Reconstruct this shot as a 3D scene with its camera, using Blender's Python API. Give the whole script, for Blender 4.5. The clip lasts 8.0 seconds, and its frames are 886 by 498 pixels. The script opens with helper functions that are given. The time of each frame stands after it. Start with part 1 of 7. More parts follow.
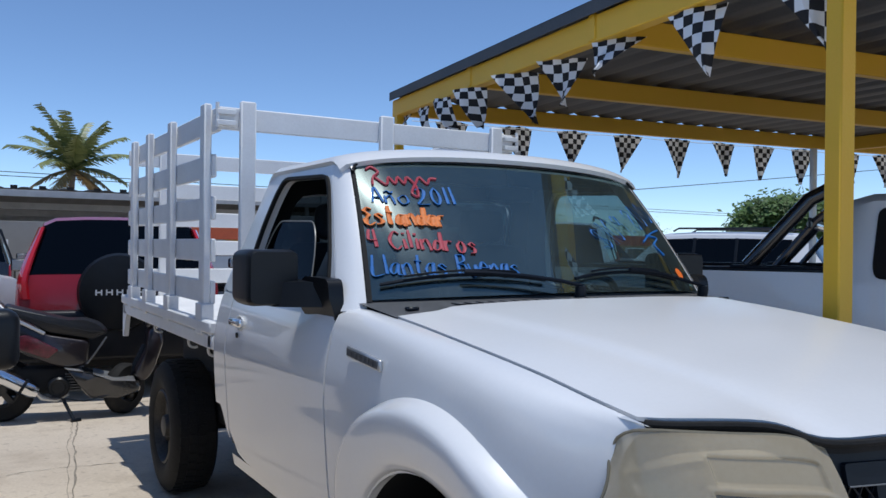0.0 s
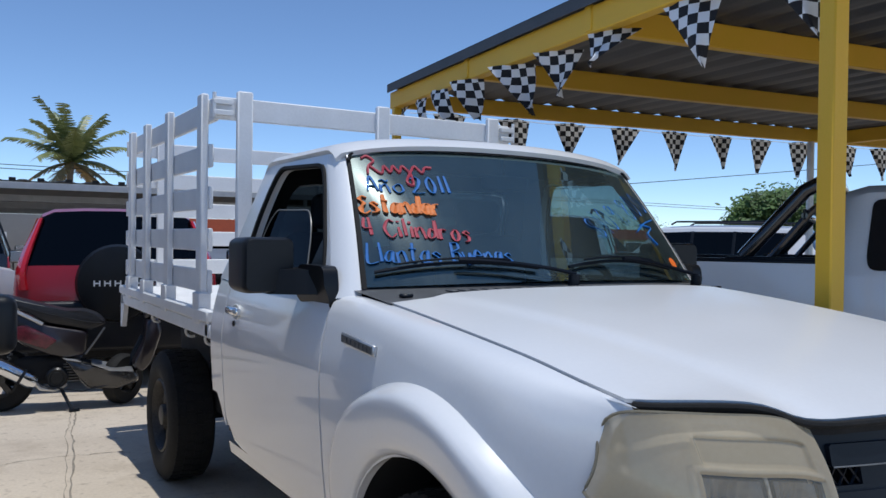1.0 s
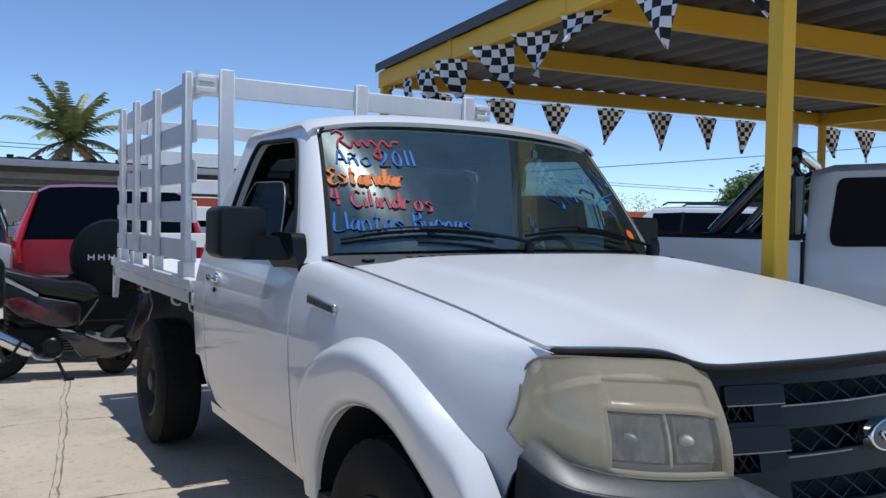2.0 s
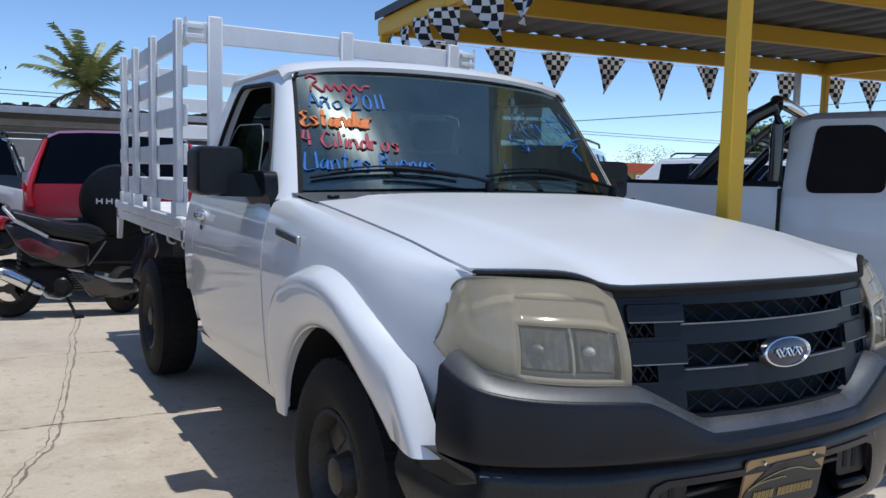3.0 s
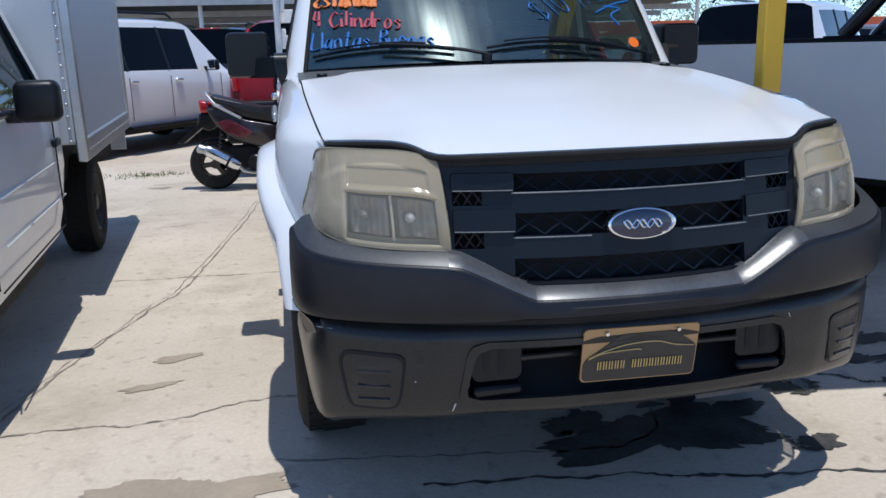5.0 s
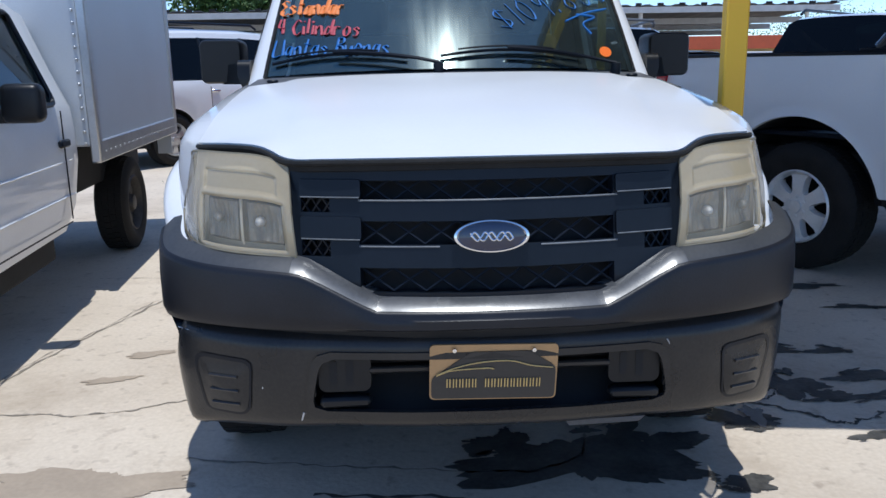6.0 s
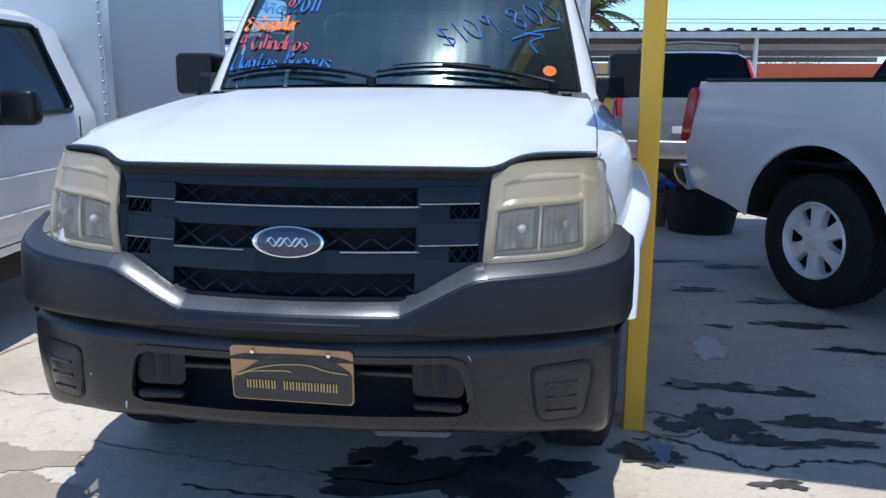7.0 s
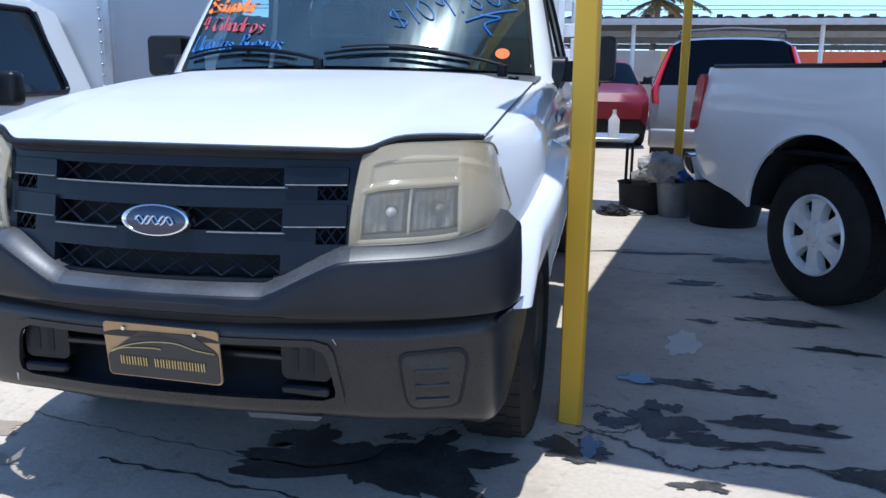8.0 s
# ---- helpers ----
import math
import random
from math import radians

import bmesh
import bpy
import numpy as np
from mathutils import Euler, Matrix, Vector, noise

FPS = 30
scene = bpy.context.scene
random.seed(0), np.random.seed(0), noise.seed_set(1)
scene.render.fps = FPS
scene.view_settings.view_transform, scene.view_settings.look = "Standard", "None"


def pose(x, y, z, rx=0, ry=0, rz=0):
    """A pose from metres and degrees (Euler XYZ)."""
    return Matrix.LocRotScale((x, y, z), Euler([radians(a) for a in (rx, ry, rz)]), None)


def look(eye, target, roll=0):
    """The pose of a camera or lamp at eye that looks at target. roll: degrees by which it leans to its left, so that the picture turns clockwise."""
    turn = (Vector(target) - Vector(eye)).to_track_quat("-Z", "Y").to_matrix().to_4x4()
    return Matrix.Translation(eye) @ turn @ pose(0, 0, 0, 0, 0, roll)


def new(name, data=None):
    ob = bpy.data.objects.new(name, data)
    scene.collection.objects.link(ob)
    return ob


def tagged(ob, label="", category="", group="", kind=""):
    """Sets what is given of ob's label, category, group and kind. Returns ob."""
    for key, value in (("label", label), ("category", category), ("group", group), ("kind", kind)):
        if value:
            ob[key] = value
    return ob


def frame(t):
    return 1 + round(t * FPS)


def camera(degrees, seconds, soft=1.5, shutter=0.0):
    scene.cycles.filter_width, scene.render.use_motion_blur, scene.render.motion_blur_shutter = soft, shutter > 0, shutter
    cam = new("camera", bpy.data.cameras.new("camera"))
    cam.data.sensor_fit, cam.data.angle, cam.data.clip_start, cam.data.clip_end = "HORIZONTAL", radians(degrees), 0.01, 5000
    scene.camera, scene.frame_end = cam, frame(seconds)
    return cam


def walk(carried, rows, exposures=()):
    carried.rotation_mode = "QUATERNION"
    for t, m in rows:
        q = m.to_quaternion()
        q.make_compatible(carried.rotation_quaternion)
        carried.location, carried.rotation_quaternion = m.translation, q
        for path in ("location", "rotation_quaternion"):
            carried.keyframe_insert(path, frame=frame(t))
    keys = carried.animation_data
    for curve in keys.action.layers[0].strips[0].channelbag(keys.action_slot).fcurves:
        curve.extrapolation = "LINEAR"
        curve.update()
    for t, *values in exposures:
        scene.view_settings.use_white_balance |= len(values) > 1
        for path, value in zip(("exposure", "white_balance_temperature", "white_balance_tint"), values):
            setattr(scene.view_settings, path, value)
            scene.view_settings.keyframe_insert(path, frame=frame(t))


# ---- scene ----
cam = camera(57.3, 8.0)
PATH = [
    (0, (-1.873, -0.738, 1.396), (-0.835, 0.972, 1.39), 0.7),
    (0.5, (-1.87, -0.743, 1.38), (-0.831, 0.966, 1.369), 0.7),
    (1, (-1.871, -0.764, 1.377), (-0.831, 0.944, 1.356), 0.8),
    (1.5, (-1.865, -0.872, 1.37), (-0.824, 0.836, 1.335), 0.9),
    (2.8, (-1.799, -1.192, 1.297), (-0.781, 0.522, 1.141), 1.6),
    (3, (-1.776, -1.258, 1.3), (-0.777, 0.464, 1.114), 1.5),
    (3.5, (-1.686, -1.426, 1.294), (-0.76, 0.326, 1.02), 1.0),
    (4, (-1.468, -1.579, 1.299), (-0.704, 0.231, 0.926), 0.3),
    (4.2, (-1.332, -1.665, 1.299), (-0.665, 0.175, 0.884), -0.1),
    (5.3, (-0.662, -1.767, 1.305), (-0.374, 0.152, 0.817), -1.4),
    (5.5, (-0.544, -1.779, 1.292), (-0.295, 0.147, 0.815), -1.2),
    (6, (-0.197, -1.786, 1.269), (-0.109, 0.161, 0.82), -1.0),
    (6.5, (0.172, -1.759, 1.257), (0.109, 0.195, 0.833), -0.3),
    (7, (0.587, -1.796, 1.243), (0.361, 0.151, 0.846), 0.3),
    (7.5, (0.869, -1.775, 1.232), (0.513, 0.151, 0.829), 0.4),
    (8, (1.061, -1.682, 1.226), (0.667, 0.232, 0.8), 0.6),
]
walk(cam, [(t, look(eye, target, roll)) for t, eye, target, roll in PATH],
     [(0, 0.0, 5950, 8), (3, 0.10, 5950, 8), (5.5, 0.34, 5800, 8), (7, 0.56, 5600, 8), (8, 0.71, 5450, 8)])

# ---- light ----
SUN_ELEV, SUN_TURN = 80.0, 190.0  # degrees; the sun stands high in front of the parked pickup
world = bpy.data.worlds.new("world")
scene.world = world
world.use_nodes = True
wn = world.node_tree.nodes
sky = wn.new("ShaderNodeTexSky")
sky.sky_type = "NISHITA"
sky.sun_disc = False
sky.sun_elevation = radians(SUN_ELEV)
sky.sun_rotation = radians(SUN_TURN)
sky.air_density, sky.dust_density, sky.ozone_density = 0.62, 0.0, 3.1
wn["Background"].inputs["Strength"].default_value = 0.15
world.node_tree.links.new(sky.outputs[0], wn["Background"].inputs["Color"])
sun = new("sun", bpy.data.lights.new("sun", "SUN"))
sun.data.energy, sun.data.angle, sun.data.color = 2.8, radians(0.5), (1.0, 0.94, 0.85)
SUN_WAY = Vector((0.04, -0.14, 1.0))  # towards the sun
sun.matrix_world = look(SUN_WAY * 60, (0, 0, 0))


# ---- materials ----
def shader(name, color, rough=0.5, metal=0.0, coat=0.0, var=0.12, scale=6.0, bump=0.0, fine=90.0, spec=0.5, second=None):
    """A surface with a broad stain, a fine grain and a light relief."""
    m = bpy.data.materials.new(name)
    m.use_nodes = True
    n, l = m.node_tree.nodes, m.node_tree.links
    b = n["Principled BSDF"]
    b.inputs["Roughness"].default_value = rough
    b.inputs["Metallic"].default_value = metal
    b.inputs["Coat Weight"].default_value = coat
    b.inputs["Coat Roughness"].default_value = 0.05
    b.inputs["Specular IOR Level"].default_value = spec
    tex = n.new("ShaderNodeTexCoord")
    broad, grain = n.new("ShaderNodeTexNoise"), n.new("ShaderNodeTexNoise")
    broad.inputs["Scale"].default_value, broad.inputs["Detail"].default_value = scale, 6
    grain.inputs["Scale"].default_value, grain.inputs["Detail"].default_value = fine, 4
    l.new(tex.outputs["Object"], broad.inputs["Vector"])
    l.new(tex.outputs["Object"], grain.inputs["Vector"])
    mix = n.new("ShaderNodeMix")
    mix.data_type = "RGBA"
    c = Vector(color)
    mix.inputs["A"].default_value = (*(c * (1 - var)), 1)
    mix.inputs["B"].default_value = (*(Vector(second) if second else Vector([min(1, v * (1 + var)) for v in c])), 1)
    add = n.new("ShaderNodeMath")
    add.operation = "MULTIPLY_ADD"
    add.inputs[1].default_value, add.inputs[2].default_value = 0.35, 0.0
    l.new(grain.outputs["Fac"], add.inputs[0])
    tot = n.new("ShaderNodeMath")
    tot.operation = "MULTIPLY_ADD"
    tot.inputs[1].default_value = 0.65
    l.new(broad.outputs["Fac"], tot.inputs[0])
    l.new(add.outputs[0], tot.inputs[2])
    ramp = n.new("ShaderNodeMapRange")
    ramp.inputs["From Min"].default_value, ramp.inputs["From Max"].default_value = 0.32, 0.68
    l.new(tot.outputs[0], ramp.inputs["Value"])
    l.new(ramp.outputs[0], mix.inputs["Factor"])
    l.new(mix.outputs["Result"], b.inputs["Base Color"])
    rr = n.new("ShaderNodeMapRange")
    rr.inputs["To Min"].default_value, rr.inputs["To Max"].default_value = max(0.0, rough * 0.82), min(1, rough * 1.2)
    l.new(broad.outputs["Fac"], rr.inputs["Value"])
    l.new(rr.outputs[0], b.inputs["Roughness"])
    if bump:
        bp = n.new("ShaderNodeBump")
        bp.inputs["Strength"].default_value, bp.inputs["Distance"].default_value = bump, 0.004
        l.new(grain.outputs["Fac"], bp.inputs["Height"])
        l.new(bp.outputs[0], b.inputs["Normal"])
    return m


def glass(name, tint, ior=1.5, rough=0.0, sheen=(1, 1, 1)):
    """A pane: light passes through its tint, and gloss grows towards grazing views."""
    m = bpy.data.materials.new(name)
    m.use_nodes = True
    n, l = m.node_tree.nodes, m.node_tree.links
    n.remove(n["Principled BSDF"])
    clear, gloss, mix, fres = n.new("ShaderNodeBsdfTransparent"), n.new("ShaderNodeBsdfGlossy"), n.new("ShaderNodeMixShader"), n.new("ShaderNodeFresnel")
    clear.inputs["Color"].default_value = (*tint, 1)
    gloss.inputs["Color"].default_value = (*sheen, 1)
    gloss.inputs["Roughness"].default_value = rough
    fres.inputs["IOR"].default_value = ior
    l.new(fres.outputs[0], mix.inputs["Fac"])
    l.new(clear.outputs[0], mix.inputs[1])
    l.new(gloss.outputs[0], mix.inputs[2])
    l.new(mix.outputs[0], n["Material Output"].inputs["Surface"])
    return m


WHITE = shader("white_paint", (0.80, 0.80, 0.80), 0.38, coat=1.0, var=0.025, scale=2.5)
# white with a duller coat; base dimmed so sunlit bonnet and roof don't clip
TOPWHITE = shader("dimmed_top_white_paint", (0.72, 0.72, 0.72), 0.42, coat=0.45, var=0.03, scale=2.5)
TOPWHITE.node_tree.nodes["Principled BSDF"].inputs["Coat Roughness"].default_value = 0.2
OLDWHITE = shader("old_white_paint", (0.78, 0.78, 0.77), 0.42, coat=0.6, var=0.05, scale=3)
BEDWHITE = shader("brushed_white_enamel", (0.80, 0.80, 0.80), 0.5, var=0.07, scale=5, bump=0.15)
BOXGREY = shader("box_sheet", (0.50, 0.53, 0.56), 0.45, var=0.05, scale=2)
ALU = shader("aluminium", (0.55, 0.56, 0.57), 0.42, metal=0.9, var=0.12, scale=9)
BLACK = shader("black_plastic", (0.009, 0.010, 0.012), 0.36, var=0.25, scale=8, bump=0.08, fine=300, spec=0.3)
SATIN = shader("satin_black", (0.007, 0.010, 0.016), 0.34, var=0.2, scale=8, spec=0.24)
BUMPER = shader("grey_bumper_plastic", (0.009, 0.011, 0.016), 0.38, var=0.3, scale=5, bump=0.12, fine=260, spec=0.31, second=(0.016, 0.017, 0.022))
BUMPERLOW = shader("dusty_bumper_plastic", (0.011, 0.013, 0.017), 0.28, var=0.3, scale=3.5, bump=0.12, fine=120, spec=0.4, second=(0.032, 0.030, 0.028))
# bumper top: base greyer than the bumper, imitating the sheen of sun and sky
SHOULDER_SHEEN = shader("sheen_greyed_plastic", (0.034, 0.036, 0.040), 0.40, var=0.2, scale=6, bump=0.02, spec=0.62, second=(0.055, 0.057, 0.06))
LEDGE_SHEEN = shader("sheen_lightened_plastic", (0.060, 0.062, 0.066), 0.27, var=0.2, scale=6, bump=0.03, spec=1.0, second=(0.09, 0.092, 0.096))
RUBBER = shader("tyre_rubber", (0.009, 0.009, 0.009), 0.75, var=0.3, scale=12, bump=0.3, spec=0.3, second=(0.020, 0.019, 0.018))
DARK = shader("dark_underside", (0.012, 0.012, 0.013), 0.85, var=0.3)
STEEL = shader("dusty_steel_rim", (0.019, 0.018, 0.017), 0.5, var=0.35, scale=14, second=(0.075, 0.066, 0.055))
CHROME = shader("chrome", (0.78, 0.79, 0.8), 0.12, metal=1.0, var=0.05)
SILVER = shader("silver_alloy", (0.55, 0.56, 0.57), 0.35, metal=0.7, var=0.08)
YELLOW = shader("yellow_enamel", (0.78, 0.47, 0.02), 0.5, var=0.10, scale=4, bump=0.15, second=(0.74, 0.42, 0.03))
RED = shader("red_paint", (0.30, 0.006, 0.013), 0.3, coat=0.4, var=0.08, scale=3)
DARKRED = shader("dark_red_paint", (0.20, 0.010, 0.018), 0.3, coat=0.5, var=0.08, scale=3)
SILVERPAINT = shader("silver_paint", (0.27, 0.27, 0.275), 0.35, metal=0.5, coat=0.5, var=0.05, scale=3)
BLACKPAINT = shader("black_paint", (0.012, 0.012, 0.014), 0.2, coat=0.8, var=0.1)
TAIL = shader("red_lamp_lens", (0.46, 0.010, 0.018), 0.15, coat=0.8, var=0.08)
AMBER = shader("orange_sticker", (0.9, 0.18, 0.02), 0.5, var=0.08)
NAVY = shader("navy_enamel", (0.005, 0.010, 0.04), 0.25, coat=0.8, var=0.1)
SEAT = shader("grey_seat_cloth", (0.022, 0.025, 0.03), 0.9, var=0.2, bump=0.3)
DASH = shader("grey_dashboard", (0.014, 0.015, 0.017), 0.8, var=0.15, bump=0.1)
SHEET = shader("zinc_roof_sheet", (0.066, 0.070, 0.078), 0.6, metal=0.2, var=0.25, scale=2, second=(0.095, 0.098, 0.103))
ALLOY = shader("bright_alloy", (0.76, 0.75, 0.73), 0.36, metal=0.2, var=0.07, scale=20)
FAB_W = shader("white_cloth", (0.75, 0.75, 0.76), 0.9, var=0.06)
FAB_K = shader("black_cloth", (0.012, 0.012, 0.014), 0.9, var=0.2)
GLASS = glass("car_glass", (0.36, 0.45, 0.46))
SCREENGLASS = glass("windscreen_glass", (0.42, 0.54, 0.55), 2.25, 0.02, (0.72, 1.0, 0.95))
DARKGLASS = glass("tinted_glass", (0.03, 0.04, 0.045), 1.33)
SMOKED = glass("smoked_glass", (0.14, 0.16, 0.17), 1.3, 0.05, (0.22, 0.24, 0.27))
PANE_EDGE = shader("ground_glass_edge", (0.22, 0.22, 0.21), 0.35, var=0.15)


def hazed(m, film, film_share, smear_share):
    """Adds a thin pale film that imitates reflected sky, and the smear that the wipers leave along the slope of the
    glass.
    """
    n, l = m.node_tree.nodes, m.node_tree.links
    out = n["Material Output"]
    last = out.inputs["Surface"].links[0].from_socket
    tex, noise_a, noise_b = n.new("ShaderNodeTexCoord"), n.new("ShaderNodeTexNoise"), n.new("ShaderNodeTexNoise")
    stretch = n.new("ShaderNodeMapping")
    stretch.inputs["Scale"].default_value = (26, 2.0, 2.0)
    noise_a.inputs["Scale"].default_value, noise_a.inputs["Detail"].default_value = 1.0, 6
    noise_b.inputs["Scale"].default_value, noise_b.inputs["Detail"].default_value = 3.0, 8
    l.new(tex.outputs["Object"], stretch.inputs["Vector"])
    l.new(stretch.outputs[0], noise_a.inputs["Vector"])
    l.new(tex.outputs["Object"], noise_b.inputs["Vector"])
    veil, smear = n.new("ShaderNodeBsdfDiffuse"), n.new("ShaderNodeBsdfAnisotropic")
    veil.inputs["Color"].default_value = (*film, 1)
    smear.inputs["Roughness"].default_value = 0.22
    smear.inputs["Color"].default_value = (0.85, 1.0, 0.98, 1)
    for share, fac, bsdf in ((film_share, noise_b, veil), (smear_share, noise_a, smear)):
        k, mix = n.new("ShaderNodeMapRange"), n.new("ShaderNodeMixShader")
        k.inputs["From Min"].default_value, k.inputs["From Max"].default_value = 0.3, 0.75
        k.inputs["To Min"].default_value, k.inputs["To Max"].default_value = share * 0.5, share * 1.6
        l.new(fac.outputs["Fac"], k.inputs["Value"])
        l.new(k.outputs[0], mix.inputs["Fac"])
        l.new(last, mix.inputs[1])
        l.new(bsdf.outputs[0], mix.inputs[2])
        last = mix.outputs[0]
    l.new(last, out.inputs["Surface"])


# teal film lifts the dark glass as a sky reflection would
hazed(SCREENGLASS, (0.42, 0.55, 0.56), 0.045, 0.013)


# ---- geometry helpers ----
def part(name, bm, material, parent=None, label="", smooth=True, angle=40):
    """Links a bmesh as one mesh object, under its thing or part."""
    bm.normal_update()
    me = bpy.data.meshes.new(name)
    bm.to_mesh(me)
    bm.free()
    me.materials.append(material)
    if smooth:
        me.shade_smooth()
        me.set_sharp_from_angle(angle=radians(angle))
    ob = new(name, me)
    if parent:
        ob.parent = parent
    if label:
        ob["label"] = label
    return ob


def thing(name, m, label, category, group="", kind=""):
    ob = new(name)
    ob.matrix_world = m
    ob.empty_display_size = 0.1
    return tagged(ob, label, category, group, kind)


def add_box(bm, x0, x1, y0, y1, z0, z1, bevel=0.0, m=None):
    vs = [bm.verts.new((x, y, z)) for x in (x0, x1) for y in (y0, y1) for z in (z0, z1)]
    fs = [bm.faces.new([vs[i] for i in q]) for q in ((0, 1, 3, 2), (4, 6, 7, 5), (0, 4, 5, 1), (2, 3, 7, 6), (0, 2, 6, 4), (1, 5, 7, 3))]
    if bevel:
        es = list({e for f in fs for e in f.edges})
        r = bmesh.ops.bevel(bm, geom=es, offset=bevel, segments=1 if bevel < 0.012 else 4, affect="EDGES", profile=0.5)
        vs = list({v for f in r["faces"] for v in f.verts} | {v for v in vs if v.is_valid})
    if m is not None:
        for v in vs:
            v.co = m @ v.co
    return bm


def block(x0, x1, y0, y1, z0, z1, bevel=0.0, m=None):
    return add_box(bmesh.new(), x0, x1, y0, y1, z0, z1, bevel, m)


def grid(bm, fn, us, vs, close_u=False):
    rows = [[bm.verts.new(fn(u, v)) for v in vs] for u in us]
    if close_u:
        rows.append(rows[0])
    fs = []
    for a, b in zip(rows, rows[1:]):
        for i in range(len(vs) - 1):
            try:
                fs.append(bm.faces.new((a[i], b[i], b[i + 1], a[i + 1])))
            except ValueError:
                pass
    return rows, fs


def lin(a, b, n):
    return [a + (b - a) * i / (n - 1) for i in range(n)] if n > 1 else [b]


def curve_at(pts, s):
    """A smooth curve through points (tuples whose first entry is the parameter)."""
    if s <= pts[0][0]:
        return Vector(pts[0][1:])
    for i in range(len(pts) - 1):
        if s <= pts[i + 1][0]:
            p1, p2 = Vector(pts[i][1:]), Vector(pts[i + 1][1:])
            h = pts[i + 1][0] - pts[i][0]
            t = (s - pts[i][0]) / h
            m1 = (p2 - p1) if i == 0 else (p2 - Vector(pts[i - 1][1:])) * h / (pts[i + 1][0] - pts[i - 1][0])
            m2 = (p2 - p1) if i + 2 >= len(pts) else (Vector(pts[i + 2][1:]) - p1) * h / (pts[i + 2][0] - pts[i][0])
            return (2 * t**3 - 3 * t**2 + 1) * p1 + (t**3 - 2 * t**2 + t) * m1 + (-2 * t**3 + 3 * t**2) * p2 + (t**3 - t**2) * m2
    return Vector(pts[-1][1:])


def ease(pts, s):
    return curve_at([(a, b, 0) for a, b in pts], s)[0]


def tube(bm, pts, r, n=8, cap=True, flat=1.0):
    """A round bar along points; r may be one radius or one for each point."""
    pts = [Vector(p) for p in pts]
    rs = r if isinstance(r, (list, tuple)) else [r] * len(pts)
    rings = []
    up = Vector((0, 0, 1))
    for i, p in enumerate(pts):
        d = (pts[min(i + 1, len(pts) - 1)] - pts[max(i - 1, 0)]).normalized()
        a = d.cross(up if abs(d.dot(up)) < 0.95 else Vector((1, 0, 0))).normalized()
        b = a.cross(d).normalized()
        rings.append([bm.verts.new(p + rs[i] * (math.cos(6.28319 * k / n) * a + flat * math.sin(6.28319 * k / n) * b)) for k in range(n)])
    for a, b in zip(rings, rings[1:]):
        for k in range(n):
            bm.faces.new((a[k], a[(k + 1) % n], b[(k + 1) % n], b[k]))
    if cap:
        bm.faces.new(rings[0])
        bm.faces.new(rings[-1][::-1])
    return bm


def lathe(bm, profile, n=32, m=None):
    """A body of revolution round the x axis; profile is rows of (x, radius)."""
    rings = []
    for x, r in profile:
        rings.append([bm.verts.new(Vector((x, r * math.cos(6.28319 * k / n), r * math.sin(6.28319 * k / n)))) for k in range(n)])
    for a, b in zip(rings, rings[1:]):
        for k in range(n):
            bm.faces.new((a[k], a[(k + 1) % n], b[(k + 1) % n], b[k]))
    if m is not None:
        for ring in rings:
            for v in ring:
                v.co = m @ v.co
    return rings


def slab(bm, outline, place, depth):
    """A flat plate with thickness: outline in (u, v); place(u, v, d) gives the point."""
    a = [bm.verts.new(place(u, v, 0)) for u, v in outline]
    b = [bm.verts.new(place(u, v, depth)) for u, v in outline]
    bm.faces.new(a)
    bm.faces.new(b[::-1])
    for i in range(len(a)):
        j = (i + 1) % len(a)
        bm.faces.new((a[j], a[i], b[i], b[j]))
    return bm


def rounded(x0, x1, y0, y1, r, n=5):
    out = []
    for cx, cy, a0 in ((x1 - r, y1 - r, 0), (x0 + r, y1 - r, 90), (x0 + r, y0 + r, 180), (x1 - r, y0 + r, 270)):
        for k in range(n):
            a = radians(a0 + 90 * k / (n - 1))
            out.append((cx + r * math.cos(a), cy + r * math.sin(a)))
    return out


def soften(poly, r, n=4):
    """Rounds the corners of a polygon."""
    out = []
    for i, p in enumerate(poly):
        p = Vector(p)
        a, b = Vector(poly[i - 1]), Vector(poly[(i + 1) % len(poly)])
        ra, rb = min(r, (a - p).length * 0.45), min(r, (b - p).length * 0.45)
        s, e = p + (a - p).normalized() * ra, p + (b - p).normalized() * rb
        for k in range(n):
            t = k / (n - 1)
            q = (1 - t) ** 2 * s + 2 * t * (1 - t) * p + t**2 * e
            out.append((q.x, q.y))
    return out


def ray_poly(c, a, poly):
    """The distance from c at angle a to a polygon's outline."""
    d, best = Vector((math.cos(a), math.sin(a))), 0
    for i in range(len(poly)):
        p, q = Vector(poly[i]), Vector(poly[(i + 1) % len(poly)])
        e = q - p
        den = d.x * e.y - d.y * e.x
        if abs(den) < 1e-9:
            continue
        w = p - Vector(c)
        t, s = (w.x * e.y - w.y * e.x) / den, (w.x * d.y - w.y * d.x) / den
        if t > 0 and -1e-6 <= s <= 1 + 1e-6:
            best = max(best, t)
    return best


def ring_panel(bm, outer, inner, c, place, n=72, steps=2):
    """A panel with an opening, in (u, v), laid by place(u, v)."""
    rows = []
    for k in range(n):
        a = 6.28319 * k / n
        ri, ro = ray_poly(c, a, inner), ray_poly(c, a, outer)
        rows.append([bm.verts.new(place(c[0] + math.cos(a) * r, c[1] + math.sin(a) * r)) for r in lin(ri, ro, steps + 1)])
    rows.append(rows[0])
    for a, b in zip(rows, rows[1:]):
        for i in range(steps):
            bm.faces.new((a[i], b[i], b[i + 1], a[i + 1]))
    return bm


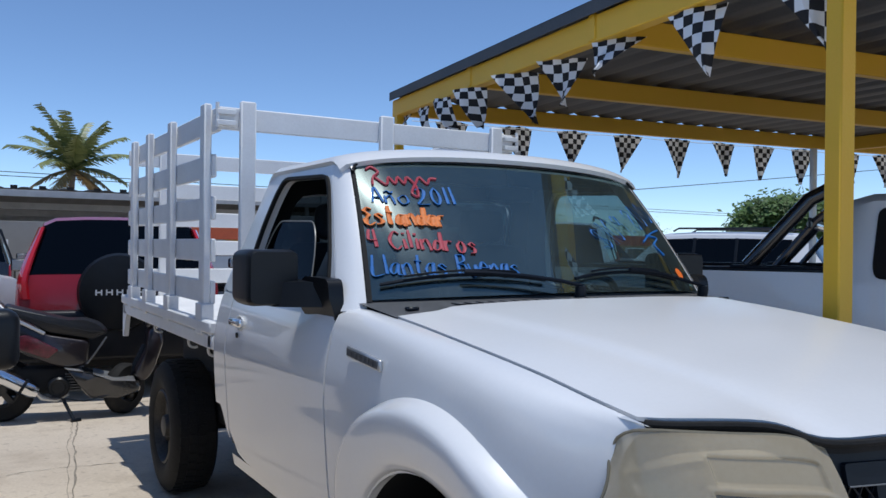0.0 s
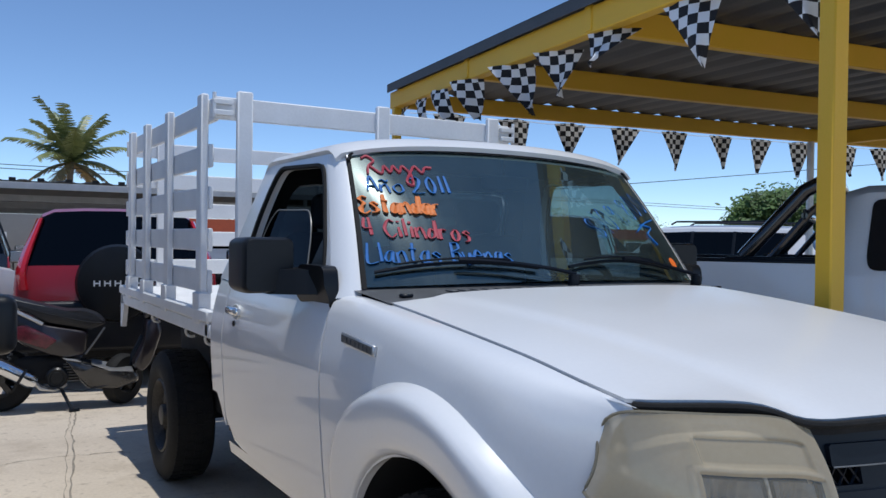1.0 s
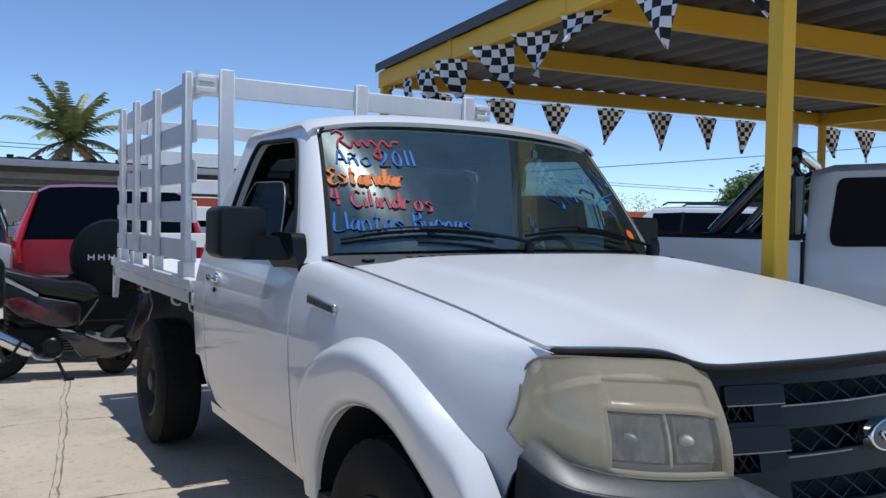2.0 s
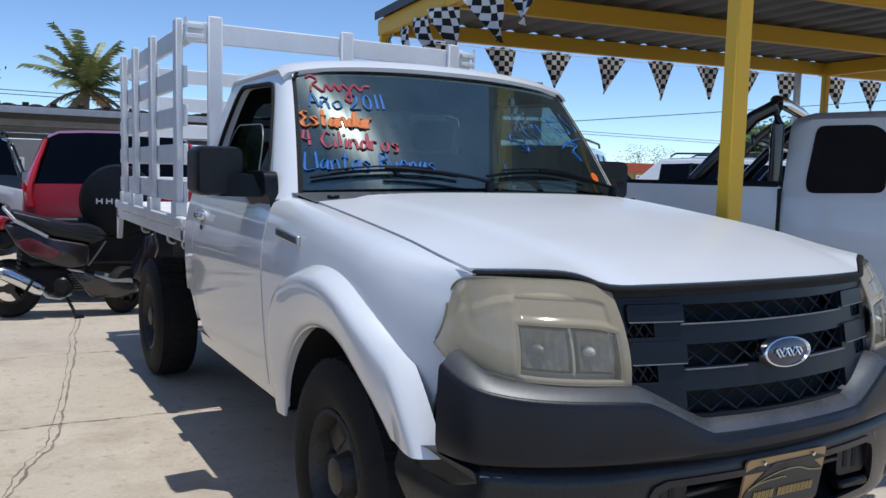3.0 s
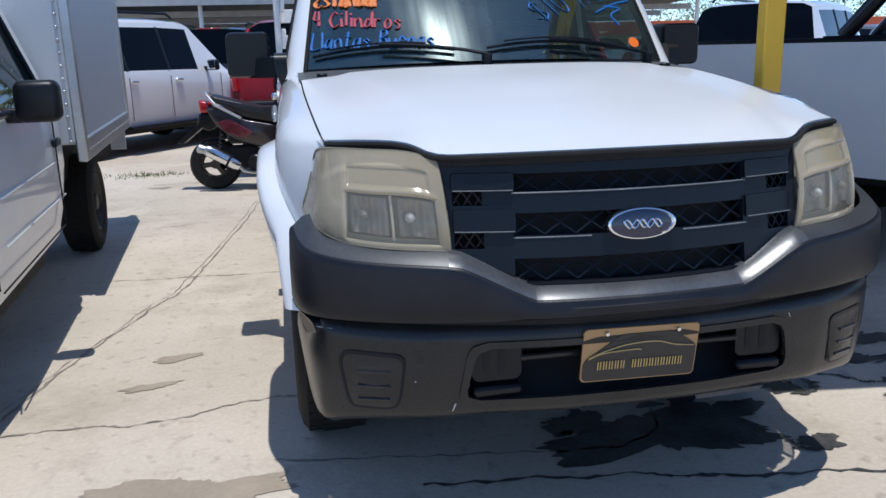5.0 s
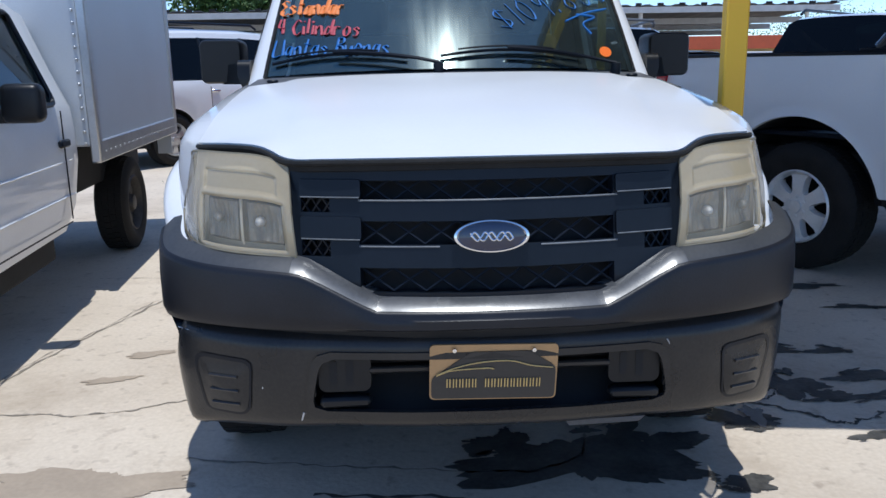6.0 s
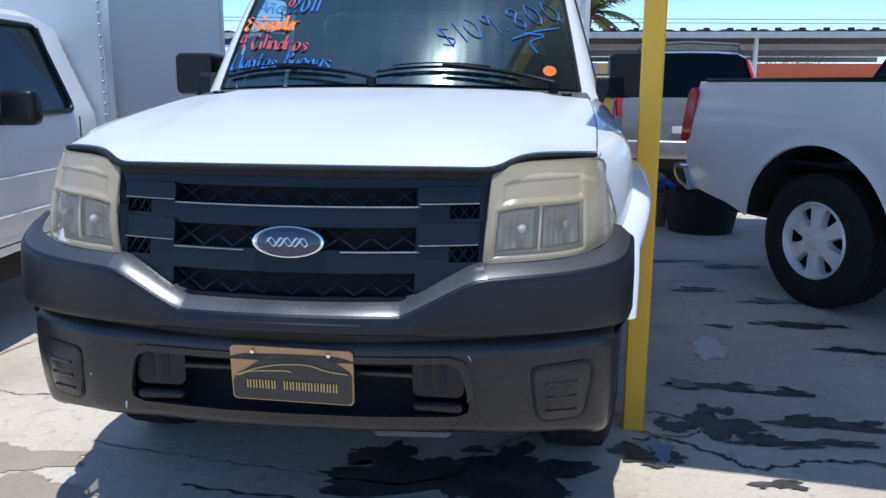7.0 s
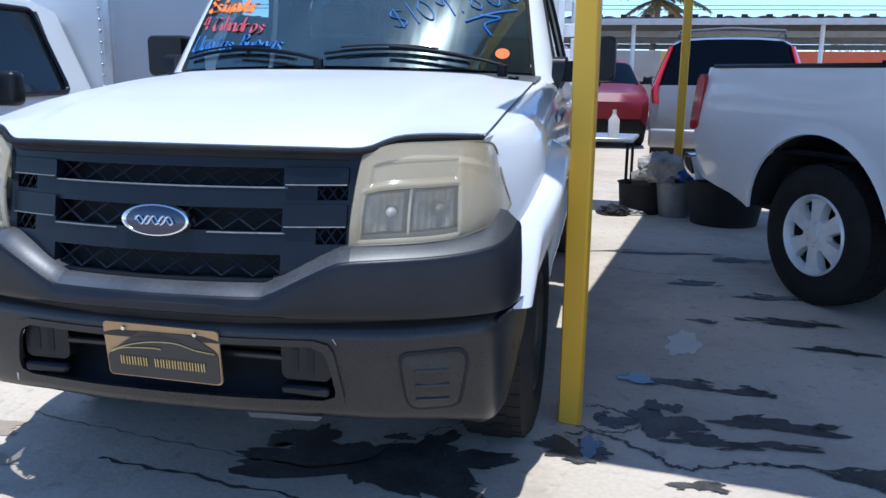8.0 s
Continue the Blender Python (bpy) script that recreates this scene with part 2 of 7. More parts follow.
def fill_panel(bm, outline, c, place, n=72, steps=4):
    rows, mid = [], bm.verts.new(place(*c))
    for k in range(n):
        a = 6.28319 * k / n
        ro = ray_poly(c, a, outline)
        rows.append([bm.verts.new(place(c[0] + math.cos(a) * ro * s, c[1] + math.sin(a) * ro * s)) for s in lin(1 / steps, 1, steps)])
    rows.append(rows[0])
    for a, b in zip(rows, rows[1:]):
        bm.faces.new((mid, b[0], a[0]))
        for i in range(steps - 1):
            bm.faces.new((a[i], b[i], b[i + 1], a[i + 1]))
    return bm


def thick(ob, d, offset=-1.0, angle=40):
    """Gives a sheet thickness: offset -1 inwards, 0 to both sides, 1 outwards."""
    bm = bmesh.new()
    bm.from_mesh(ob.data)
    bmesh.ops.remove_doubles(bm, verts=bm.verts[:], dist=1e-5)
    bm.normal_update()
    faces, rim = bm.faces[:], [e for e in bm.edges if e.is_boundary]
    back = {v: bm.verts.new(v.co + v.normal * d * (offset - 1) / 2) for v in bm.verts[:]}
    for v in back:
        v.co = v.co + v.normal * d * (offset + 1) / 2
    for f in faces:
        bm.faces.new([back[v] for v in reversed(f.verts)])
    for e in rim:
        f = e.link_faces[0]
        vs = list(f.verts)
        a, b = e.verts
        if vs[(vs.index(a) + 1) % len(vs)] != b:
            a, b = b, a
        bm.faces.new((b, a, back[a], back[b]))
    bm.normal_update()
    bm.to_mesh(ob.data)
    bm.free()
    ob.data.shade_smooth()
    ob.data.set_sharp_from_angle(angle=radians(angle))
    return ob


def mirror_bm(bm):
    """A bmesh mirrored across x = 0."""
    out = bm.copy()
    for v in out.verts:
        v.co.x = -v.co.x
    bmesh.ops.reverse_faces(out, faces=out.faces[:])
    return out


def mirror_join(bm):
    """Adds the mirror image across x = 0 to the same mesh."""
    me = bpy.data.meshes.new("half")
    bm.to_mesh(me)
    n = len(bm.faces)
    bm.from_mesh(me)
    bm.faces.ensure_lookup_table()
    half = bm.faces[n:]
    for v in {v for f in half for v in f.verts}:
        v.co.x = -v.co.x
    bmesh.ops.reverse_faces(bm, faces=half)
    bpy.data.meshes.remove(me)
    return bm


def wheel(parent, x, y, r, w, out, rim_r, style, rim_mat, spin=0.0):
    """A wheel: tyre with tread blocks, rim and hub. out: +1 or -1, the side it faces."""
    m = Matrix.Translation((x, y, r)) @ Matrix.Diagonal((out, 1, 1, 1))
    bm = bmesh.new()
    h = w / 2
    lathe(bm, [(-h + 0.03, rim_r), (-h, rim_r + 0.03), (-h - 0.008, (r + rim_r) / 2), (-h + 0.006, r - 0.028), (-h + 0.025, r - 0.006), (0, r - 0.002), (h - 0.025, r - 0.006), (h - 0.006, r - 0.028), (h + 0.008, (r + rim_r) / 2), (h + 0.004, rim_r + 0.05), (h - 0.005, rim_r + 0.02), (h - 0.02, rim_r), (h - 0.03, rim_r)], 48, m)
    tread = bmesh.new()
    for k in range(44):
        a = 6.28319 * k / 44
        for j, cx in enumerate((-0.30, -0.10, 0.10, 0.30)):
            q = m @ Matrix.Rotation(a + (0.035 if j % 2 else 0), 4, "X")
            add_box(tread, cx * w - w * 0.095, cx * w + w * 0.095, -0.017, 0.017, r - 0.014, r + (0.0015 if abs(cx) < 0.2 else -0.003), 0, q)
    bmesh.ops.recalc_face_normals(bm, faces=bm.faces[:])
    bmesh.ops.recalc_face_normals(tread, faces=tread.faces[:])
    ob = part("wheel", bm, RUBBER, parent, "black rubber tyre with blocky tread")
    tagged(part("tread", tread, RUBBER, ob), kind="stuff")
    bm = bmesh.new()
    face = h - 0.035
    if style == "steel":
        lathe(bm, [(h - 0.01, rim_r + 0.006), (h - 0.004, rim_r - 0.004), (face, rim_r - 0.018), (face - 0.06, rim_r - 0.03), (face - 0.075, rim_r * 0.72), (face - 0.03, rim_r * 0.55), (face - 0.03, rim_r * 0.36), (face - 0.01, rim_r * 0.33), (face + 0.02, rim_r * 0.28), (face + 0.025, rim_r * 0.2), (face + 0.025, 0.001)], 40, m)
        for k in range(6):
            q = m @ Matrix.Rotation(6.28319 * k / 6 + spin, 4, "X")
            add_box(bm, face - 0.075, face - 0.02, -0.055, 0.055, rim_r * 0.46, rim_r * 0.86, 0.015, q)
    else:
        lathe(bm, [(h - 0.01, rim_r + 0.008), (h + 0.002, rim_r - 0.002), (face, rim_r - 0.018), (face - 0.02, rim_r - 0.022)], 40, m)
        well = bmesh.new()
        lathe(well, [(face - 0.015, rim_r - 0.018), (face - 0.09, rim_r - 0.03), (face - 0.1, 0.05), (face - 0.1, 0.001)], 40, m)
        part("rim_well", well, DARK, ob)
        lathe(bm, [(face - 0.02, 0.098), (face + 0.012, 0.086), (face + 0.018, 0.04), (face + 0.03, 0.036), (face + 0.032, 0.001)], 24, m)
        for k in range(style):
            q = m @ Matrix.Rotation(6.28319 * k / style + spin, 4, "X")
            vs = []
            for d, (zz, hw, xx) in enumerate(((0.05, rim_r * 0.15, 0.012), (rim_r * 0.5, rim_r * 0.16, 0.018), (rim_r * 0.78, rim_r * 0.205, 0.010), (rim_r - 0.008, rim_r * 0.34, -0.004))):
                vs.append([bm.verts.new(q @ Vector((face + xx, -hw, zz))), bm.verts.new(q @ Vector((face + xx, hw, zz))), bm.verts.new(q @ Vector((face + xx - 0.05, hw + 0.006, zz))), bm.verts.new(q @ Vector((face + xx - 0.05, -hw - 0.006, zz)))])
            for a, b in zip(vs, vs[1:]):
                for i in range(4):
                    bm.faces.new((a[i], a[(i + 1) % 4], b[(i + 1) % 4], b[i]))
        for k in range(6):
            q = m @ Matrix.Rotation(6.28319 * k / 6, 4, "X")
            add_box(bm, face + 0.005, face + 0.022, -0.009, 0.009, 0.048, 0.066, 0.003, q)
    bmesh.ops.recalc_face_normals(bm, faces=bm.faces[:])
    part("rim", bm, rim_mat, ob, "black steel rim" if style == "steel" else "silver alloy rim")
    return ob


# ---- ground ----
def concrete_material():
    m = shader("sunlit_concrete", (0.58, 0.485, 0.375), 0.9, var=0.14, scale=0.9, bump=0.5, fine=55, second=(0.69, 0.60, 0.485))
    n, l = m.node_tree.nodes, m.node_tree.links
    b = n["Principled BSDF"]
    old = b.inputs["Base Color"].links[0].from_socket
    tex = n.new("ShaderNodeTexCoord")
    pits, stain = n.new("ShaderNodeTexNoise"), n.new("ShaderNodeTexNoise")
    pits.inputs["Scale"].default_value, pits.inputs["Detail"].default_value = 16, 8
    stain.inputs["Scale"].default_value, stain.inputs["Detail"].default_value, stain.inputs["Roughness"].default_value = 1.3, 9, 0.72
    l.new(tex.outputs["Object"], pits.inputs["Vector"])
    l.new(tex.outputs["Object"], stain.inputs["Vector"])
    last = old
    for src, lo, hi, col in ((pits, 0.58, 0.75, (0.33, 0.27, 0.21, 1)), (stain, 0.50, 0.68, (0.40, 0.325, 0.245, 1))):
        r = n.new("ShaderNodeMapRange")
        r.inputs["From Min"].default_value, r.inputs["From Max"].default_value = lo, hi
        r.inputs["To Max"].default_value = 0.75
        mx = n.new("ShaderNodeMix")
        mx.data_type = "RGBA"
        mx.inputs["B"].default_value = col
        l.new(src.outputs["Fac"], r.inputs["Value"])
        l.new(r.outputs[0], mx.inputs["Factor"])
        l.new(last, mx.inputs["A"])
        last = mx.outputs["Result"]
    l.new(last, b.inputs["Base Color"])
    return m


CONCRETE = concrete_material()
bm = bmesh.new()
grid(bm, lambda u, v: (u, v, 0), [-1500, -200, -40, -8, 0, 8, 40, 200, 1500], [-1500, -200, -40, -8, 0, 8, 40, 200, 1500])
tagged(part("ground", bm, CONCRETE), "weathered sunlit concrete yard with cracks and stains", "ground", kind="structure")


# ---- the white stake-bed pickup ----
truck = thing("pickup_truck", pose(0, 0, 0), "white single-cab pickup truck with a white stake bed, parked on concrete", "pickup truck")

AX_F, AX_R, TYRE = 0.985, 3.985, 0.365
SIDE = [(0.40, 0.815), (0.50, 0.842), (0.62, 0.858), (0.80, 0.872), (0.95, 0.878), (1.05, 0.868), (1.15, 0.845), (1.20, 0.825)]


def side_x(y, z):
    w = ease(SIDE, z)
    if y < 0.75:
        w -= 0.16 * ((0.75 - y) / 0.4) ** 2
    return w


def hood_edge(y):
    """Where the bonnet meets the wing: x and z."""
    return ease([(0.36, 0.742), (0.7, 0.762), (1.1, 0.772), (1.5, 0.772)], y), ease([(0.36, 1.060), (0.5, 1.083), (0.7, 1.118), (1.1, 1.166), (1.33, 1.188), (1.5, 1.200)], y)


def arch_z(y, c=AX_F, r=0.46, low=0.47):
    d = abs(y - c)
    return max(low, TYRE + math.sqrt(max(0, r * r - d * d))) if d < r else low


def wing():
    bm = bmesh.new()
    ys = sorted(set(lin(0.37, 1.60, 22) + [AX_F + 0.46 * math.sin(radians(a)) for a in range(-90, 91, 9)]))

    def at(y, t):
        zb = arch_z(y, low=0.46)
        if y < AX_F:
            zb = max(zb, 0.64)
        xt, zt = hood_edge(y)
        zs = zt - 0.10
        if t < 0.75:
            z = zb + (zs - zb) * t / 0.75
            return (side_x(y, z), y, z)
        k = (t - 0.75) / 0.25
        xs = side_x(y, zs)
        cx, cz = xs - 0.006, zt + 0.004
        return ((1 - k) ** 2 * xs + 2 * k * (1 - k) * cx + k * k * xt, y, (1 - k) ** 2 * zs + 2 * k * (1 - k) * cz + k * k * zt)

    def fit_lamp(y, t):
        yf = ease([(0, 0.49), (0.3, 0.455), (0.5, 0.405), (0.6, 0.410), (0.75, 0.420), (0.9, 0.385), (1, 0.365)], t)
        return at(yf + (y - 0.37) / 1.23 * (1.60 - yf), t)

    grid(bm, fit_lamp, ys, lin(0, 1, 17))
    return bm


def flare():
    """The moulded lip round the front wheel opening."""
    bm = bmesh.new()

    def at(k, t):
        r, out = curve_at([(0, 0.456, -0.035), (0.1, 0.457, 0.004), (0.2, 0.464, 0.022), (0.34, 0.500, 0.040), (0.6, 0.565, 0.054), (0.74, 0.600, 0.056), (0.83, 0.617, 0.047), (0.92, 0.632, 0.020), (1, 0.645, -0.014)], t)
        tail = max(0, (k - 0.62) / 0.38) ** 1.5  # it thins out towards its rear foot
        r, out = r - (r - 0.456) * 0.55 * tail, out - (out + 0.004) * 0.85 * tail
        a0, a1 = math.asin(0.235 / r), 3.14159 - math.asin(0.055 / r)
        a = a0 + (a1 - a0) * k
        y, z = AX_F - math.cos(a) * r, TYRE + 0.01 + math.sin(a) * r
        base = side_x(max(y, 0.55), min(max(z, 0.5), 0.98))
        return (base + out, y, z)

    grid(bm, at, lin(0, 1, 46), lin(0, 1, 20))
    return bm


wbm = wing()
fbm = flare()
for sgn in (-1, 1):
    w = part("wing", (wbm.copy() if sgn > 0 else mirror_bm(wbm)), WHITE, truck)
    thick(w, 0.012)
    f = part("wheel_flare", (fbm.copy() if sgn > 0 else mirror_bm(fbm)), WHITE, truck, "white moulded wheel arch flare")
wbm.free()
fbm.free()


# bonnet
def bonnet_z(x, y):
    """The height of the bonnet's skin."""
    crown = ease([(0.10, 1.050), (0.19, 1.078), (0.30, 1.102), (0.5, 1.135), (0.8, 1.178), (1.1, 1.205), (1.30, 1.218), (1.47, 1.224)], y)
    edge = hood_edge(y)[1]
    z = crown - (crown - edge) * min(1.05, abs(x) / hood_edge(y)[0]) ** 3
    w = ease([(0.2, 0.50), (0.7, 0.555), (1.4, 0.66)], y)
    k = min(1, max(0, (w - abs(x)) / 0.065))
    return z + 0.008 * k * k * (3 - 2 * k) * min(1, max(0, (y - 0.15) / 0.3))


def hood_front(x):
    """The front edge: straight above the grille, stepping up over the lamps."""
    a = abs(x)
    y = ease([(0, 0.105), (0.2, 0.112), (0.42, 0.155), (0.49, 0.195), (0.56, 0.245), (0.66, 0.305), (0.72, 0.36), (0.742, 0.40)], a)
    z = ease([(0, 1.0495), (0.2, 1.049), (0.40, 1.046), (0.470, 1.044), (0.500, 1.049), (0.54, 1.066), (0.58, 1.073), (0.66, 1.074), (0.742, 1.068)], a)
    return y, z


def hood_at(u, t):
    x0 = u * 0.742
    yf, zf = hood_front(x0)
    yb = 1.30 + 0.03 * abs(u) ** 2
    y = yf + (yb - yf) * t
    x = u * (hood_edge(y)[0] - 0.005)
    settle = max(0, 1 - (y - yf) / 0.30) ** 2.2
    return (x, y, bonnet_z(x, y) + (zf - bonnet_z(x0, yf)) * settle)


bm = bmesh.new()
grid(bm, hood_at, [math.copysign(abs(k) ** 0.85, k) for k in lin(-1, 1, 61)], [0, 0.008, 0.016, 0.03, 0.06] + lin(0.1, 1, 26))
bmesh.ops.recalc_face_normals(bm, faces=bm.faces[:])
thick(part("bonnet", bm, TOPWHITE, truck, "white bonnet with two low ridges", angle=60), 0.010, 0)
# dark rubber line below the bonnet's front edge and along its sides
bm = bmesh.new()
grid(bm, lambda x, t: (x, hood_front(x)[0] + (0.002, -0.009, -0.008, 0.05)[t], hood_front(x)[1] - (0.004, 0.007, 0.024, 0.040)[t]), lin(-0.738, 0.738, 90), [0, 1, 2, 3])
tube(bm, [(x, hood_front(x)[0] - 0.011, hood_front(x)[1] - 0.005) for x in lin(-0.738, 0.738, 90)], 0.0075, 8)
part("bonnet_seal", bm, RUBBER, truck, "black rubber seal below the bonnet edge")
for s in (-1, 1):
    bm = bmesh.new()
    tube(bm, [(s * (hood_edge(y)[0] - 0.002), y, hood_edge(y)[1] - 0.010) for y in lin(0.41, 1.16, 20)], 0.007, 6)
    part("bonnet_gap", bm, DARK, truck, "dark gap between bonnet and wing")


BADGEGREY = shader("grey_badge_field", (0.11, 0.115, 0.12), 0.4, metal=0.5, var=0.35, scale=60)

# doors and cab corner
def side_panel(y0, y1, zb, zt, n=12):
    bm = bmesh.new()
    grid(bm, lambda y, t: (side_x(y, zb(y) + (zt(y) - zb(y)) * t), y, zb(y) + (zt(y) - zb(y)) * t), lin(y0, y1, n), lin(0, 1, 18))
    return bm


belt = lambda y: ease([(1.45, 1.205), (1.7, 1.19), (2.4, 1.185), (2.9, 1.19)], y)
cab_low = lambda y: ease([(1.55, 0.50), (2.5, 0.505), (2.62, 0.53), (2.70, 0.60), (2.76, 0.70)], y)
door_bm = side_panel(1.612, 2.665, lambda y: ease([(1.6, 0.505), (2.4, 0.51), (2.58, 0.535), (2.67, 0.62)], y), belt)
corner_bm = side_panel(2.675, 2.84, cab_low, belt, 6)
GREEN_OUT = [(1.627, 1.19), (1.962, 1.688), (1.985, 1.712), (2.50, 1.722), (2.60, 1.70), (2.84, 1.19)]
GREEN_IN = soften([(1.69, 1.205), (1.762, 1.36), (1.888, 1.555), (1.962, 1.650), (2.43, 1.668), (2.485, 1.59), (2.54, 1.46), (2.60, 1.205)], 0.05)


def cab_x(z):
    return ease([(1.18, 0.835), (1.3, 0.803), (1.5, 0.752), (1.66, 0.708), (1.72, 0.685)], z)


green_bm = ring_panel(bmesh.new(), GREEN_OUT, GREEN_IN, (2.15, 1.42), lambda y, z: (cab_x(z), y, z), 120, 3)
bmesh.ops.reverse_faces(green_bm, faces=green_bm.faces[:])
seal_bm = ring_panel(bmesh.new(), soften(GREEN_IN, 0.01), [((y - 2.15) * 0.965 + 2.15, (z - 1.42) * 0.95 + 1.42) for y, z in GREEN_IN], (2.15, 1.42), lambda y, z: (cab_x(z) + 0.002, y, z), 120, 1)
pane_bm = fill_panel(bmesh.new(), [((y - 2.15) * 0.98 + 2.15, (z - 1.42) * 0.98 + 1.42) for y, z in GREEN_IN], (2.15, 1.42), lambda y, z: (cab_x(z) - 0.012, y, z))
LOWERED = soften([(1.93, 1.215), (1.985, 1.377), (2.02, 1.44), (2.07, 1.484), (2.42, 1.492), (2.47, 1.45), (2.52, 1.36), (2.56, 1.215)], 0.03)
low_bm = fill_panel(bmesh.new(), LOWERED, (2.27, 1.33), lambda y, z: (cab_x(z) - 0.028, y, z))
bmesh.ops.reverse_faces(low_bm, faces=low_bm.faces[:])
rim_bm = tube(bmesh.new(), [(cab_x(z) - 0.027, y, z) for y, z in LOWERED if z > 1.23], 0.0028, 6)
for sgn in (-1, 1):
    pick = lambda b: b.copy() if sgn > 0 else mirror_bm(b)
    door = part("door", pick(door_bm), WHITE, truck)
    thick(door, 0.03)
    thick(part("cab_corner", pick(corner_bm), WHITE, truck), 0.03)
    thick(part("window_surround", pick(green_bm), WHITE, truck), 0.035)
    thick(part("window_seal", pick(seal_bm), RUBBER, truck, "black rubber window seal"), 0.016, 0)
    if sgn > 0:
        part("side_window", pick(pane_bm), GLASS, truck, "clear side window")
    else:
        pane = part("side_window", mirror_bm(low_bm), SMOKED, truck, "smoky side window wound half down")
        part("pane_edge", mirror_bm(rim_bm), PANE_EDGE, pane, "pale ground edge of the glass")
    # handle with a recess
    bm = bmesh.new()
    lathe(bm, [(0.0, 0.040), (0.003, 0.037), (-0.012, 0.028), (-0.014, 0.001)], 24, Matrix.Translation((0.868, 2.50, 1.075)) @ Matrix.Diagonal((1, 1.25, 0.8, 1)))
    part("handle_recess", bm if sgn > 0 else mirror_bm(bm), OLDWHITE, door)
    bm = bmesh.new()
    add_box(bm, 0.868, 0.898, 2.43, 2.57, 1.062, 1.096, 0.013)
    part("handle", bm if sgn > 0 else mirror_bm(bm), CHROME, door, "worn chrome door handle")
    bm = bmesh.new()
    lathe(bm, [(0.0, 0.012), (0.004, 0.011), (0.004, 0.001)], 16, Matrix.Translation((0.874, 2.515, 1.025)))
    part("lock", bm if sgn > 0 else mirror_bm(bm), SATIN, door)
    # sill
    bm = bmesh.new()
    grid(bm, lambda y, t: ((0.838, 0.828, 0.80, 0.70)[t], y, (0.505, 0.455, 0.435, 0.43)[t]), lin(1.44, 2.68, 8), [0, 1, 2, 3])
    part("sill", bm if sgn > 0 else mirror_bm(bm), WHITE, truck)
    # badge plate
    bm = bmesh.new()
    add_box(bm, 0.866, 0.880, 1.225, 1.440, 1.070, 1.102, 0.004)
    for v in bm.verts:
        v.co.z += (v.co.y - 1.44) * 0.075
    badge = part("badge", bm if sgn > 0 else mirror_bm(bm), ALU, truck, "brushed metal badge plate")
    bm = bmesh.new()
    add_box(bm, 0.880, 0.883, 1.235, 1.430, 1.076, 1.097, 0.001)
    for k in range(6):
        add_box(bm, 0.882, 0.885, 1.255 + k * 0.027, 1.268 + k * 0.027, 1.079, 1.094)
    for v in bm.verts:
        v.co.z += (v.co.y - 1.44) * 0.075
    part("badge_field", bm if sgn > 0 else mirror_bm(bm), BADGEGREY, badge)
for b in (door_bm, corner_bm, green_bm, seal_bm, pane_bm, low_bm, rim_bm):
    b.free()


# roof
def roof_at(u, t):
    y0 = 1.818 + 0.070 * abs(u) ** 2.2
    y = y0 + (2.63 - y0) * t
    a = abs(u)
    x = u * 0.704
    z = 1.758 - 0.040 * a**2.4 - 0.016 * a**8
    z -= 0.034 * max(0, 1 - t / 0.1) ** 2 + 0.05 * max(0, (t - 0.88) / 0.12) ** 2
    if a > 0.97:
        z -= 0.012
    return (x, y, z)


bm = bmesh.new()
grid(bm, roof_at, [-1, -0.97, -0.92] + lin(-0.85, 0.85, 25) + [0.92, 0.97, 1], lin(0, 1, 30))
bmesh.ops.recalc_face_normals(bm, faces=bm.faces[:])
thick(part("roof", bm, TOPWHITE, truck, "white cab roof", angle=60), 0.02, 0)


# windscreen: a curved sheet between base and header
def screen_at(u, v):
    bx, by, bz = u * 0.755, 1.365 + 0.195 * abs(u) ** 2.2, 1.238 - 0.022 * abs(u) ** 2
    tx, ty, tz = u * 0.664, 1.832 + 0.068 * abs(u) ** 2.2, 1.718 - 0.022 * abs(u) ** 2 - 0.008 * abs(u) ** 8
    bow = 0.012 * math.sin(v * 3.14159)
    return Vector((bx + (tx - bx) * v, by + (ty - by) * v - bow * 0.7, bz + (tz - bz) * v + bow * 0.7))


bm = bmesh.new()
grid(bm, lambda u, v: screen_at(u, v), lin(-0.985, 0.985, 40), lin(0.015, 0.985, 20))
screen = part("windscreen", bm, SCREENGLASS, truck, "windscreen glass with painted sale lettering", angle=80)
bm = bmesh.new()
for s in (-1, 1):
    grid(bm, lambda u, v: screen_at(s * u, v) + Vector((0, -0.004, 0.003)), [0.982, 0.99, 1.0], lin(0, 1, 20))
grid(bm, lambda u, v: screen_at(u, v) + Vector((0, -0.004, 0.003)), lin(-1, 1, 40), [0.972, 0.985, 1.0])
bmesh.ops.recalc_face_normals(bm, faces=bm.faces[:])
part("windscreen_seal", bm, RUBBER, truck, "black rubber windscreen seal")
for s in (-1, 1):  # the glass is rounded at its upper corners
    arc = [(1.0 - 0.075 * (1 - math.cos(a)), 1.0 - 0.085 * (1 - math.sin(a))) for a in lin(0, 1.5708, 10)]
    proud = lambda u, v: screen_at(s * u, v) + Vector((0, -0.007, 0.006))
    bm = bmesh.new()
    tip, row = bm.verts.new(proud(1.01, 1.01)), [bm.verts.new(proud(u, v)) for u, v in arc]
    for a, b in zip(row, row[1:]):
        bm.faces.new((tip, a, b))
    bmesh.ops.recalc_face_normals(bm, faces=bm.faces[:])
    corner = part("screen_corner", bm, WHITE, truck)
    thick(corner, 0.004, 0)
    part("corner_seal", tube(bmesh.new(), [proud(u - 0.004, v - 0.004) for u, v in arc], 0.006, 6), RUBBER, corner, "black rubber seal")
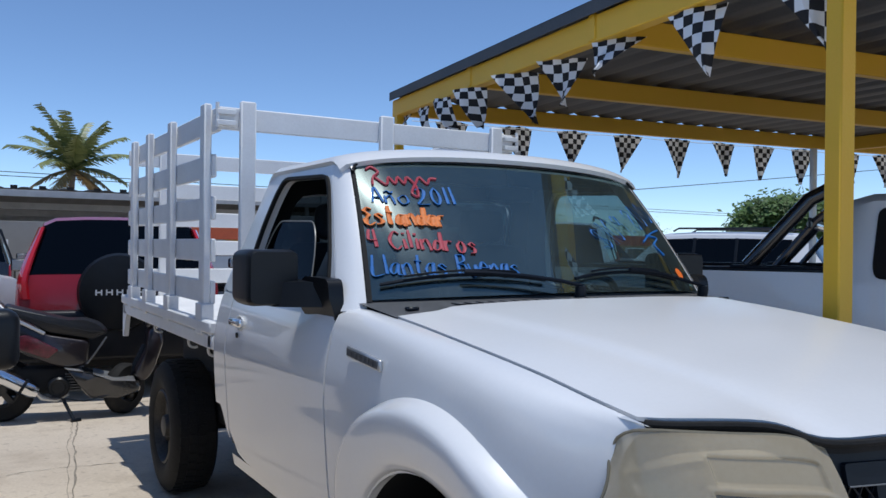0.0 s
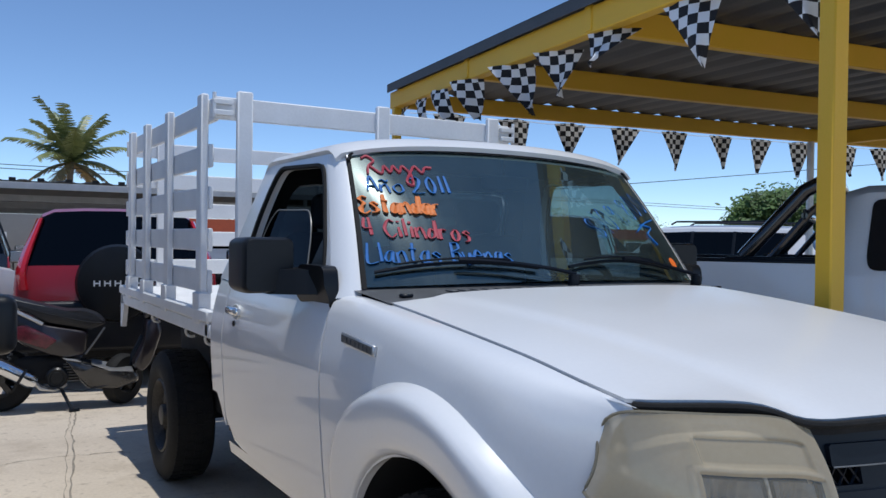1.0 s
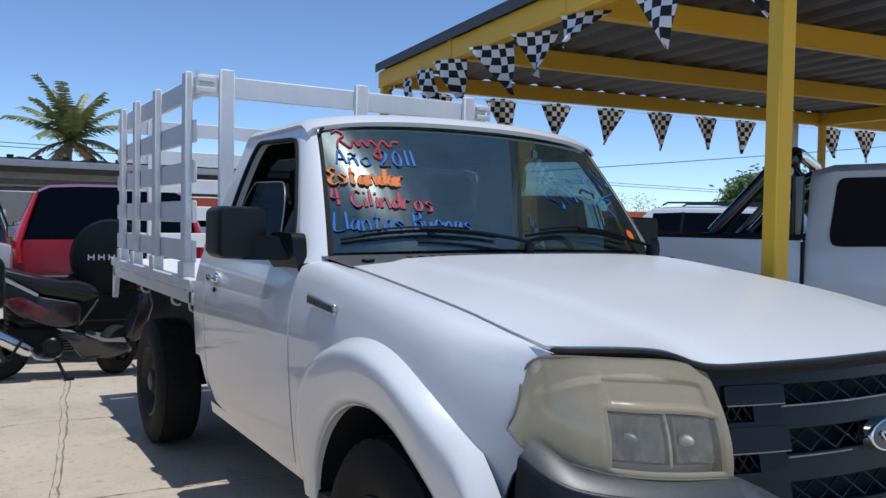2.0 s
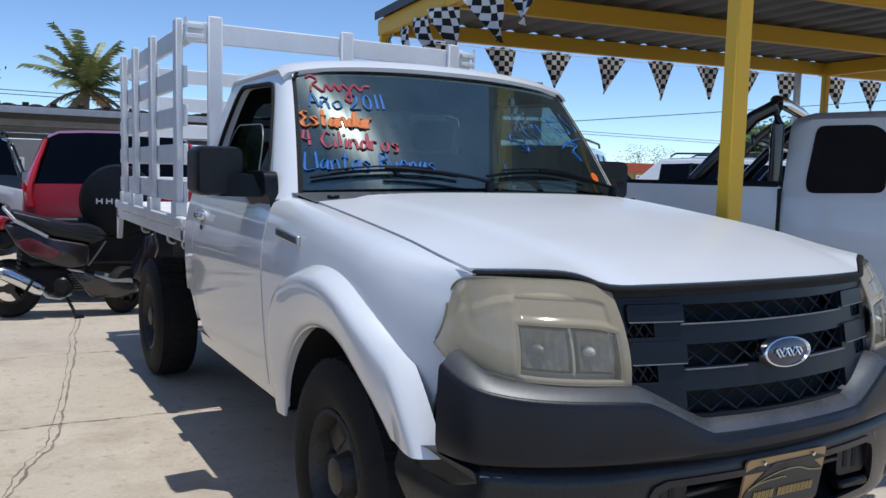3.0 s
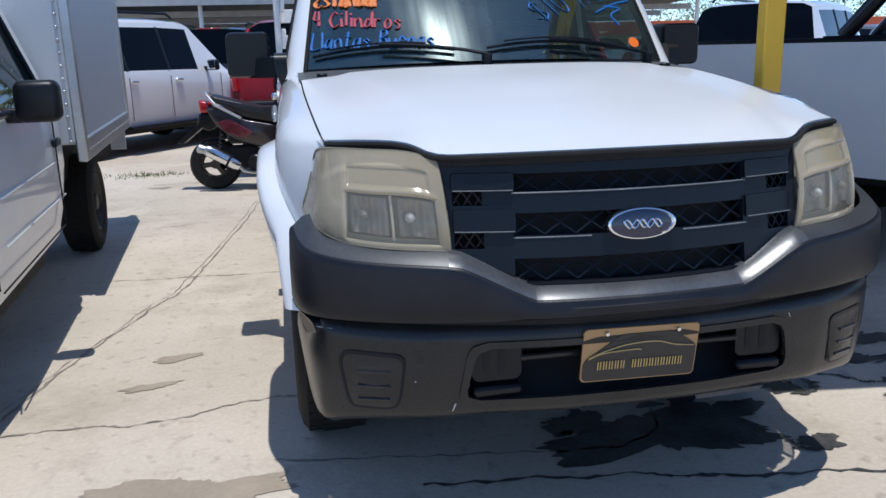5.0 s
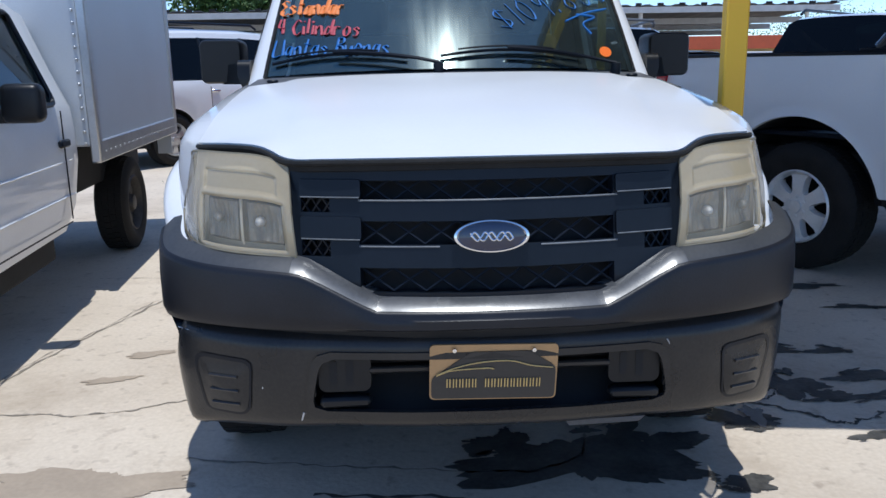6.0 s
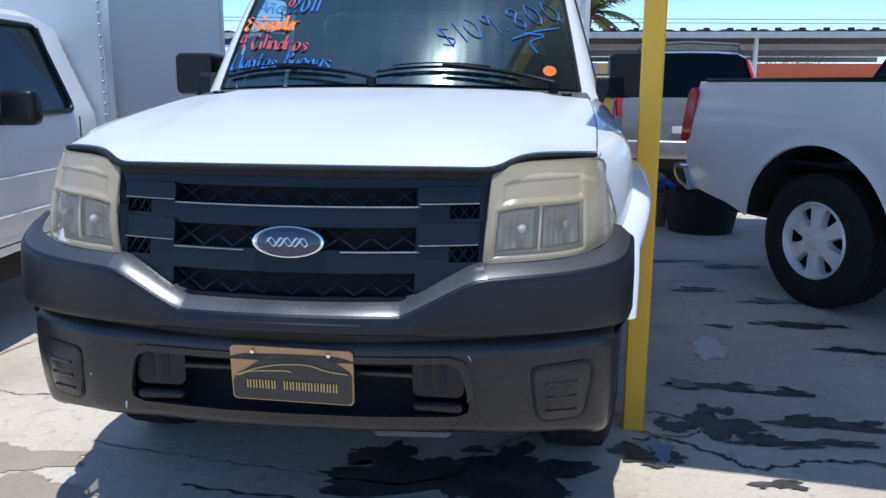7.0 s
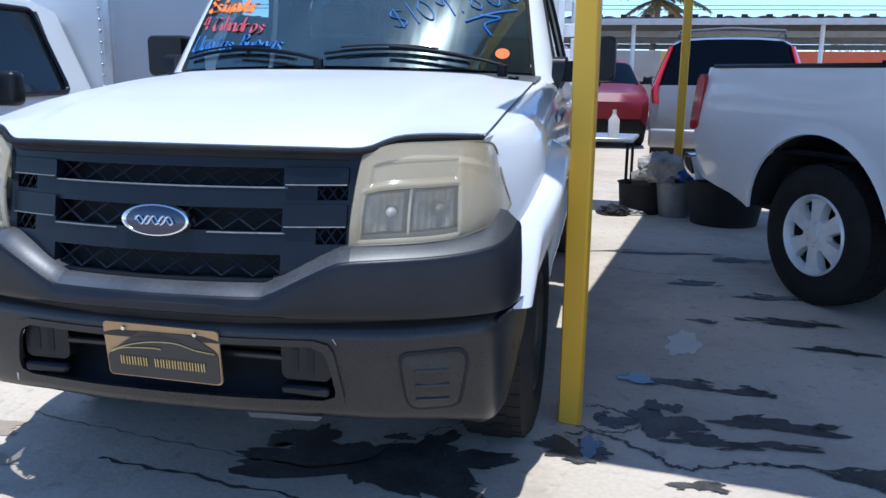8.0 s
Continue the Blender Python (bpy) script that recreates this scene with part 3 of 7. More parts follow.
# pillars
for s in (-1, 1):
    bm = bmesh.new()
    rows = []
    for v in lin(-0.06, 1.0, 16):
        g = screen_at(s * 1.0, v)
        z = g.z
        out = Vector((s * cab_x(max(z, 1.19)), g.y + 0.070, z))
        rows.append([bm.verts.new(p) for p in (g + Vector((0, 0.002, -0.003)), g.lerp(out, 0.3) + Vector((s * 0.006, -0.003, 0.004)), g.lerp(out, 0.7) + Vector((s * 0.008, -0.004, 0.004)), out + Vector((s * 0.001, 0.012, 0)), out + Vector((-s * 0.05, 0.03, 0)), g + Vector((-s * 0.01, 0.04, -0.02)))])
    for a, b in zip(rows, rows[1:]):
        for i in range(6):
            bm.faces.new((a[i], a[(i + 1) % 6], b[(i + 1) % 6], b[i]))
    bmesh.ops.recalc_face_normals(bm, faces=bm.faces[:])
    part("pillar", bm, WHITE, truck, angle=50)
# scuttle
COWL = shader("weathered_cowl_plastic", (0.075, 0.076, 0.080), 0.5, var=0.25, scale=14, bump=0.15, fine=220, second=(0.11, 0.11, 0.115))
bm = bmesh.new()


def scuttle_at(u, t):
    b = screen_at(u, 0.02)
    yb = 1.285 + 0.03 * abs(u) ** 2
    return (b.x * (1 + 0.004 * (1 - t)), yb + (b.y + 0.03 - yb) * t, (1.212 - 0.020 * abs(u) ** 2) + 0.027 * t)


grid(bm, scuttle_at, lin(-1.03, 1.03, 40), lin(0, 1, 6))
for k in range(26):
    x = -0.52 + k * 0.041
    p = Vector(scuttle_at(x / 0.755, 0.5))
    add_box(bm, x - 0.013, x + 0.013, p.y - 0.025, p.y + 0.025, p.z + 0.001, p.z + 0.006, 0.002)
bmesh.ops.recalc_face_normals(bm, faces=bm.faces[:])
part("scuttle", bm, COWL, truck, "grey-black plastic scuttle panel with vents")
for x in (-0.69, 0.69):
    p = Vector(scuttle_at(x / 0.755, 0.30))
    part("washer_jet", block(x - 0.02, x + 0.02, p.y - 0.014, p.y + 0.014, p.z, p.z + 0.011, 0.004), SATIN, truck)
# wipers
for x0, x1 in ((-0.06, -0.72), (0.64, -0.05)):
    bm = bmesh.new()
    foot = Vector(scuttle_at(x0 / 0.755, 0.6)) + Vector((0, 0, 0.012))
    pts = [foot, foot + Vector((0, -0.01, 0.03))]
    for t in lin(0.12, 0.62, 6):
        x = x0 + (x1 - x0) * t
        pts.append(screen_at(x / 0.755, 0.02 + 0.10 * math.sin(t * 2.2)) + Vector((0, -0.03, 0.026)))
    tube(bm, pts, 0.0075, 6)
    tube(bm, [foot + Vector((0, 0, -0.02)), foot + Vector((0, -0.005, 0.03))], 0.02, 10)
    wiper = part("wiper", bm, SATIN, truck, "black wiper arm")
    bm = bmesh.new()
    tube(bm, [screen_at((x0 + (x1 - x0) * t) / 0.755, 0.045 + 0.085 * math.sin(t * 2.6)) + Vector((0, -0.012, 0.010)) for t in lin(0.18, 1.0, 16)], 0.0065, 6)
    tube(bm, [screen_at((x0 + (x1 - x0) * t) / 0.755, 0.055 + 0.085 * math.sin(t * 2.6)) + Vector((0, -0.026, 0.02)) for t in lin(0.35, 0.9, 10)], 0.004, 6)
    part("wiper_blade", bm, SATIN, wiper)

# rear wall of the cab with its window
bm = bmesh.new()
BACK_OUT = [(-0.83, 0.75), (0.83, 0.75), (0.83, 1.2), (0.68, 1.70), (-0.68, 1.70), (-0.83, 1.2)]
BACK_IN = soften([(-0.64, 1.24), (0.64, 1.24), (0.58, 1.62), (-0.58, 1.62)], 0.07)
back_y = lambda z: 2.84 if z < 1.19 else 2.84 - (z - 1.19) * 0.46
ring_panel(bm, BACK_OUT, BACK_IN, (0, 1.42), lambda x, z: (x, back_y(z), z), 96, 2)
thick(part("cab_back", bm, WHITE, truck), 0.03, 0)
bm = bmesh.new()
fill_panel(bm, BACK_IN, (0, 1.42), lambda x, z: (x, back_y(z) + 0.004, z), 60, 2)
part("rear_window", bm, DARKGLASS, truck, "cab rear window")

# mirrors
for s in (-1, 1):
    bm = bmesh.new()
    lay = lambda u, v, d: Vector((s * (0.955 + u), 1.80 + d * 1.5 + 0.05 * (0.1 - u), 1.288 + v))
    prof = [(0.0, 0.91), (0.006, 0.965), (0.02, 0.993), (0.05, 1.0), (0.10, 0.98), (0.125, 0.94)]
    rings = []
    out = rounded(-0.072, 0.105, -0.094, 0.092, 0.026, 6)
    for d, k in prof:
        rings.append([bm.verts.new(lay(u * k, v * k, d)) for u, v in out])
    for a, b in zip(rings, rings[1:]):
        for i in range(len(out)):
            j = (i + 1) % len(out)
            bm.faces.new((a[i], a[j], b[j], b[i]))
    bm.faces.new(rings[0])
    arm = [(-0.15, 1.66, 1.20, 1.272), (-0.10, 1.69, 1.195, 1.274), (-0.03, 1.76, 1.192, 1.276), (0.04, 1.82, 1.192, 1.272)]
    rows = [[bm.verts.new((s * (0.93 + dx), y, z)) for y, z in ((y0, z0), (y0 + 0.012, z1), (y0 + 0.16, z1 + 0.004), (y0 + 0.16, z0))] for dx, y0, z0, z1 in arm]
    for a, b in zip(rows, rows[1:]):
        for i in range(4):
            bm.faces.new((a[i], a[(i + 1) % 4], b[(i + 1) % 4], b[i]))
    bm.faces.new(rows[0])
    bm.faces.new(rows[-1])
    foot = soften([(1.615, 1.290), (1.60, 1.20), (1.632, 1.075), (1.70, 1.078), (1.82, 1.130), (1.89, 1.180), (1.89, 1.24), (1.82, 1.292)], 0.03)
    slab(bm, foot, lambda y, z, d: Vector((s * (side_x(y, 1.15) + 0.004 + (0.045 - d) * min(1, max(0, (z - 1.10) / 0.13)) - 0.03), y, z)), 0.05)
    bmesh.ops.recalc_face_normals(bm, faces=bm.faces[:])
    mir = part("door_mirror", bm, BLACK, truck, "large black plastic door mirror")
    bm = bmesh.new()
    slab(bm, [(u * 0.9, v * 0.9) for u, v in out], lambda u, v, d: lay(u, v, 0.121 + d), 0.003)
    part("mirror_glass", bm, CHROME, mir, "mirror glass")
for s in (-1, 1):
    bm = slab(bmesh.new(), soften([(1.70, 1.215), (1.772, 1.372), (1.80, 1.375), (1.875, 1.215)], 0.01), lambda y, z, d: Vector((s * (cab_x(z) + 0.006 - d), y, z)), 0.02)
    bmesh.ops.recalc_face_normals(bm, faces=bm.faces[:])
    part("mirror_sail", bm, BLACK, truck, "black plastic corner behind the mirror")

# ---- front: lamps, grille, bumper ----
LAMP_PLAN = [(0, 0.462, 0.118), (0.25, 0.57, 0.140), (0.5, 0.665, 0.185), (0.7, 0.735, 0.255), (0.85, 0.78, 0.345), (1, 0.806, 0.440)]


def lamp_at(u, v):
    """The lens: u from the inner edge outwards, v upwards."""
    x, y = curve_at(LAMP_PLAN, u)
    lo = ease([(0, 0.803), (0.3, 0.808), (0.6, 0.815), (0.75, 0.825), (0.85, 0.838), (0.93, 0.856), (1, 0.888)], u)
    hi = ease([(0, 1.030), (0.05, 1.037), (0.12, 1.049), (0.22, 1.056), (0.40, 1.058), (0.7, 1.058), (0.82, 1.053), (0.90, 1.043), (0.96, 1.026), (1, 0.998)], u)
    lean = ease([(0, 0.062), (0.5, 0.085), (0.8, 0.05), (1, 0.0)], u)
    top = ease([(0, 0.018), (0.5, 0.0), (1, -0.035)], u)
    bulge = 0.014 * math.sin(v * 3.14159)
    return Vector((x + top * v, y + lean * v**1.6 - bulge, lo + (hi - lo) * v))


def lens_shader(name, color, second, alpha):
    m = shader(name, color, 0.15, coat=1.0, var=0.04, scale=4, second=second)
    m.node_tree.nodes["Principled BSDF"].inputs["Alpha"].default_value = alpha
    return m


LENS = lens_shader("yellowed_headlamp_lens", (0.52, 0.425, 0.265), (0.57, 0.475, 0.31), 0.64)
LENSWINDOW = lens_shader("hazy_lens_window", (0.46, 0.40, 0.28), (0.52, 0.46, 0.34), 0.28)
LENSFRAME = shader("clouded_lens_plastic", (0.58, 0.51, 0.38), 0.3, coat=0.5, var=0.10, scale=14)
LIP = shader("lamp_edge_plastic", (0.20, 0.175, 0.12), 0.4, var=0.2)
REFLECT = shader("dull_reflector", (0.21, 0.20, 0.175), 0.45, metal=0.5, var=0.3, scale=40)
CELL = shader("dim_lamp_housing", (0.075, 0.072, 0.064), 0.3, var=0.4, scale=30)
SHIELD = shader("bright_bulb_shield", (0.60, 0.58, 0.54), 0.5, metal=0.3, var=0.15)
STRIP = shader("ribbed_indicator_strip", (0.24, 0.22, 0.17), 0.4, var=0.15, scale=30)
deep = lambda u, d: Vector((-0.30 * d * u, d, 0))
lens_bm = bmesh.new()


def step(t, a, b, soft=0.02):
    """1 between a and b, falling to 0 over soft on either side."""
    k = min(1, max(0, min(t - a, b - t) / soft + 0.5))
    return k * k * (3 - 2 * k)


def lens_at(u, v):
    """The lens with its recessed window and indicator band."""
    inset = 0.006 * step(u, 0.045, 0.625) * step(v, 0.12, 0.605, 0.03) + 0.007 * step(u, 0.08, 0.60) * step(v, 0.66, 0.845, 0.03)
    crease = 0.004 * step(u, 0.60, 0.66, 0.05) * step(v, 0.1, 0.9, 0.1)
    return lamp_at(u, v) + Vector((0, inset - crease, 0))


lens_us = sorted(set([k**1.7 for k in lin(0, 1, 40)] + lin(0.03, 0.10, 8) + lin(0.57, 0.68, 12)))
lens_vs = sorted(set(lin(0, 1, 26) + lin(0.09, 0.15, 5) + lin(0.58, 0.70, 9) + lin(0.82, 0.87, 4)))
window_bm = bmesh.new()
for us, vs, b in ((lens_us, [v for v in lens_vs if v <= 0.125] + [0.13], lens_bm), (lens_us, [0.59] + [v for v in lens_vs if v > 0.595], lens_bm), ([u for u in lens_us if u < 0.05] + [0.055], lin(0.13, 0.59, 14), lens_bm), ([0.615] + [u for u in lens_us if u > 0.62], lin(0.13, 0.59, 14), lens_bm), (lin(0.055, 0.615, 20), lin(0.13, 0.59, 14), window_bm)):
    grid(b, lens_at, us, vs)
bmesh.ops.remove_doubles(lens_bm, verts=lens_bm.verts[:], dist=0.0004)
bowl_bm = bmesh.new()
grid(bowl_bm, lambda u, v: lamp_at(u, v) + deep(u, 0.045), lin(0.01, 0.99, 24), lin(0.01, 0.99, 14))
bead_bm = bmesh.new()
edge = [lamp_at(u, 0) for u in lin(0, 1, 24)] + [lamp_at(1, v) for v in lin(0.1, 1, 8)] + [lamp_at(u**1.7, 1) for u in lin(0.97, 0, 40)] + [lamp_at(0, v) for v in lin(0.9, 0, 8)]
tube(bead_bm, [p + Vector((0, 0.004, 0)) for p in edge], 0.0035, 6, cap=False)
lip_bm = bmesh.new()
tube(lip_bm, [lamp_at(u, 0.075) + Vector((0, -0.0005, 0)) for u in lin(0.03, 0.94, 24)], 0.0022, 5)
post_bm = bmesh.new()  # the pale frame between the two reflectors and above them
tube(post_bm, [lamp_at(0.31, v) + Vector((0, 0.018, 0)) for v in lin(0.15, 0.59, 8)], 0.0035, 6)
tube(post_bm, [lamp_at(u, 0.615) + Vector((0, 0.012, 0)) for u in lin(0.03, 0.63, 16)], 0.008, 8)
tube(post_bm, [lamp_at(0.635, v) + Vector((0, 0.014, 0)) for v in lin(0.12, 0.62, 10)], 0.008, 8)
cell_bm = bmesh.new()
grid(cell_bm, lambda u, v: lamp_at(u, v) + deep(u, 0.043), lin(0.04, 0.62, 16), lin(0.15, 0.59, 8))
strip_bm = bmesh.new()
grid(strip_bm, lambda u, v: lamp_at(u, v) + deep(u, 0.014 + 0.0012 * (int(u * 115) % 2)), lin(0.08, 0.60, 60), lin(0.64, 0.83, 6))
dish_bm, bulb_bm = [], []
for u0, u1, n in ((0.065, 0.285, 5), (0.335, 0.595, 6)):
    b = bmesh.new()
    grid(b, lambda u, v: lamp_at(u0 + (u1 - u0) * u, 0.19 + 0.36 * v) + deep(u, 0.040 - 0.022 * min(1, (2 * u - 1.1) ** 2 + 0.8 * (2 * v - 0.9) ** 2) + 0.003 * abs(math.cos(3.14159 * n * u))), lin(0, 1, n * 8), lin(0, 1, 8))
    dish_bm.append(b)
    b = bmesh.new()
    at = Matrix.Translation(lamp_at(u0 * 0.4 + u1 * 0.6, 0.37) + Vector((0, 0.034, 0))) @ Matrix.Rotation(radians(-28 * u0 - 90), 4, "Z") @ Matrix.Diagonal((-1, 1, 1, 1))
    lathe(b, [(0.004, 0.013), (-0.006, 0.012), (-0.016, 0.009), (-0.022, 0.005), (-0.023, 0.001)], 16, at)
    bulb_bm.append(b)
for s in (-1, 1):
    pick = lambda b: b.copy() if s > 0 else mirror_bm(b)
    lamp = part("headlamp", pick(lens_bm), LENS, truck, "yellowed hazy headlamp lens", angle=80)
    part("lens_window", pick(window_bm), LENSWINDOW, lamp, "clearer pane of the lens", angle=80)
    part("lamp_housing", pick(bowl_bm), LENSFRAME, lamp, angle=80)
    part("lens_bead", pick(bead_bm), LIP, lamp)
    part("lens_lip", pick(lip_bm), LIP, lamp)
    part("divider", pick(post_bm), LENSFRAME, lamp)
    part("lamp_cell", pick(cell_bm), CELL, lamp, "dim lamp cell behind the lens")
    part("indicator_strip", pick(strip_bm), STRIP, lamp, "ribbed grey indicator strip")
    for b in dish_bm:
        part("reflector", pick(b), REFLECT, lamp, "fluted dull silver lamp reflector")
    for b, mat in zip(bulb_bm, (SHIELD, REFLECT)):
        part("bulb_shield", pick(b), mat, lamp, "bulb shield of the lamp")
for b in [lens_bm, window_bm, bowl_bm, bead_bm, lip_bm, post_bm, cell_bm, strip_bm] + dish_bm + bulb_bm:
    b.free()

LIPGREY = shader("pale_plastic_edge", (0.16, 0.17, 0.18), 0.35, var=0.3, scale=30)
# grille: a black surround with three slots, a mesh of crossed wires and an oval badge
GR_Y = lambda x, z: 0.052 + 0.33 * abs(x) ** 2.0 + 0.20 * max(0, z - 0.76)
gr_place = lambda x, z, d=0.0: Vector((x, GR_Y(x, z) + d, z))
bm = bmesh.new()
nx, nz = 97, 65
xs, zs = lin(-0.48, 0.48, nx), lin(0.712, 1.028, nz)


def grille_solid(x, z):
    a = abs(x)
    if z < 0.80 and a > 0.30 + (z - 0.712) * 1.91:
        return None
    for z0, z1 in ((0.955, 0.998), (0.850, 0.904), (0.738, 0.795)):
        if z0 < z < z1 and a < 0.305:
            return False
    for z0, z1 in ((0.922, 0.957), (0.820, 0.858)):
        if z0 < z < z1 and 0.375 < a < 0.448:
            return False
    return True


verts = {}


def gv(i, j):
    if (i, j) not in verts:
        rise = max(0, zs[j] - 0.995) / 0.033 * 0.004
        verts[i, j] = bm.verts.new(gr_place(xs[i], zs[j]) + Vector((0, 0, rise)))
    return verts[i, j]


for i in range(nx - 1):
    for j in range(nz - 1):
        if grille_solid((xs[i] + xs[i + 1]) / 2, (zs[j] + zs[j + 1]) / 2):
            bm.faces.new((gv(i, j), gv(i + 1, j), gv(i + 1, j + 1), gv(i, j + 1)))
grille = part("grille", bm, SATIN, truck, "black plastic grille with three slots")
thick(grille, 0.03, -1.0)
for zc in (0.976, 0.877, 0.767):  # crossed wires in each slot
    bm = bmesh.new()
    for k in range(-4, 4):
        x = k * 0.077
        for a, b in ((0, 1), (1, 0)):
            tube(bm, [gr_place(x, zc - 0.027 + 0.054 * a, 0.012), gr_place(x + 0.077, zc - 0.027 + 0.054 * b, 0.012)], 0.0032, 5, cap=False)
    tagged(part("grille_mesh", bm, SATIN, grille, "black diamond mesh behind the slot"), kind="stuff")
for zc in (0.939, 0.839):
    for s in (-1, 1):
        bm = bmesh.new()
        for k in range(3):
            x = s * (0.372 + k * 0.027)
            for a, b in ((0, 1), (1, 0)):
                tube(bm, [gr_place(x, zc - 0.02 + 0.04 * a, 0.010), gr_place(x + s * 0.027, zc - 0.02 + 0.04 * b, 0.010)], 0.003, 5, cap=False)
        tagged(part("grille_mesh", bm, SATIN, grille), kind="stuff")
for zc, w0, w1 in ((0.953, 0.0, 0.31), (0.846, 0.12, 0.31)):  # thin pale lips on the bars
    for s in (-1, 1) if w0 else (1,):
        lo, hi = (min(s * w0, s * w1), max(s * w0, s * w1)) if w0 else (-w1, w1)
        part("grille_lip", tube(bmesh.new(), [gr_place(x, zc, -0.001) for x in lin(lo, hi, 16)], 0.0022, 5), LIPGREY, grille, "pale edge of a grille bar")
for s in (-1, 1):
    for z0, z1 in ((0.960, 1.002), (0.862, 0.915)):
        b = bmesh.new()
        out = rounded(0.305, 0.452, z0, z1, 0.006)
        slab(b, out, lambda x, z, d: gr_place(s * x, z, d - 0.010), 0.03)
        bmesh.ops.recalc_face_normals(b, faces=b.faces[:])
        part("grille_block", b, SATIN, grille)
        part("grille_lip", tube(bmesh.new(), [gr_place(s * x, z0 + 0.001, -0.011) for x in lin(0.308, 0.45, 6)], 0.0016, 5), LIPGREY, grille)
b = bmesh.new()
slab(b, rounded(-0.095, 0.10, 0.0, 0.055, 0.012), lambda x, t, d: Vector((x, 0.028 + t, 0.7065 + 0.24 * t + d)), 0.005)
bmesh.ops.recalc_face_normals(b, faces=b.faces[:])
part("grille_tongue", b, SATIN, grille)
bm = bmesh.new()
grid(bm, lambda x, z: gr_place(x, z, 0.06), lin(-0.47, 0.47, 12), lin(0.72, 1.03, 4))
part("grille_backing", bm, DARK, grille)
# oval badge
badge_m = Matrix.Translation((0.0, 0.060, 0.872)) @ Matrix.Rotation(radians(-7), 4, "X") @ Matrix.Rotation(radians(-90), 4, "Z") @ Matrix.Diagonal((1, 0.0905, 0.039, 1))
bm = bmesh.new()
lathe(bm, [(-0.03, 0.97), (0.004, 1.0), (0.012, 0.97), (0.013, 0.90), (0.009, 0.86)], 48, badge_m)
bmesh.ops.recalc_face_normals(bm, faces=bm.faces[:])
oval = part("badge", bm, CHROME, grille, "chrome-rimmed blue oval badge")
bm = bmesh.new()
rings = lathe(bm, [(0.009, 0.87), (0.011, 0.6), (0.012, 0.3), (0.012, 0.001)], 48, badge_m)
bmesh.ops.recalc_face_normals(bm, faces=bm.faces[:])
part("badge_field", bm, NAVY, oval, "dark blue enamel field")
bm = bmesh.new()
script = [[(-0.054 + 0.009 * k, 0.002 + 0.010 * math.sin(k * 1.35)) for k in range(13)], [(-0.054 + 0.009 * k, 0.002 + 0.010 * math.sin(k * 1.35 + 2.2)) for k in range(13)]]
for pts in script:
    q = [(i, *p) for i, p in enumerate(pts)]
    tube(bm, [Vector((x * 0.92, 0.0452 + z * 0.12, 0.872 + z)) for x, z in (curve_at(q, t) for t in lin(0, len(pts) - 1, len(pts) * 5))], 0.0024, 6)
part("badge_script", bm, CHROME, oval, "plain wavy chrome strokes")

# bumper
BUMP = [(0, 0, 0.012), (0.2, 0.2, 0.022), (0.4, 0.40, 0.055), (0.55, 0.556, 0.094), (0.68, 0.693, 0.152), (0.8, 0.785, 0.215), (0.9, 0.822, 0.272), (1.0, 0.838, 0.352), (1.32, 0.868, 0.600)]


def bump_at(s, d, z, shrink=0.0):
    """A point of the bumper: s along the front (0 middle, 1 round the corner), d outwards."""
    a = abs(s)
    p = curve_at(BUMP, a)
    q = curve_at(BUMP, min(1.32, a + 0.01)) - curve_at(BUMP, max(0, a - 0.01))
    q.normalize()
    n = Vector((q.y, -q.x))
    p = p + n * (d - shrink * a * a)
    return Vector((math.copysign(p.x, s) if a > 1e-6 else 0.0, p.y, z))


def ledge(s):
    a = abs(s)
    return ease([(0, 0.700), (0.24, 0.701), (0.28, 0.704), (0.44, 0.782), (0.48, 0.790), (0.68, 0.800), (0.8, 0.812), (0.9, 0.828), (1, 0.856)], a)


SS = sorted(set([-1 + 2 * i / 80 for i in range(81)] + [-0.27, 0.27, -0.44, 0.44]))
bm = bmesh.new()
rows = []
for s in SS:
    top = ledge(s)
    low = 0.662 - 0.012 * abs(s)
    row = [bump_at(s, -0.006, top + 0.001), bump_at(s, 0.0, top), bump_at(s, 0.004, top - 0.005), bump_at(s, 0.006, top - 0.014)]
    row += [bump_at(s, 0.010, top + (low - top) * k) for k in (0.45, 0.7, 0.9)] + [bump_at(s, 0.004, low), bump_at(s, -0.02, low - 0.004), bump_at(s, -0.07, low - 0.004)]
    rows.append([bm.verts.new(p) for p in row])
for a, b in zip(rows, rows[1:]):
    for i in range(len(a) - 1):
        bm.faces.new((a[i], b[i], b[i + 1], a[i + 1]))
bmesh.ops.recalc_face_normals(bm, faces=bm.faces[:])
bumper = part("bumper", bm, BUMPER, truck, "faded dark grey plastic bumper", angle=32)
thick(bumper, 0.006, 0)
# the ledge carries a painted-in sheen, stronger below the grille than under the lamps
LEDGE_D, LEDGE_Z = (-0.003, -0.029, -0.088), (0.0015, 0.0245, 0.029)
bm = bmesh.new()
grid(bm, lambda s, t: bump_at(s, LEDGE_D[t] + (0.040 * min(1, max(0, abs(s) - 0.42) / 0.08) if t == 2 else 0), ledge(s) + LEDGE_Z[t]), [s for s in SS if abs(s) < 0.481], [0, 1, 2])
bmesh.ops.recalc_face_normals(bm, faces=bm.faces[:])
thick(part("bumper_ledge", bm, LEDGE_SHEEN, bumper, "glossy grey ledge below the grille, lightened for its sheen", angle=24), 0.004, 0)
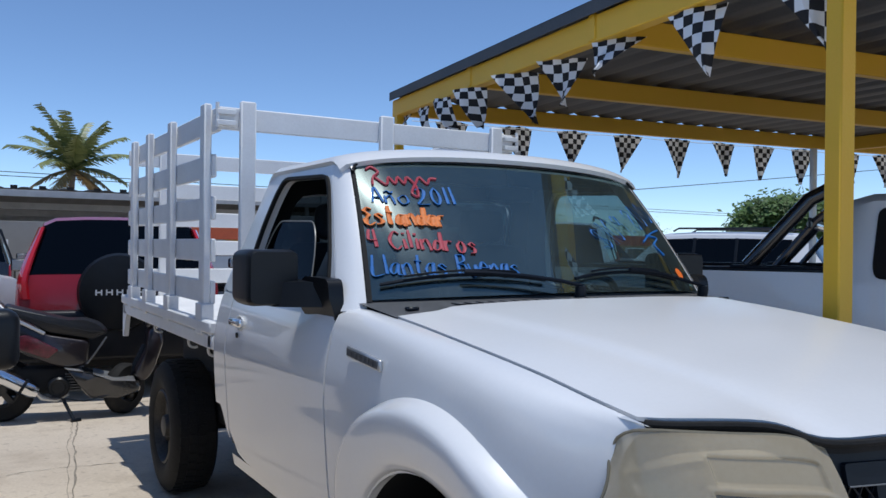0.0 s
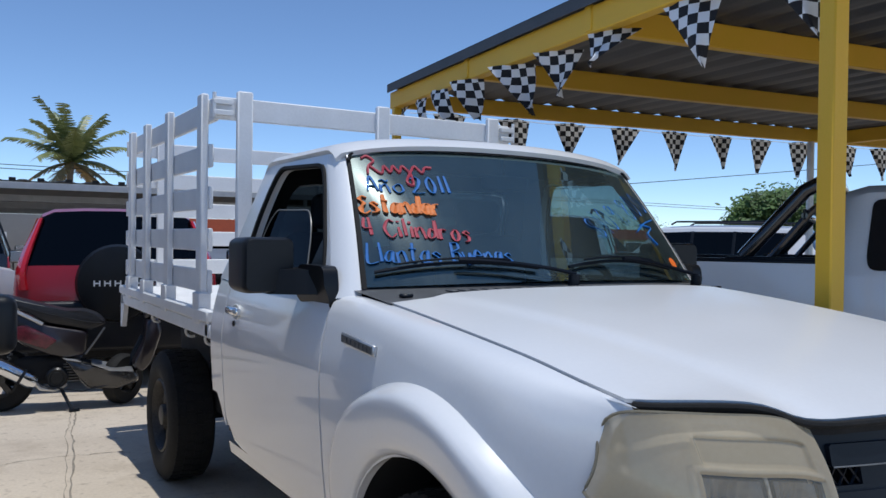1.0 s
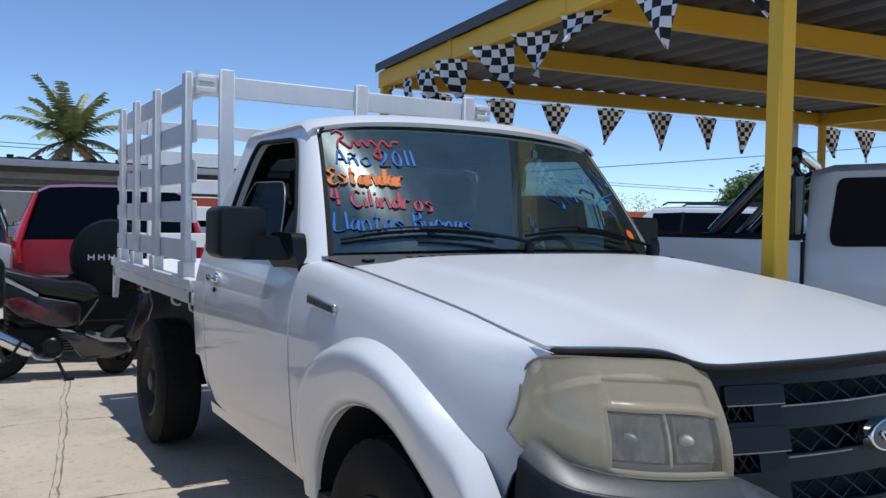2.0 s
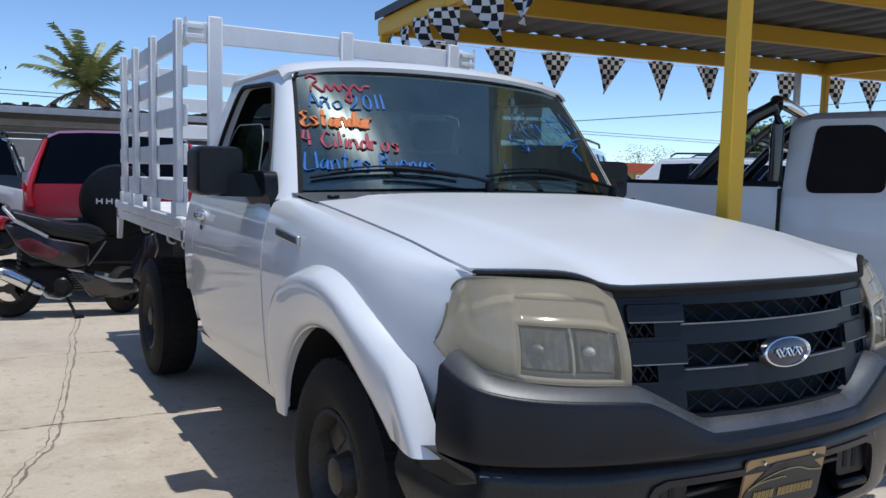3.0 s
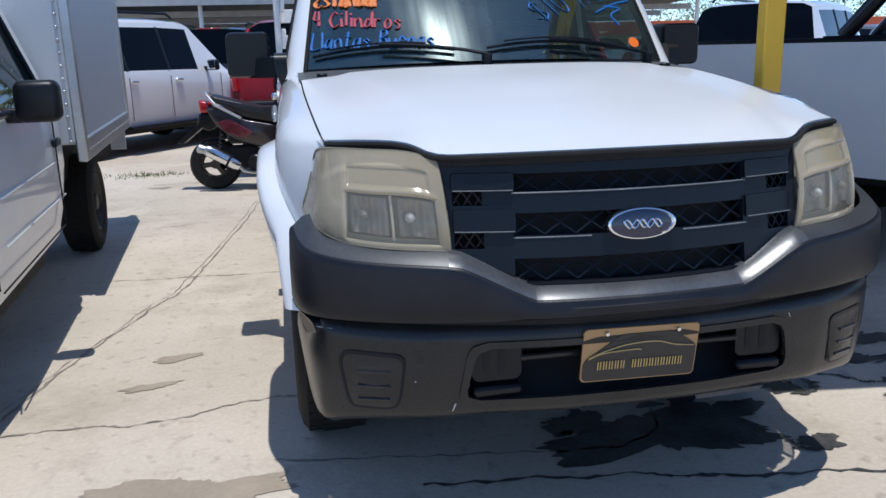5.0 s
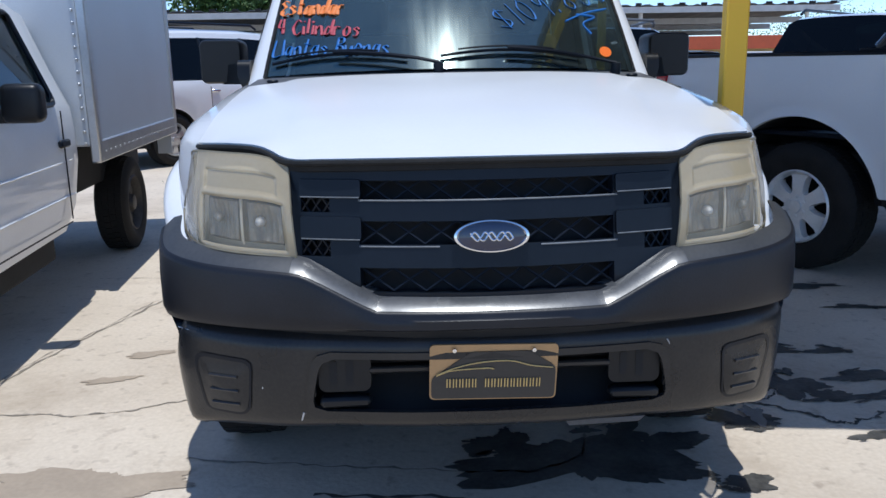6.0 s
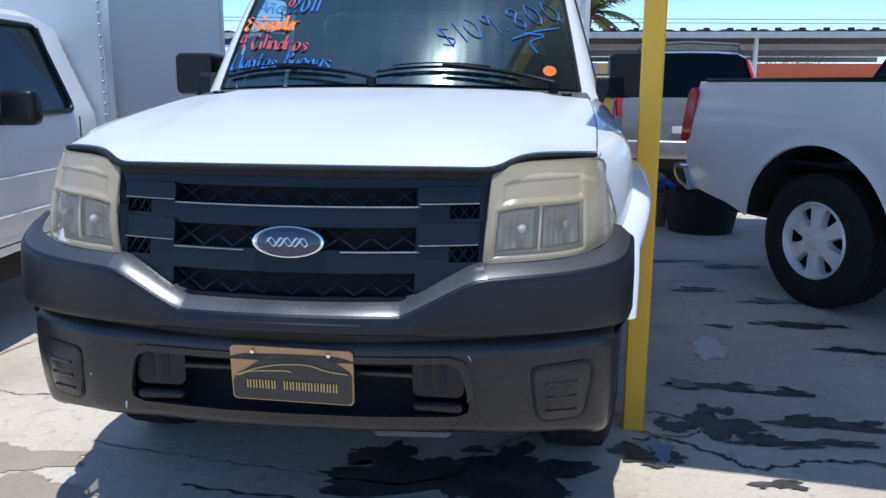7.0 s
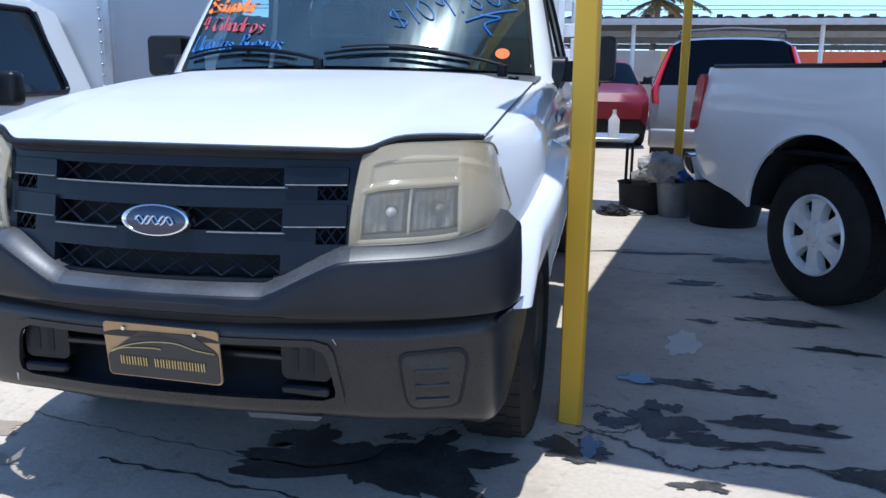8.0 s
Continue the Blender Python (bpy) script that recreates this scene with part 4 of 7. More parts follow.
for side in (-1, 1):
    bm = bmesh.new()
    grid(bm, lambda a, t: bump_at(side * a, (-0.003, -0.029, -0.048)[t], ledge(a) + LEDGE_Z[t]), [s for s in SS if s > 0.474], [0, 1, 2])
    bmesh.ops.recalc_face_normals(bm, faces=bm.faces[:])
    thick(part("bumper_shoulder", bm, SHOULDER_SHEEN, bumper, "shoulder under the lamp, greyed for its sheen", angle=32), 0.004, 0)
bm = bmesh.new()
grid(bm, lambda s, t: bump_at(s, -0.02 - 0.02 * t, 0.668 - 0.05 * t), lin(-1, 1, 50), [0, 1])
part("bumper_gap", bm, DARK, bumper)


for side in (-1, 1):  # glossy inner splash piece between the bumper's corner and the wheel
    bm = bmesh.new()
    flap = soften([(0.25, 0.625), (0.34, 0.645), (0.45, 0.640), (0.56, 0.635), (0.55, 0.605), (0.45, 0.575), (0.33, 0.570), (0.25, 0.590)], 0.012)
    slab(bm, flap, lambda y, z, d: Vector((side * (ease([(0.25, 0.810), (0.33, 0.842), (0.45, 0.855), (0.56, 0.835)], y) - d - 0.3 * (0.645 - z)), y, z)), 0.05)
    bmesh.ops.recalc_face_normals(bm, faces=bm.faces[:])
    part("splash_piece", bm, SATIN, bumper, "bent glossy black corner piece")


def open_at(x, z):
    k = (z - 0.436) / (0.585 - 0.436)
    return abs(x) < 0.448 - 0.03 * k and 0 < k < 1


zrow = [0.634, 0.627, 0.618, 0.607, 0.596, 0.585, 0.56, 0.54, 0.52, 0.50, 0.478, 0.455, 0.436, 0.418, 0.405, 0.392, 0.382, 0.374]
bm = bmesh.new()
S2 = [-1 + 2 * i / 120 for i in range(121)]
low_d = [(0.374, -0.085), (0.382, -0.05), (0.392, -0.03), (0.42, -0.016), (0.50, 0.0), (0.595, 0.004), (0.612, 0.001), (0.625, -0.008), (0.634, -0.022)]


def low_at(s, z):
    end = min(1, max(0, (abs(s) - 0.60) / 0.35))
    zz = z - ease([(0.4, 0.0), (0.67, 0.016), (0.8, 0.032), (0.9, 0.046), (1, 0.056)], abs(s)) * (0.648 - z) / 0.27
    s = math.copysign(abs(s) + 0.29 * min(1, max(0, (z - 0.36) / 0.19)) * max(0, (abs(s) - 0.8) / 0.2), s)  # the ends run back to the wheel
    bent = min(1, max(0, (-s - 0.80) / 0.20)) * max(0, (z - 0.55) / 0.084)  # the knocked-in corner
    zz -= 0.012 * bent
    return bump_at(s, ease(low_d, z) * (1 - 0.6 * end) - 0.035 * bent - 0.008 - 0.024 * max(0, 1 - (s / 0.55) ** 2), zz, 0.010 + 0.03 * max(0, (0.60 - z)))


rows = [[bm.verts.new(low_at(s, z)) for z in zrow] for s in S2]
for a, b in zip(rows, rows[1:]):
    for i in range(len(zrow) - 1):
        c = (a[i].co + b[i + 1].co) / 2
        if open_at(c.x, (zrow[i] + zrow[i + 1]) / 2):
            continue
        bm.faces.new((a[i], b[i], b[i + 1], a[i + 1]))
bmesh.ops.recalc_face_normals(bm, faces=bm.faces[:])
valance = part("bumper_lower", bm, BUMPERLOW, bumper, "scuffed dusty dark grey lower bumper", angle=35)
thick(valance, 0.008, 0)


def on_valance(x, z, d):
    """A point on the lower bumper at x and height z, d proud of it."""
    lo, hi = 0.0, 1.0
    for _ in range(24):
        mid = (lo + hi) / 2
        lo, hi = (mid, hi) if low_at(mid, z).x < abs(x) else (lo, mid)
    p, e = low_at(lo, z), low_at(min(1, lo + 0.02), z) - low_at(max(0, lo - 0.02), z)
    n = Vector((e.y, -e.x, 0)).normalized()
    p += n * d
    return Vector((math.copysign(p.x, x), p.y, p.z))


CHIP = shader("scraped_pale_plastic", (0.42, 0.43, 0.45), 0.6, var=0.3, scale=40)
for pts, r in ([(-0.462, 0.432), (-0.468, 0.412), (-0.474, 0.392)], 0.0045), ([(0.432, 0.600), (0.437, 0.592), (0.440, 0.586)], 0.004), ([(-0.56, 0.50), (-0.563, 0.497)], 0.004), ([(-0.79, 0.618), (-0.76, 0.620), (-0.72, 0.619)], 0.003):
    part("scuff", tube(bmesh.new(), [on_valance(x, z, 0.003) for x, z in pts], [r * k for k in lin(1, 0.4, len(pts))], 6, flat=0.5), CHIP, bumper, "pale scrape in the plastic")
MOUTH = soften([(-0.442, 0.440), (0.442, 0.440), (0.412, 0.580), (-0.412, 0.580)], 0.035)
bm = ring_panel(bmesh.new(), [(x * 1.045, 0.52 + (z - 0.52) * 1.28) for x, z in MOUTH], MOUTH, (0, 0.52), lambda x, z: on_valance(x, z, 0.005), 160, 2)
bmesh.ops.recalc_face_normals(bm, faces=bm.faces[:])
thick(part("opening_rim", bm, BUMPERLOW, bumper), 0.012, 0)
BLANK = soften([(0.588, 0.560), (0.722, 0.566), (0.736, 0.545), (0.716, 0.432), (0.622, 0.424), (0.602, 0.44)], 0.022)
for s in (-1, 1):
    c = (0.655, 0.485)
    bm = ring_panel(bmesh.new(), [((x - c[0]) * 1.10 + c[0], (z - c[1]) * 1.12 + c[1]) for x, z in BLANK], BLANK, c, lambda x, z: on_valance(s * x, z, 0.007), 60, 2)
    bmesh.ops.recalc_face_normals(bm, faces=bm.faces[:])
    rim = part("lamp_blank_rim", bm, SATIN, bumper)
    bm = fill_panel(bmesh.new(), BLANK, c, lambda x, z: on_valance(s * x, z, 0.006 + 0.010 * max(0, 1 - max(abs(x - c[0]) / 0.058, abs(z - c[1]) / 0.062)) ** 0.5), 60, 5)
    bmesh.ops.recalc_face_normals(bm, faces=bm.faces[:])
    blank = part("lamp_blank", bm, BUMPERLOW, bumper, "ribbed plastic blank in the fog lamp opening")
    for z in (0.525, 0.488, 0.452):
        part("rib", tube(bmesh.new(), [on_valance(s * x, z, 0.0135) for x in lin(0.62, 0.695, 6)], 0.004, 6), BUMPERLOW, blank)
bm = bmesh.new()  # pocket behind the opening
grid(bm, lambda s, t: bump_at(s, -0.045 - 0.11 * math.sin(t * 3.14159) - 0.01, 0.61 - 0.20 * t), lin(-0.62, 0.62, 24), lin(0, 1, 7))
part("bumper_pocket", bm, DARK, bumper)
part("crash_bar", block(-0.30, 0.30, 0.085, 0.12, 0.528, 0.546, 0.005), BUMPERLOW, bumper, "thin dusty bar across the bumper opening")
part("mesh_bar", block(-0.30, 0.30, 0.098, 0.12, 0.556, 0.572, 0.005), BLACK, bumper)
for s in (-1, 1):
    b = bmesh.new()
    slab(b, rounded(s * 0.358 - 0.064, s * 0.358 + 0.064, 0.484, 0.582, 0.020), lambda x, z, d: Vector((x, 0.088 + d, z)), 0.03)
    bmesh.ops.recalc_face_normals(b, faces=b.faces[:])
    bracket = part("bumper_bracket", b, BLACK, bumper, "dusty black bracket with two slots")
    for dx, h in ((-0.028, 0.030), (0.012, 0.034)):
        b = bmesh.new()
        slab(b, rounded(s * 0.358 + dx - 0.009, s * 0.358 + dx + 0.009, 0.535 - h, 0.535 + h, 0.006), lambda x, z, d: Vector((x, 0.0865 + d, z)), 0.003)
        bmesh.ops.recalc_face_normals(b, faces=b.faces[:])
        part("slot", b, DARK, bracket)
    part("shelf", block(min(s * 0.295, s * 0.42), max(s * 0.295, s * 0.42), 0.070, 0.11, 0.447, 0.474, 0.008), BLACK, bumper)
bm = bmesh.new()
slab(bm, [(0.20, 0.366), (0.38, 0.372), (0.395, 0.386), (0.19, 0.380)], lambda x, z, d: Vector((x, 0.10 + d, z)), 0.004)
part("loose_flap", bm, SHEET, bumper, "bent metal flap under the bumper")

# showroom plate: gold surround, black field, car-shaped line and plain bars for its lettering
PLATE_M = Matrix.Translation((0.002, 0.040, 0.541)) @ Matrix.Rotation(radians(8), 4, "X") @ Matrix.Rotation(radians(1.2), 4, "Y")
TAN = shader("tan_plate_edge", (0.42, 0.25, 0.11), 0.4, var=0.1)
PLATEBLACK = shader("gloss_black_plate", (0.026, 0.025, 0.025), 0.4, coat=0.0, var=0.2)
GOLD = shader("gold_print", (0.58, 0.42, 0.16), 0.4, metal=0.2, var=0.1)
pl = lambda u, v, d: PLATE_M @ Vector((u, d, v))
bm = bmesh.new()
slab(bm, rounded(-0.154, 0.154, -0.074, 0.074, 0.012), pl, 0.006)
bmesh.ops.recalc_face_normals(bm, faces=bm.faces[:])
plate = part("display_plate", bm, TAN, truck, "tan dealer display plate with a black field")
bm = bmesh.new()
field = [(-0.150, -0.070), (0.150, -0.070), (0.150, 0.015), (0.118, 0.036), (0.085, 0.058), (-0.055, 0.056), (-0.095, 0.026), (-0.150, -0.015)]
slab(bm, soften(field, 0.012), lambda u, v, d: pl(u, v, -0.003 + d), 0.004)
bmesh.ops.recalc_face_normals(bm, faces=bm.faces[:])
part("plate_field", bm, PLATEBLACK, plate)
bm = bmesh.new()
for pts in ([(-0.138, -0.004), (-0.09, 0.016), (-0.03, 0.03), (0.04, 0.033), (0.09, 0.02), (0.142, 0.014)], [(-0.138, -0.006), (-0.10, 0.008), (-0.02, 0.014), (0.0, 0.012)]):
    tube(bm, [pl(*q, -0.005) for q in [tuple(curve_at([(i, *p) for i, p in enumerate(pts)], t)) for t in lin(0, len(pts) - 1, 20)]], 0.0016, 5)
for k in range(15):
    if k == 5:
        continue
    u = -0.112 + k * 0.0155
    for du, h in ((0, 0.0115), (0.007, 0.0115)):
        add_box(bm, u + du - 0.0013, u + du + 0.0013, -0.0065, -0.004, -0.026 - h, -0.026 + h, 0, PLATE_M)
part("plate_print", bm, GOLD, plate, "gold line drawing and bars")
for u in (-0.095, 0.095):
    bm = bmesh.new()
    lathe(bm, [(0.0, 0.006), (-0.004, 0.005), (-0.005, 0.001)], 10, PLATE_M @ Matrix.Translation((u, -0.004, 0.062)) @ Matrix.Rotation(radians(90), 4, "Z"))
    part("plate_screw", bm, CHROME, plate)

# wheels and dark underbody
for s in (-1, 1):
    wheel(truck, s * 0.735, AX_F, TYRE, 0.235, s, 0.20, "steel", STEEL, 0.3)
    wheel(truck, s * 0.735, AX_R, TYRE, 0.235, s, 0.20, "steel", STEEL, 0.1)
bm = bmesh.new()
add_box(bm, -0.62, 0.62, 0.35, 5.0, 0.42, 0.60, 0.02)
add_box(bm, -0.55, 0.55, 0.25, 1.3, 0.60, 0.98, 0.02)
# added unseen panel: keeps sunlight from leaking through gaps round the lamps
add_box(bm, -0.76, 0.76, 0.44, 0.515, 0.56, 1.035, 0.01)
tube(bm, [(-0.7, AX_R, TYRE), (0.7, AX_R, TYRE)], 0.05, 10)
for s in (-1, 1):
    add_box(bm, s * 0.45 - 0.04, s * 0.45 + 0.04, 2.5, 5.0, 0.60, 0.86, 0.01)
    grid(bm, lambda a, t: (s * (0.58 + 0.24 * t), AX_F - 0.5 * math.cos(a), TYRE + 0.5 * math.sin(a)), lin(0.2, 3.0, 16), [0, 1])
part("chassis", bm, DARK, truck, "dark underbody and chassis with an added light-blocking panel")

# cab inside
bm = bmesh.new()
ring_panel(bm, [(x * 0.96, 1.42 + (z - 1.42) * 0.97) for x, z in BACK_OUT], BACK_IN, (0, 1.42), lambda x, z: (x, back_y(z) - 0.03, z), 96, 2)
bmesh.ops.recalc_face_normals(bm, faces=bm.faces[:])
part("back_lining", bm, DASH, truck, "dark cab back lining")
bm = bmesh.new()
grid(bm, lambda u, t: Vector(roof_at(u * 0.96, 0.04 + 0.93 * t)) + Vector((0, 0, -0.03)), lin(-1, 1, 16), lin(0, 1, 8))
part("headliner", bm, DASH, truck, "dark headliner")
for s in (-1, 1):
    bm = bmesh.new()
    grid(bm, lambda y, z: (s * (side_x(y, z) - 0.045), y, z), lin(1.60, 2.80, 12), lin(0.52, 1.19, 6))
    part("door_lining", bm, DASH, truck, "dark door trim")
    bm = ring_panel(bmesh.new(), [((y - 2.15) * 0.97 + 2.15, (z - 1.42) * 0.98 + 1.42) for y, z in GREEN_OUT], GREEN_IN, (2.12, 1.42), lambda y, z: (s * (cab_x(z) - 0.040), y, z), 90, 2)
    part("pillar_lining", bm, DASH, truck, "dark pillar trim")
bm = bmesh.new()
grid(bm, lambda x, t: (x, 1.40 + 0.36 * t + 0.09 * abs(x / 0.74) ** 2 * (1 - t), 1.195 + 0.03 * math.sin(t * 2.6) - 0.16 * max(0, t - 0.8) / 0.2), lin(-0.74, 0.74, 20), lin(0, 1, 10))
add_box(bm, -0.74, 0.74, 1.66, 1.74, 0.85, 1.13, 0.03)
add_box(bm, -0.78, 0.78, 1.6, 2.78, 0.52, 0.60, 0.01)
part("dashboard", bm, DASH, truck, "grey plastic dashboard")
for x in (-0.38, 0.38):
    bm = bmesh.new()
    add_box(bm, x - 0.25, x + 0.25, 1.98, 2.50, 0.72, 0.90, 0.06)
    add_box(bm, x - 0.25, x + 0.25, -0.07, 0.07, 0.0, 0.56, 0.06, Matrix.Translation((0, 2.48, 0.86)) @ Matrix.Rotation(radians(-14), 4, "X"))
    add_box(bm, x - 0.12, x + 0.12, 2.56, 2.66, 1.42, 1.58, 0.045)
    part("seat", bm, SEAT, truck, "dark grey cloth seat with headrest")
bm = bmesh.new()
tilt = Matrix.Translation((0.38, 1.86, 1.12)) @ Matrix.Rotation(radians(-62), 4, "X")
tube(bm, [tilt @ Vector((0.185 * math.cos(a), 0.185 * math.sin(a), 0)) for a in lin(0, 6.28319, 33)], 0.015, 8, cap=False)
tube(bm, [tilt @ Vector((-0.18, 0, 0)), tilt @ Vector((0.18, 0, 0))], 0.018, 8)
tube(bm, [tilt @ Vector((0, 0, -0.01)), tilt @ Vector((0, 0, -0.22))], 0.04, 10)
part("steering_wheel", bm, BLACK, truck, "black steering wheel")
bm = bmesh.new()
add_box(bm, -0.11, 0.11, 1.83, 1.86, 1.575, 1.635, 0.015)
tube(bm, [(0, 1.85, 1.63), (0, 1.87, 1.70)], 0.008, 6)
part("inside_mirror", bm, BLACK, truck)

# ---- stake bed ----
BED0, BED1, BW, BZ = 2.95, 5.12, 0.862, 1.03
bed = part("stake_bed", block(-BW + 0.02, BW - 0.02, BED0, BED1, BZ - 0.03, BZ, 0.004), BEDWHITE, truck, "white steel bed floor")
for s in (-1, 1):
    bm = bmesh.new()
    add_box(bm, min(s * BW, s * (BW - 0.04)), max(s * BW, s * (BW - 0.04)), BED0 - 0.02, BED1 + 0.02, BZ - 0.115, BZ - 0.05, 0.006)
    add_box(bm, min(s * (BW + 0.012), s * (BW - 0.03)), max(s * (BW + 0.012), s * (BW - 0.03)), BED0 - 0.02, BED1 + 0.02, BZ - 0.045, BZ + 0.012, 0.008)
    slab(bm, [(BED1 + 0.02, BZ - 0.1), (BED1 + 0.02, BZ - 0.27), (BED1 - 0.03, BZ - 0.27), (BED1 - 0.11, BZ - 0.1)], lambda y, z, d: Vector((s * (BW - d), y, z)), 0.03)
    bmesh.ops.recalc_face_normals(bm, faces=bm.faces[:])
    part("side_rail", bm, BEDWHITE, bed)
    for y in (3.08, 3.45, 4.25):
        bm = tube(bmesh.new(), [(s * (BW - 0.06) + s * 0.035 * math.sin(a), y + 0.012 * math.cos(a), BZ - 0.15 - 0.035 * math.cos(a) + 0.02) for a in lin(-0.4, 3.8, 12)], 0.007, 6)
        part("tie_hook", bm, OLDWHITE, bed)
for y in (BED0, BED1 - 0.05):
    part("end_beam", block(-BW, BW, y, y + 0.05, BZ - 0.11, BZ - 0.03, 0.005), BEDWHITE, bed)
for k in range(5):
    part("cross_member", block(-0.8, 0.8, 3.2 + 0.4 * k, 3.26 + 0.4 * k, BZ - 0.12, BZ - 0.03, 0.004), BEDWHITE, bed)
BOARDS = (1.975, 1.765, 1.565, 1.365, 1.165)
for s in (-1, 1):
    for y in (3.135, 3.82, 4.40, 4.86):
        bm = bmesh.new()
        add_box(bm, min(s * BW, s * (BW - 0.035)), max(s * BW, s * (BW - 0.035)), y - 0.042, y + 0.042, BZ - 0.02, 2.055, 0.006)
        add_box(bm, min(s * (BW + 0.01), s * (BW - 0.05)), max(s * (BW + 0.01), s * (BW - 0.05)), y - 0.055, y + 0.055, BZ - 0.06, BZ + 0.085, 0.005)
        part("stake", bm, BEDWHITE, bed)
    for z in BOARDS:
        part("board", block(min(s * (BW - 0.036), s * (BW - 0.062)), max(s * (BW - 0.036), s * (BW - 0.062)), BED0 + (0.07 if z == BOARDS[0] else 0.15), BED1 - 0.03, z - 0.055, z + 0.055, 0.005), BEDWHITE, bed)
for y, boards, posts in ((BED0 + 0.02, BOARDS[:1], (-0.70, 0.02, 0.70)), (BED1, BOARDS, (-0.6, 0.6))):
    for x in posts:
        part("stake", block(x - 0.036, x + 0.036, y - 0.035, y, BZ - 0.02, 2.055, 0.006), BEDWHITE, bed)
    for z in boards:
        part("board", block(-BW + 0.03, BW - 0.03, y + 0.002, y + 0.027, z - 0.052, z + 0.052, 0.005), BEDWHITE, bed)
for s in (-1, 1):
    bm = bmesh.new()
    for z in (1.95, 2.0):
        add_box(bm, s * (BW - 0.06) - 0.045, s * (BW - 0.06) + 0.045, BED0 - 0.01, BED0 + 0.05, z - 0.012, z + 0.012, 0.003)
    tube(bm, [(s * (BW - 0.02), BED0 + 0.0, 1.93), (s * (BW - 0.02), BED0, 2.04)], 0.009, 6)
    part("corner_hinge", bm, BEDWHITE, bed)


# ---- lettering on the windscreen ----
def paint_mark(name, color):
    return shader(name, color, 0.6, var=0.2, scale=60, second=tuple(min(1, c * 1.15) for c in color))


PINK = paint_mark("pink_marker", (0.42, 0.045, 0.07))
BLUE = paint_mark("blue_marker", (0.008, 0.13, 0.42))
ORANGE = paint_mark("orange_marker", (0.75, 0.20, 0.035))


def on_screen(x0, v0, rise=0.0):
    """Lays text on the windscreen: x0 metres from the middle, v0 its height share."""
    def lay(u, v):
        x, h = x0 + u, v0 + (v + rise * u) / 0.66
        return screen_at(x / (0.755 - 0.087 * h), h) + Vector((0, -0.0025, 0.0025))
    return lay


def stroke(name, lines, lay, r, material, label=""):
    bm = bmesh.new()
    for pts in lines:
        q = [(i, *p) for i, p in enumerate(pts)]
        tube(bm, [lay(*curve_at(q, t)) for t in lin(0, len(pts) - 1, len(pts) * 5)], r, 5)
    return part(name, bm, material, screen, label)


# the model's name: plain looped strokes, not lettered
stroke("painted_scrawl", [[(0.0, 0.075), (0.03, 0.085), (0.055, 0.06), (0.02, 0.035), (0.005, 0.0)], [(0.03, 0.035), (0.07, 0.0), (0.095, 0.035), (0.115, 0.005), (0.14, 0.035), (0.16, 0.005), (0.185, 0.035), (0.21, 0.0), (0.20, -0.055), (0.175, -0.04), (0.22, 0.01), (0.25, 0.035), (0.275, 0.005), (0.30, 0.03), (0.335, 0.03)]], lambda u, v: on_screen(-0.625, 0.80, -0.05)(u * 0.72, v * 1.15), 0.005, PINK, "pink brushed scrawl")
# one-stroke letters on a 6 x 9 grid: each pair of digits is a point, a space lifts the brush
BRUSH = {"A": "003960 1353", "ñ": "0500 03254550 07284758", "o": "25031030524525", "2": "082958340060", "0": "39161230535739", "1": "3920", "E": "6839173513113061", "s": "543514423000", "t": "392140 1656", "a": "5525021031554060", "n": "0500 03254550", "d": "44250210426950", "r": "0500 032555", "4": "190454 4940", "C": "683905113062", "i": "2520 2728", "l": "2920", "L": "190060", "B": "1900 19595615545100", "u": "051030555060", "e": "03534525022051", "$": "673816533102 3930", "9": "573917355840", "8": "351739573512305235", ",": "1100"}


def handwrite(text, width, height, lay, r, material, name, label, slant=0.12, gap=1.6, seed=1):
    """Words brushed on the glass in one-stroke letters; width and height of the word in metres."""
    rn = random.Random(seed)
    x, strokes = 0.0, []
    for ch in text:
        if ch == " ":
            x += 5.5
            continue
        lift = rn.uniform(-0.5, 0.5)
        wide = 2.2 if ch in "il1," else 6.0
        for st in BRUSH[ch].split():
            strokes.append([(x + int(st[i]) * (0.5 if ch in "il1," else 1) + rn.uniform(-0.3, 0.3), int(st[i + 1]) + lift + rn.uniform(-0.3, 0.3)) for i in range(0, len(st), 2)])
        x += wide + gap
    total = x - gap
    bm = bmesh.new()
    for st in strokes:
        q = [(i, *p) for i, p in enumerate(st)]
        ts = lin(0, len(st) - 1, len(st) * 5)
        rad = [r * (0.75 + 0.45 * math.sin(3.0 * t / len(st) + 0.2) + rn.uniform(-0.12, 0.12)) for t in ts]
        pts = []
        for t in ts:
            u, v = curve_at(q, t)
            pts.append(lay((u + slant * v) / total * width, v / 9 * height))
        tube(bm, pts, rad, 6, flat=0.3)
    return tagged(part(name, bm, material, screen, label), kind="stuff")


handwrite("Año", 0.125, 0.075, on_screen(-0.645, 0.665, -0.16), 0.0042, BLUE, "painted_word", "blue brushed word", seed=2)
handwrite("2011", 0.135, 0.085, on_screen(-0.490, 0.635, -0.02), 0.0050, BLUE, "painted_year", "blue brushed model year", seed=3)
handwrite("Estandar", 0.265, 0.088, on_screen(-0.69, 0.505, -0.10), 0.0078, ORANGE, "painted_word", "orange brushed word", seed=4, gap=0.9)
handwrite("4 Cilindros", 0.34, 0.080, on_screen(-0.70, 0.345, -0.13), 0.0052, PINK, "painted_word", "pink brushed words", seed=5)
handwrite("Llantas Buenas", 0.47, 0.082, on_screen(-0.715, 0.165, -0.05), 0.0048, BLUE, "painted_word", "blue brushed words", seed=6, gap=1.0)
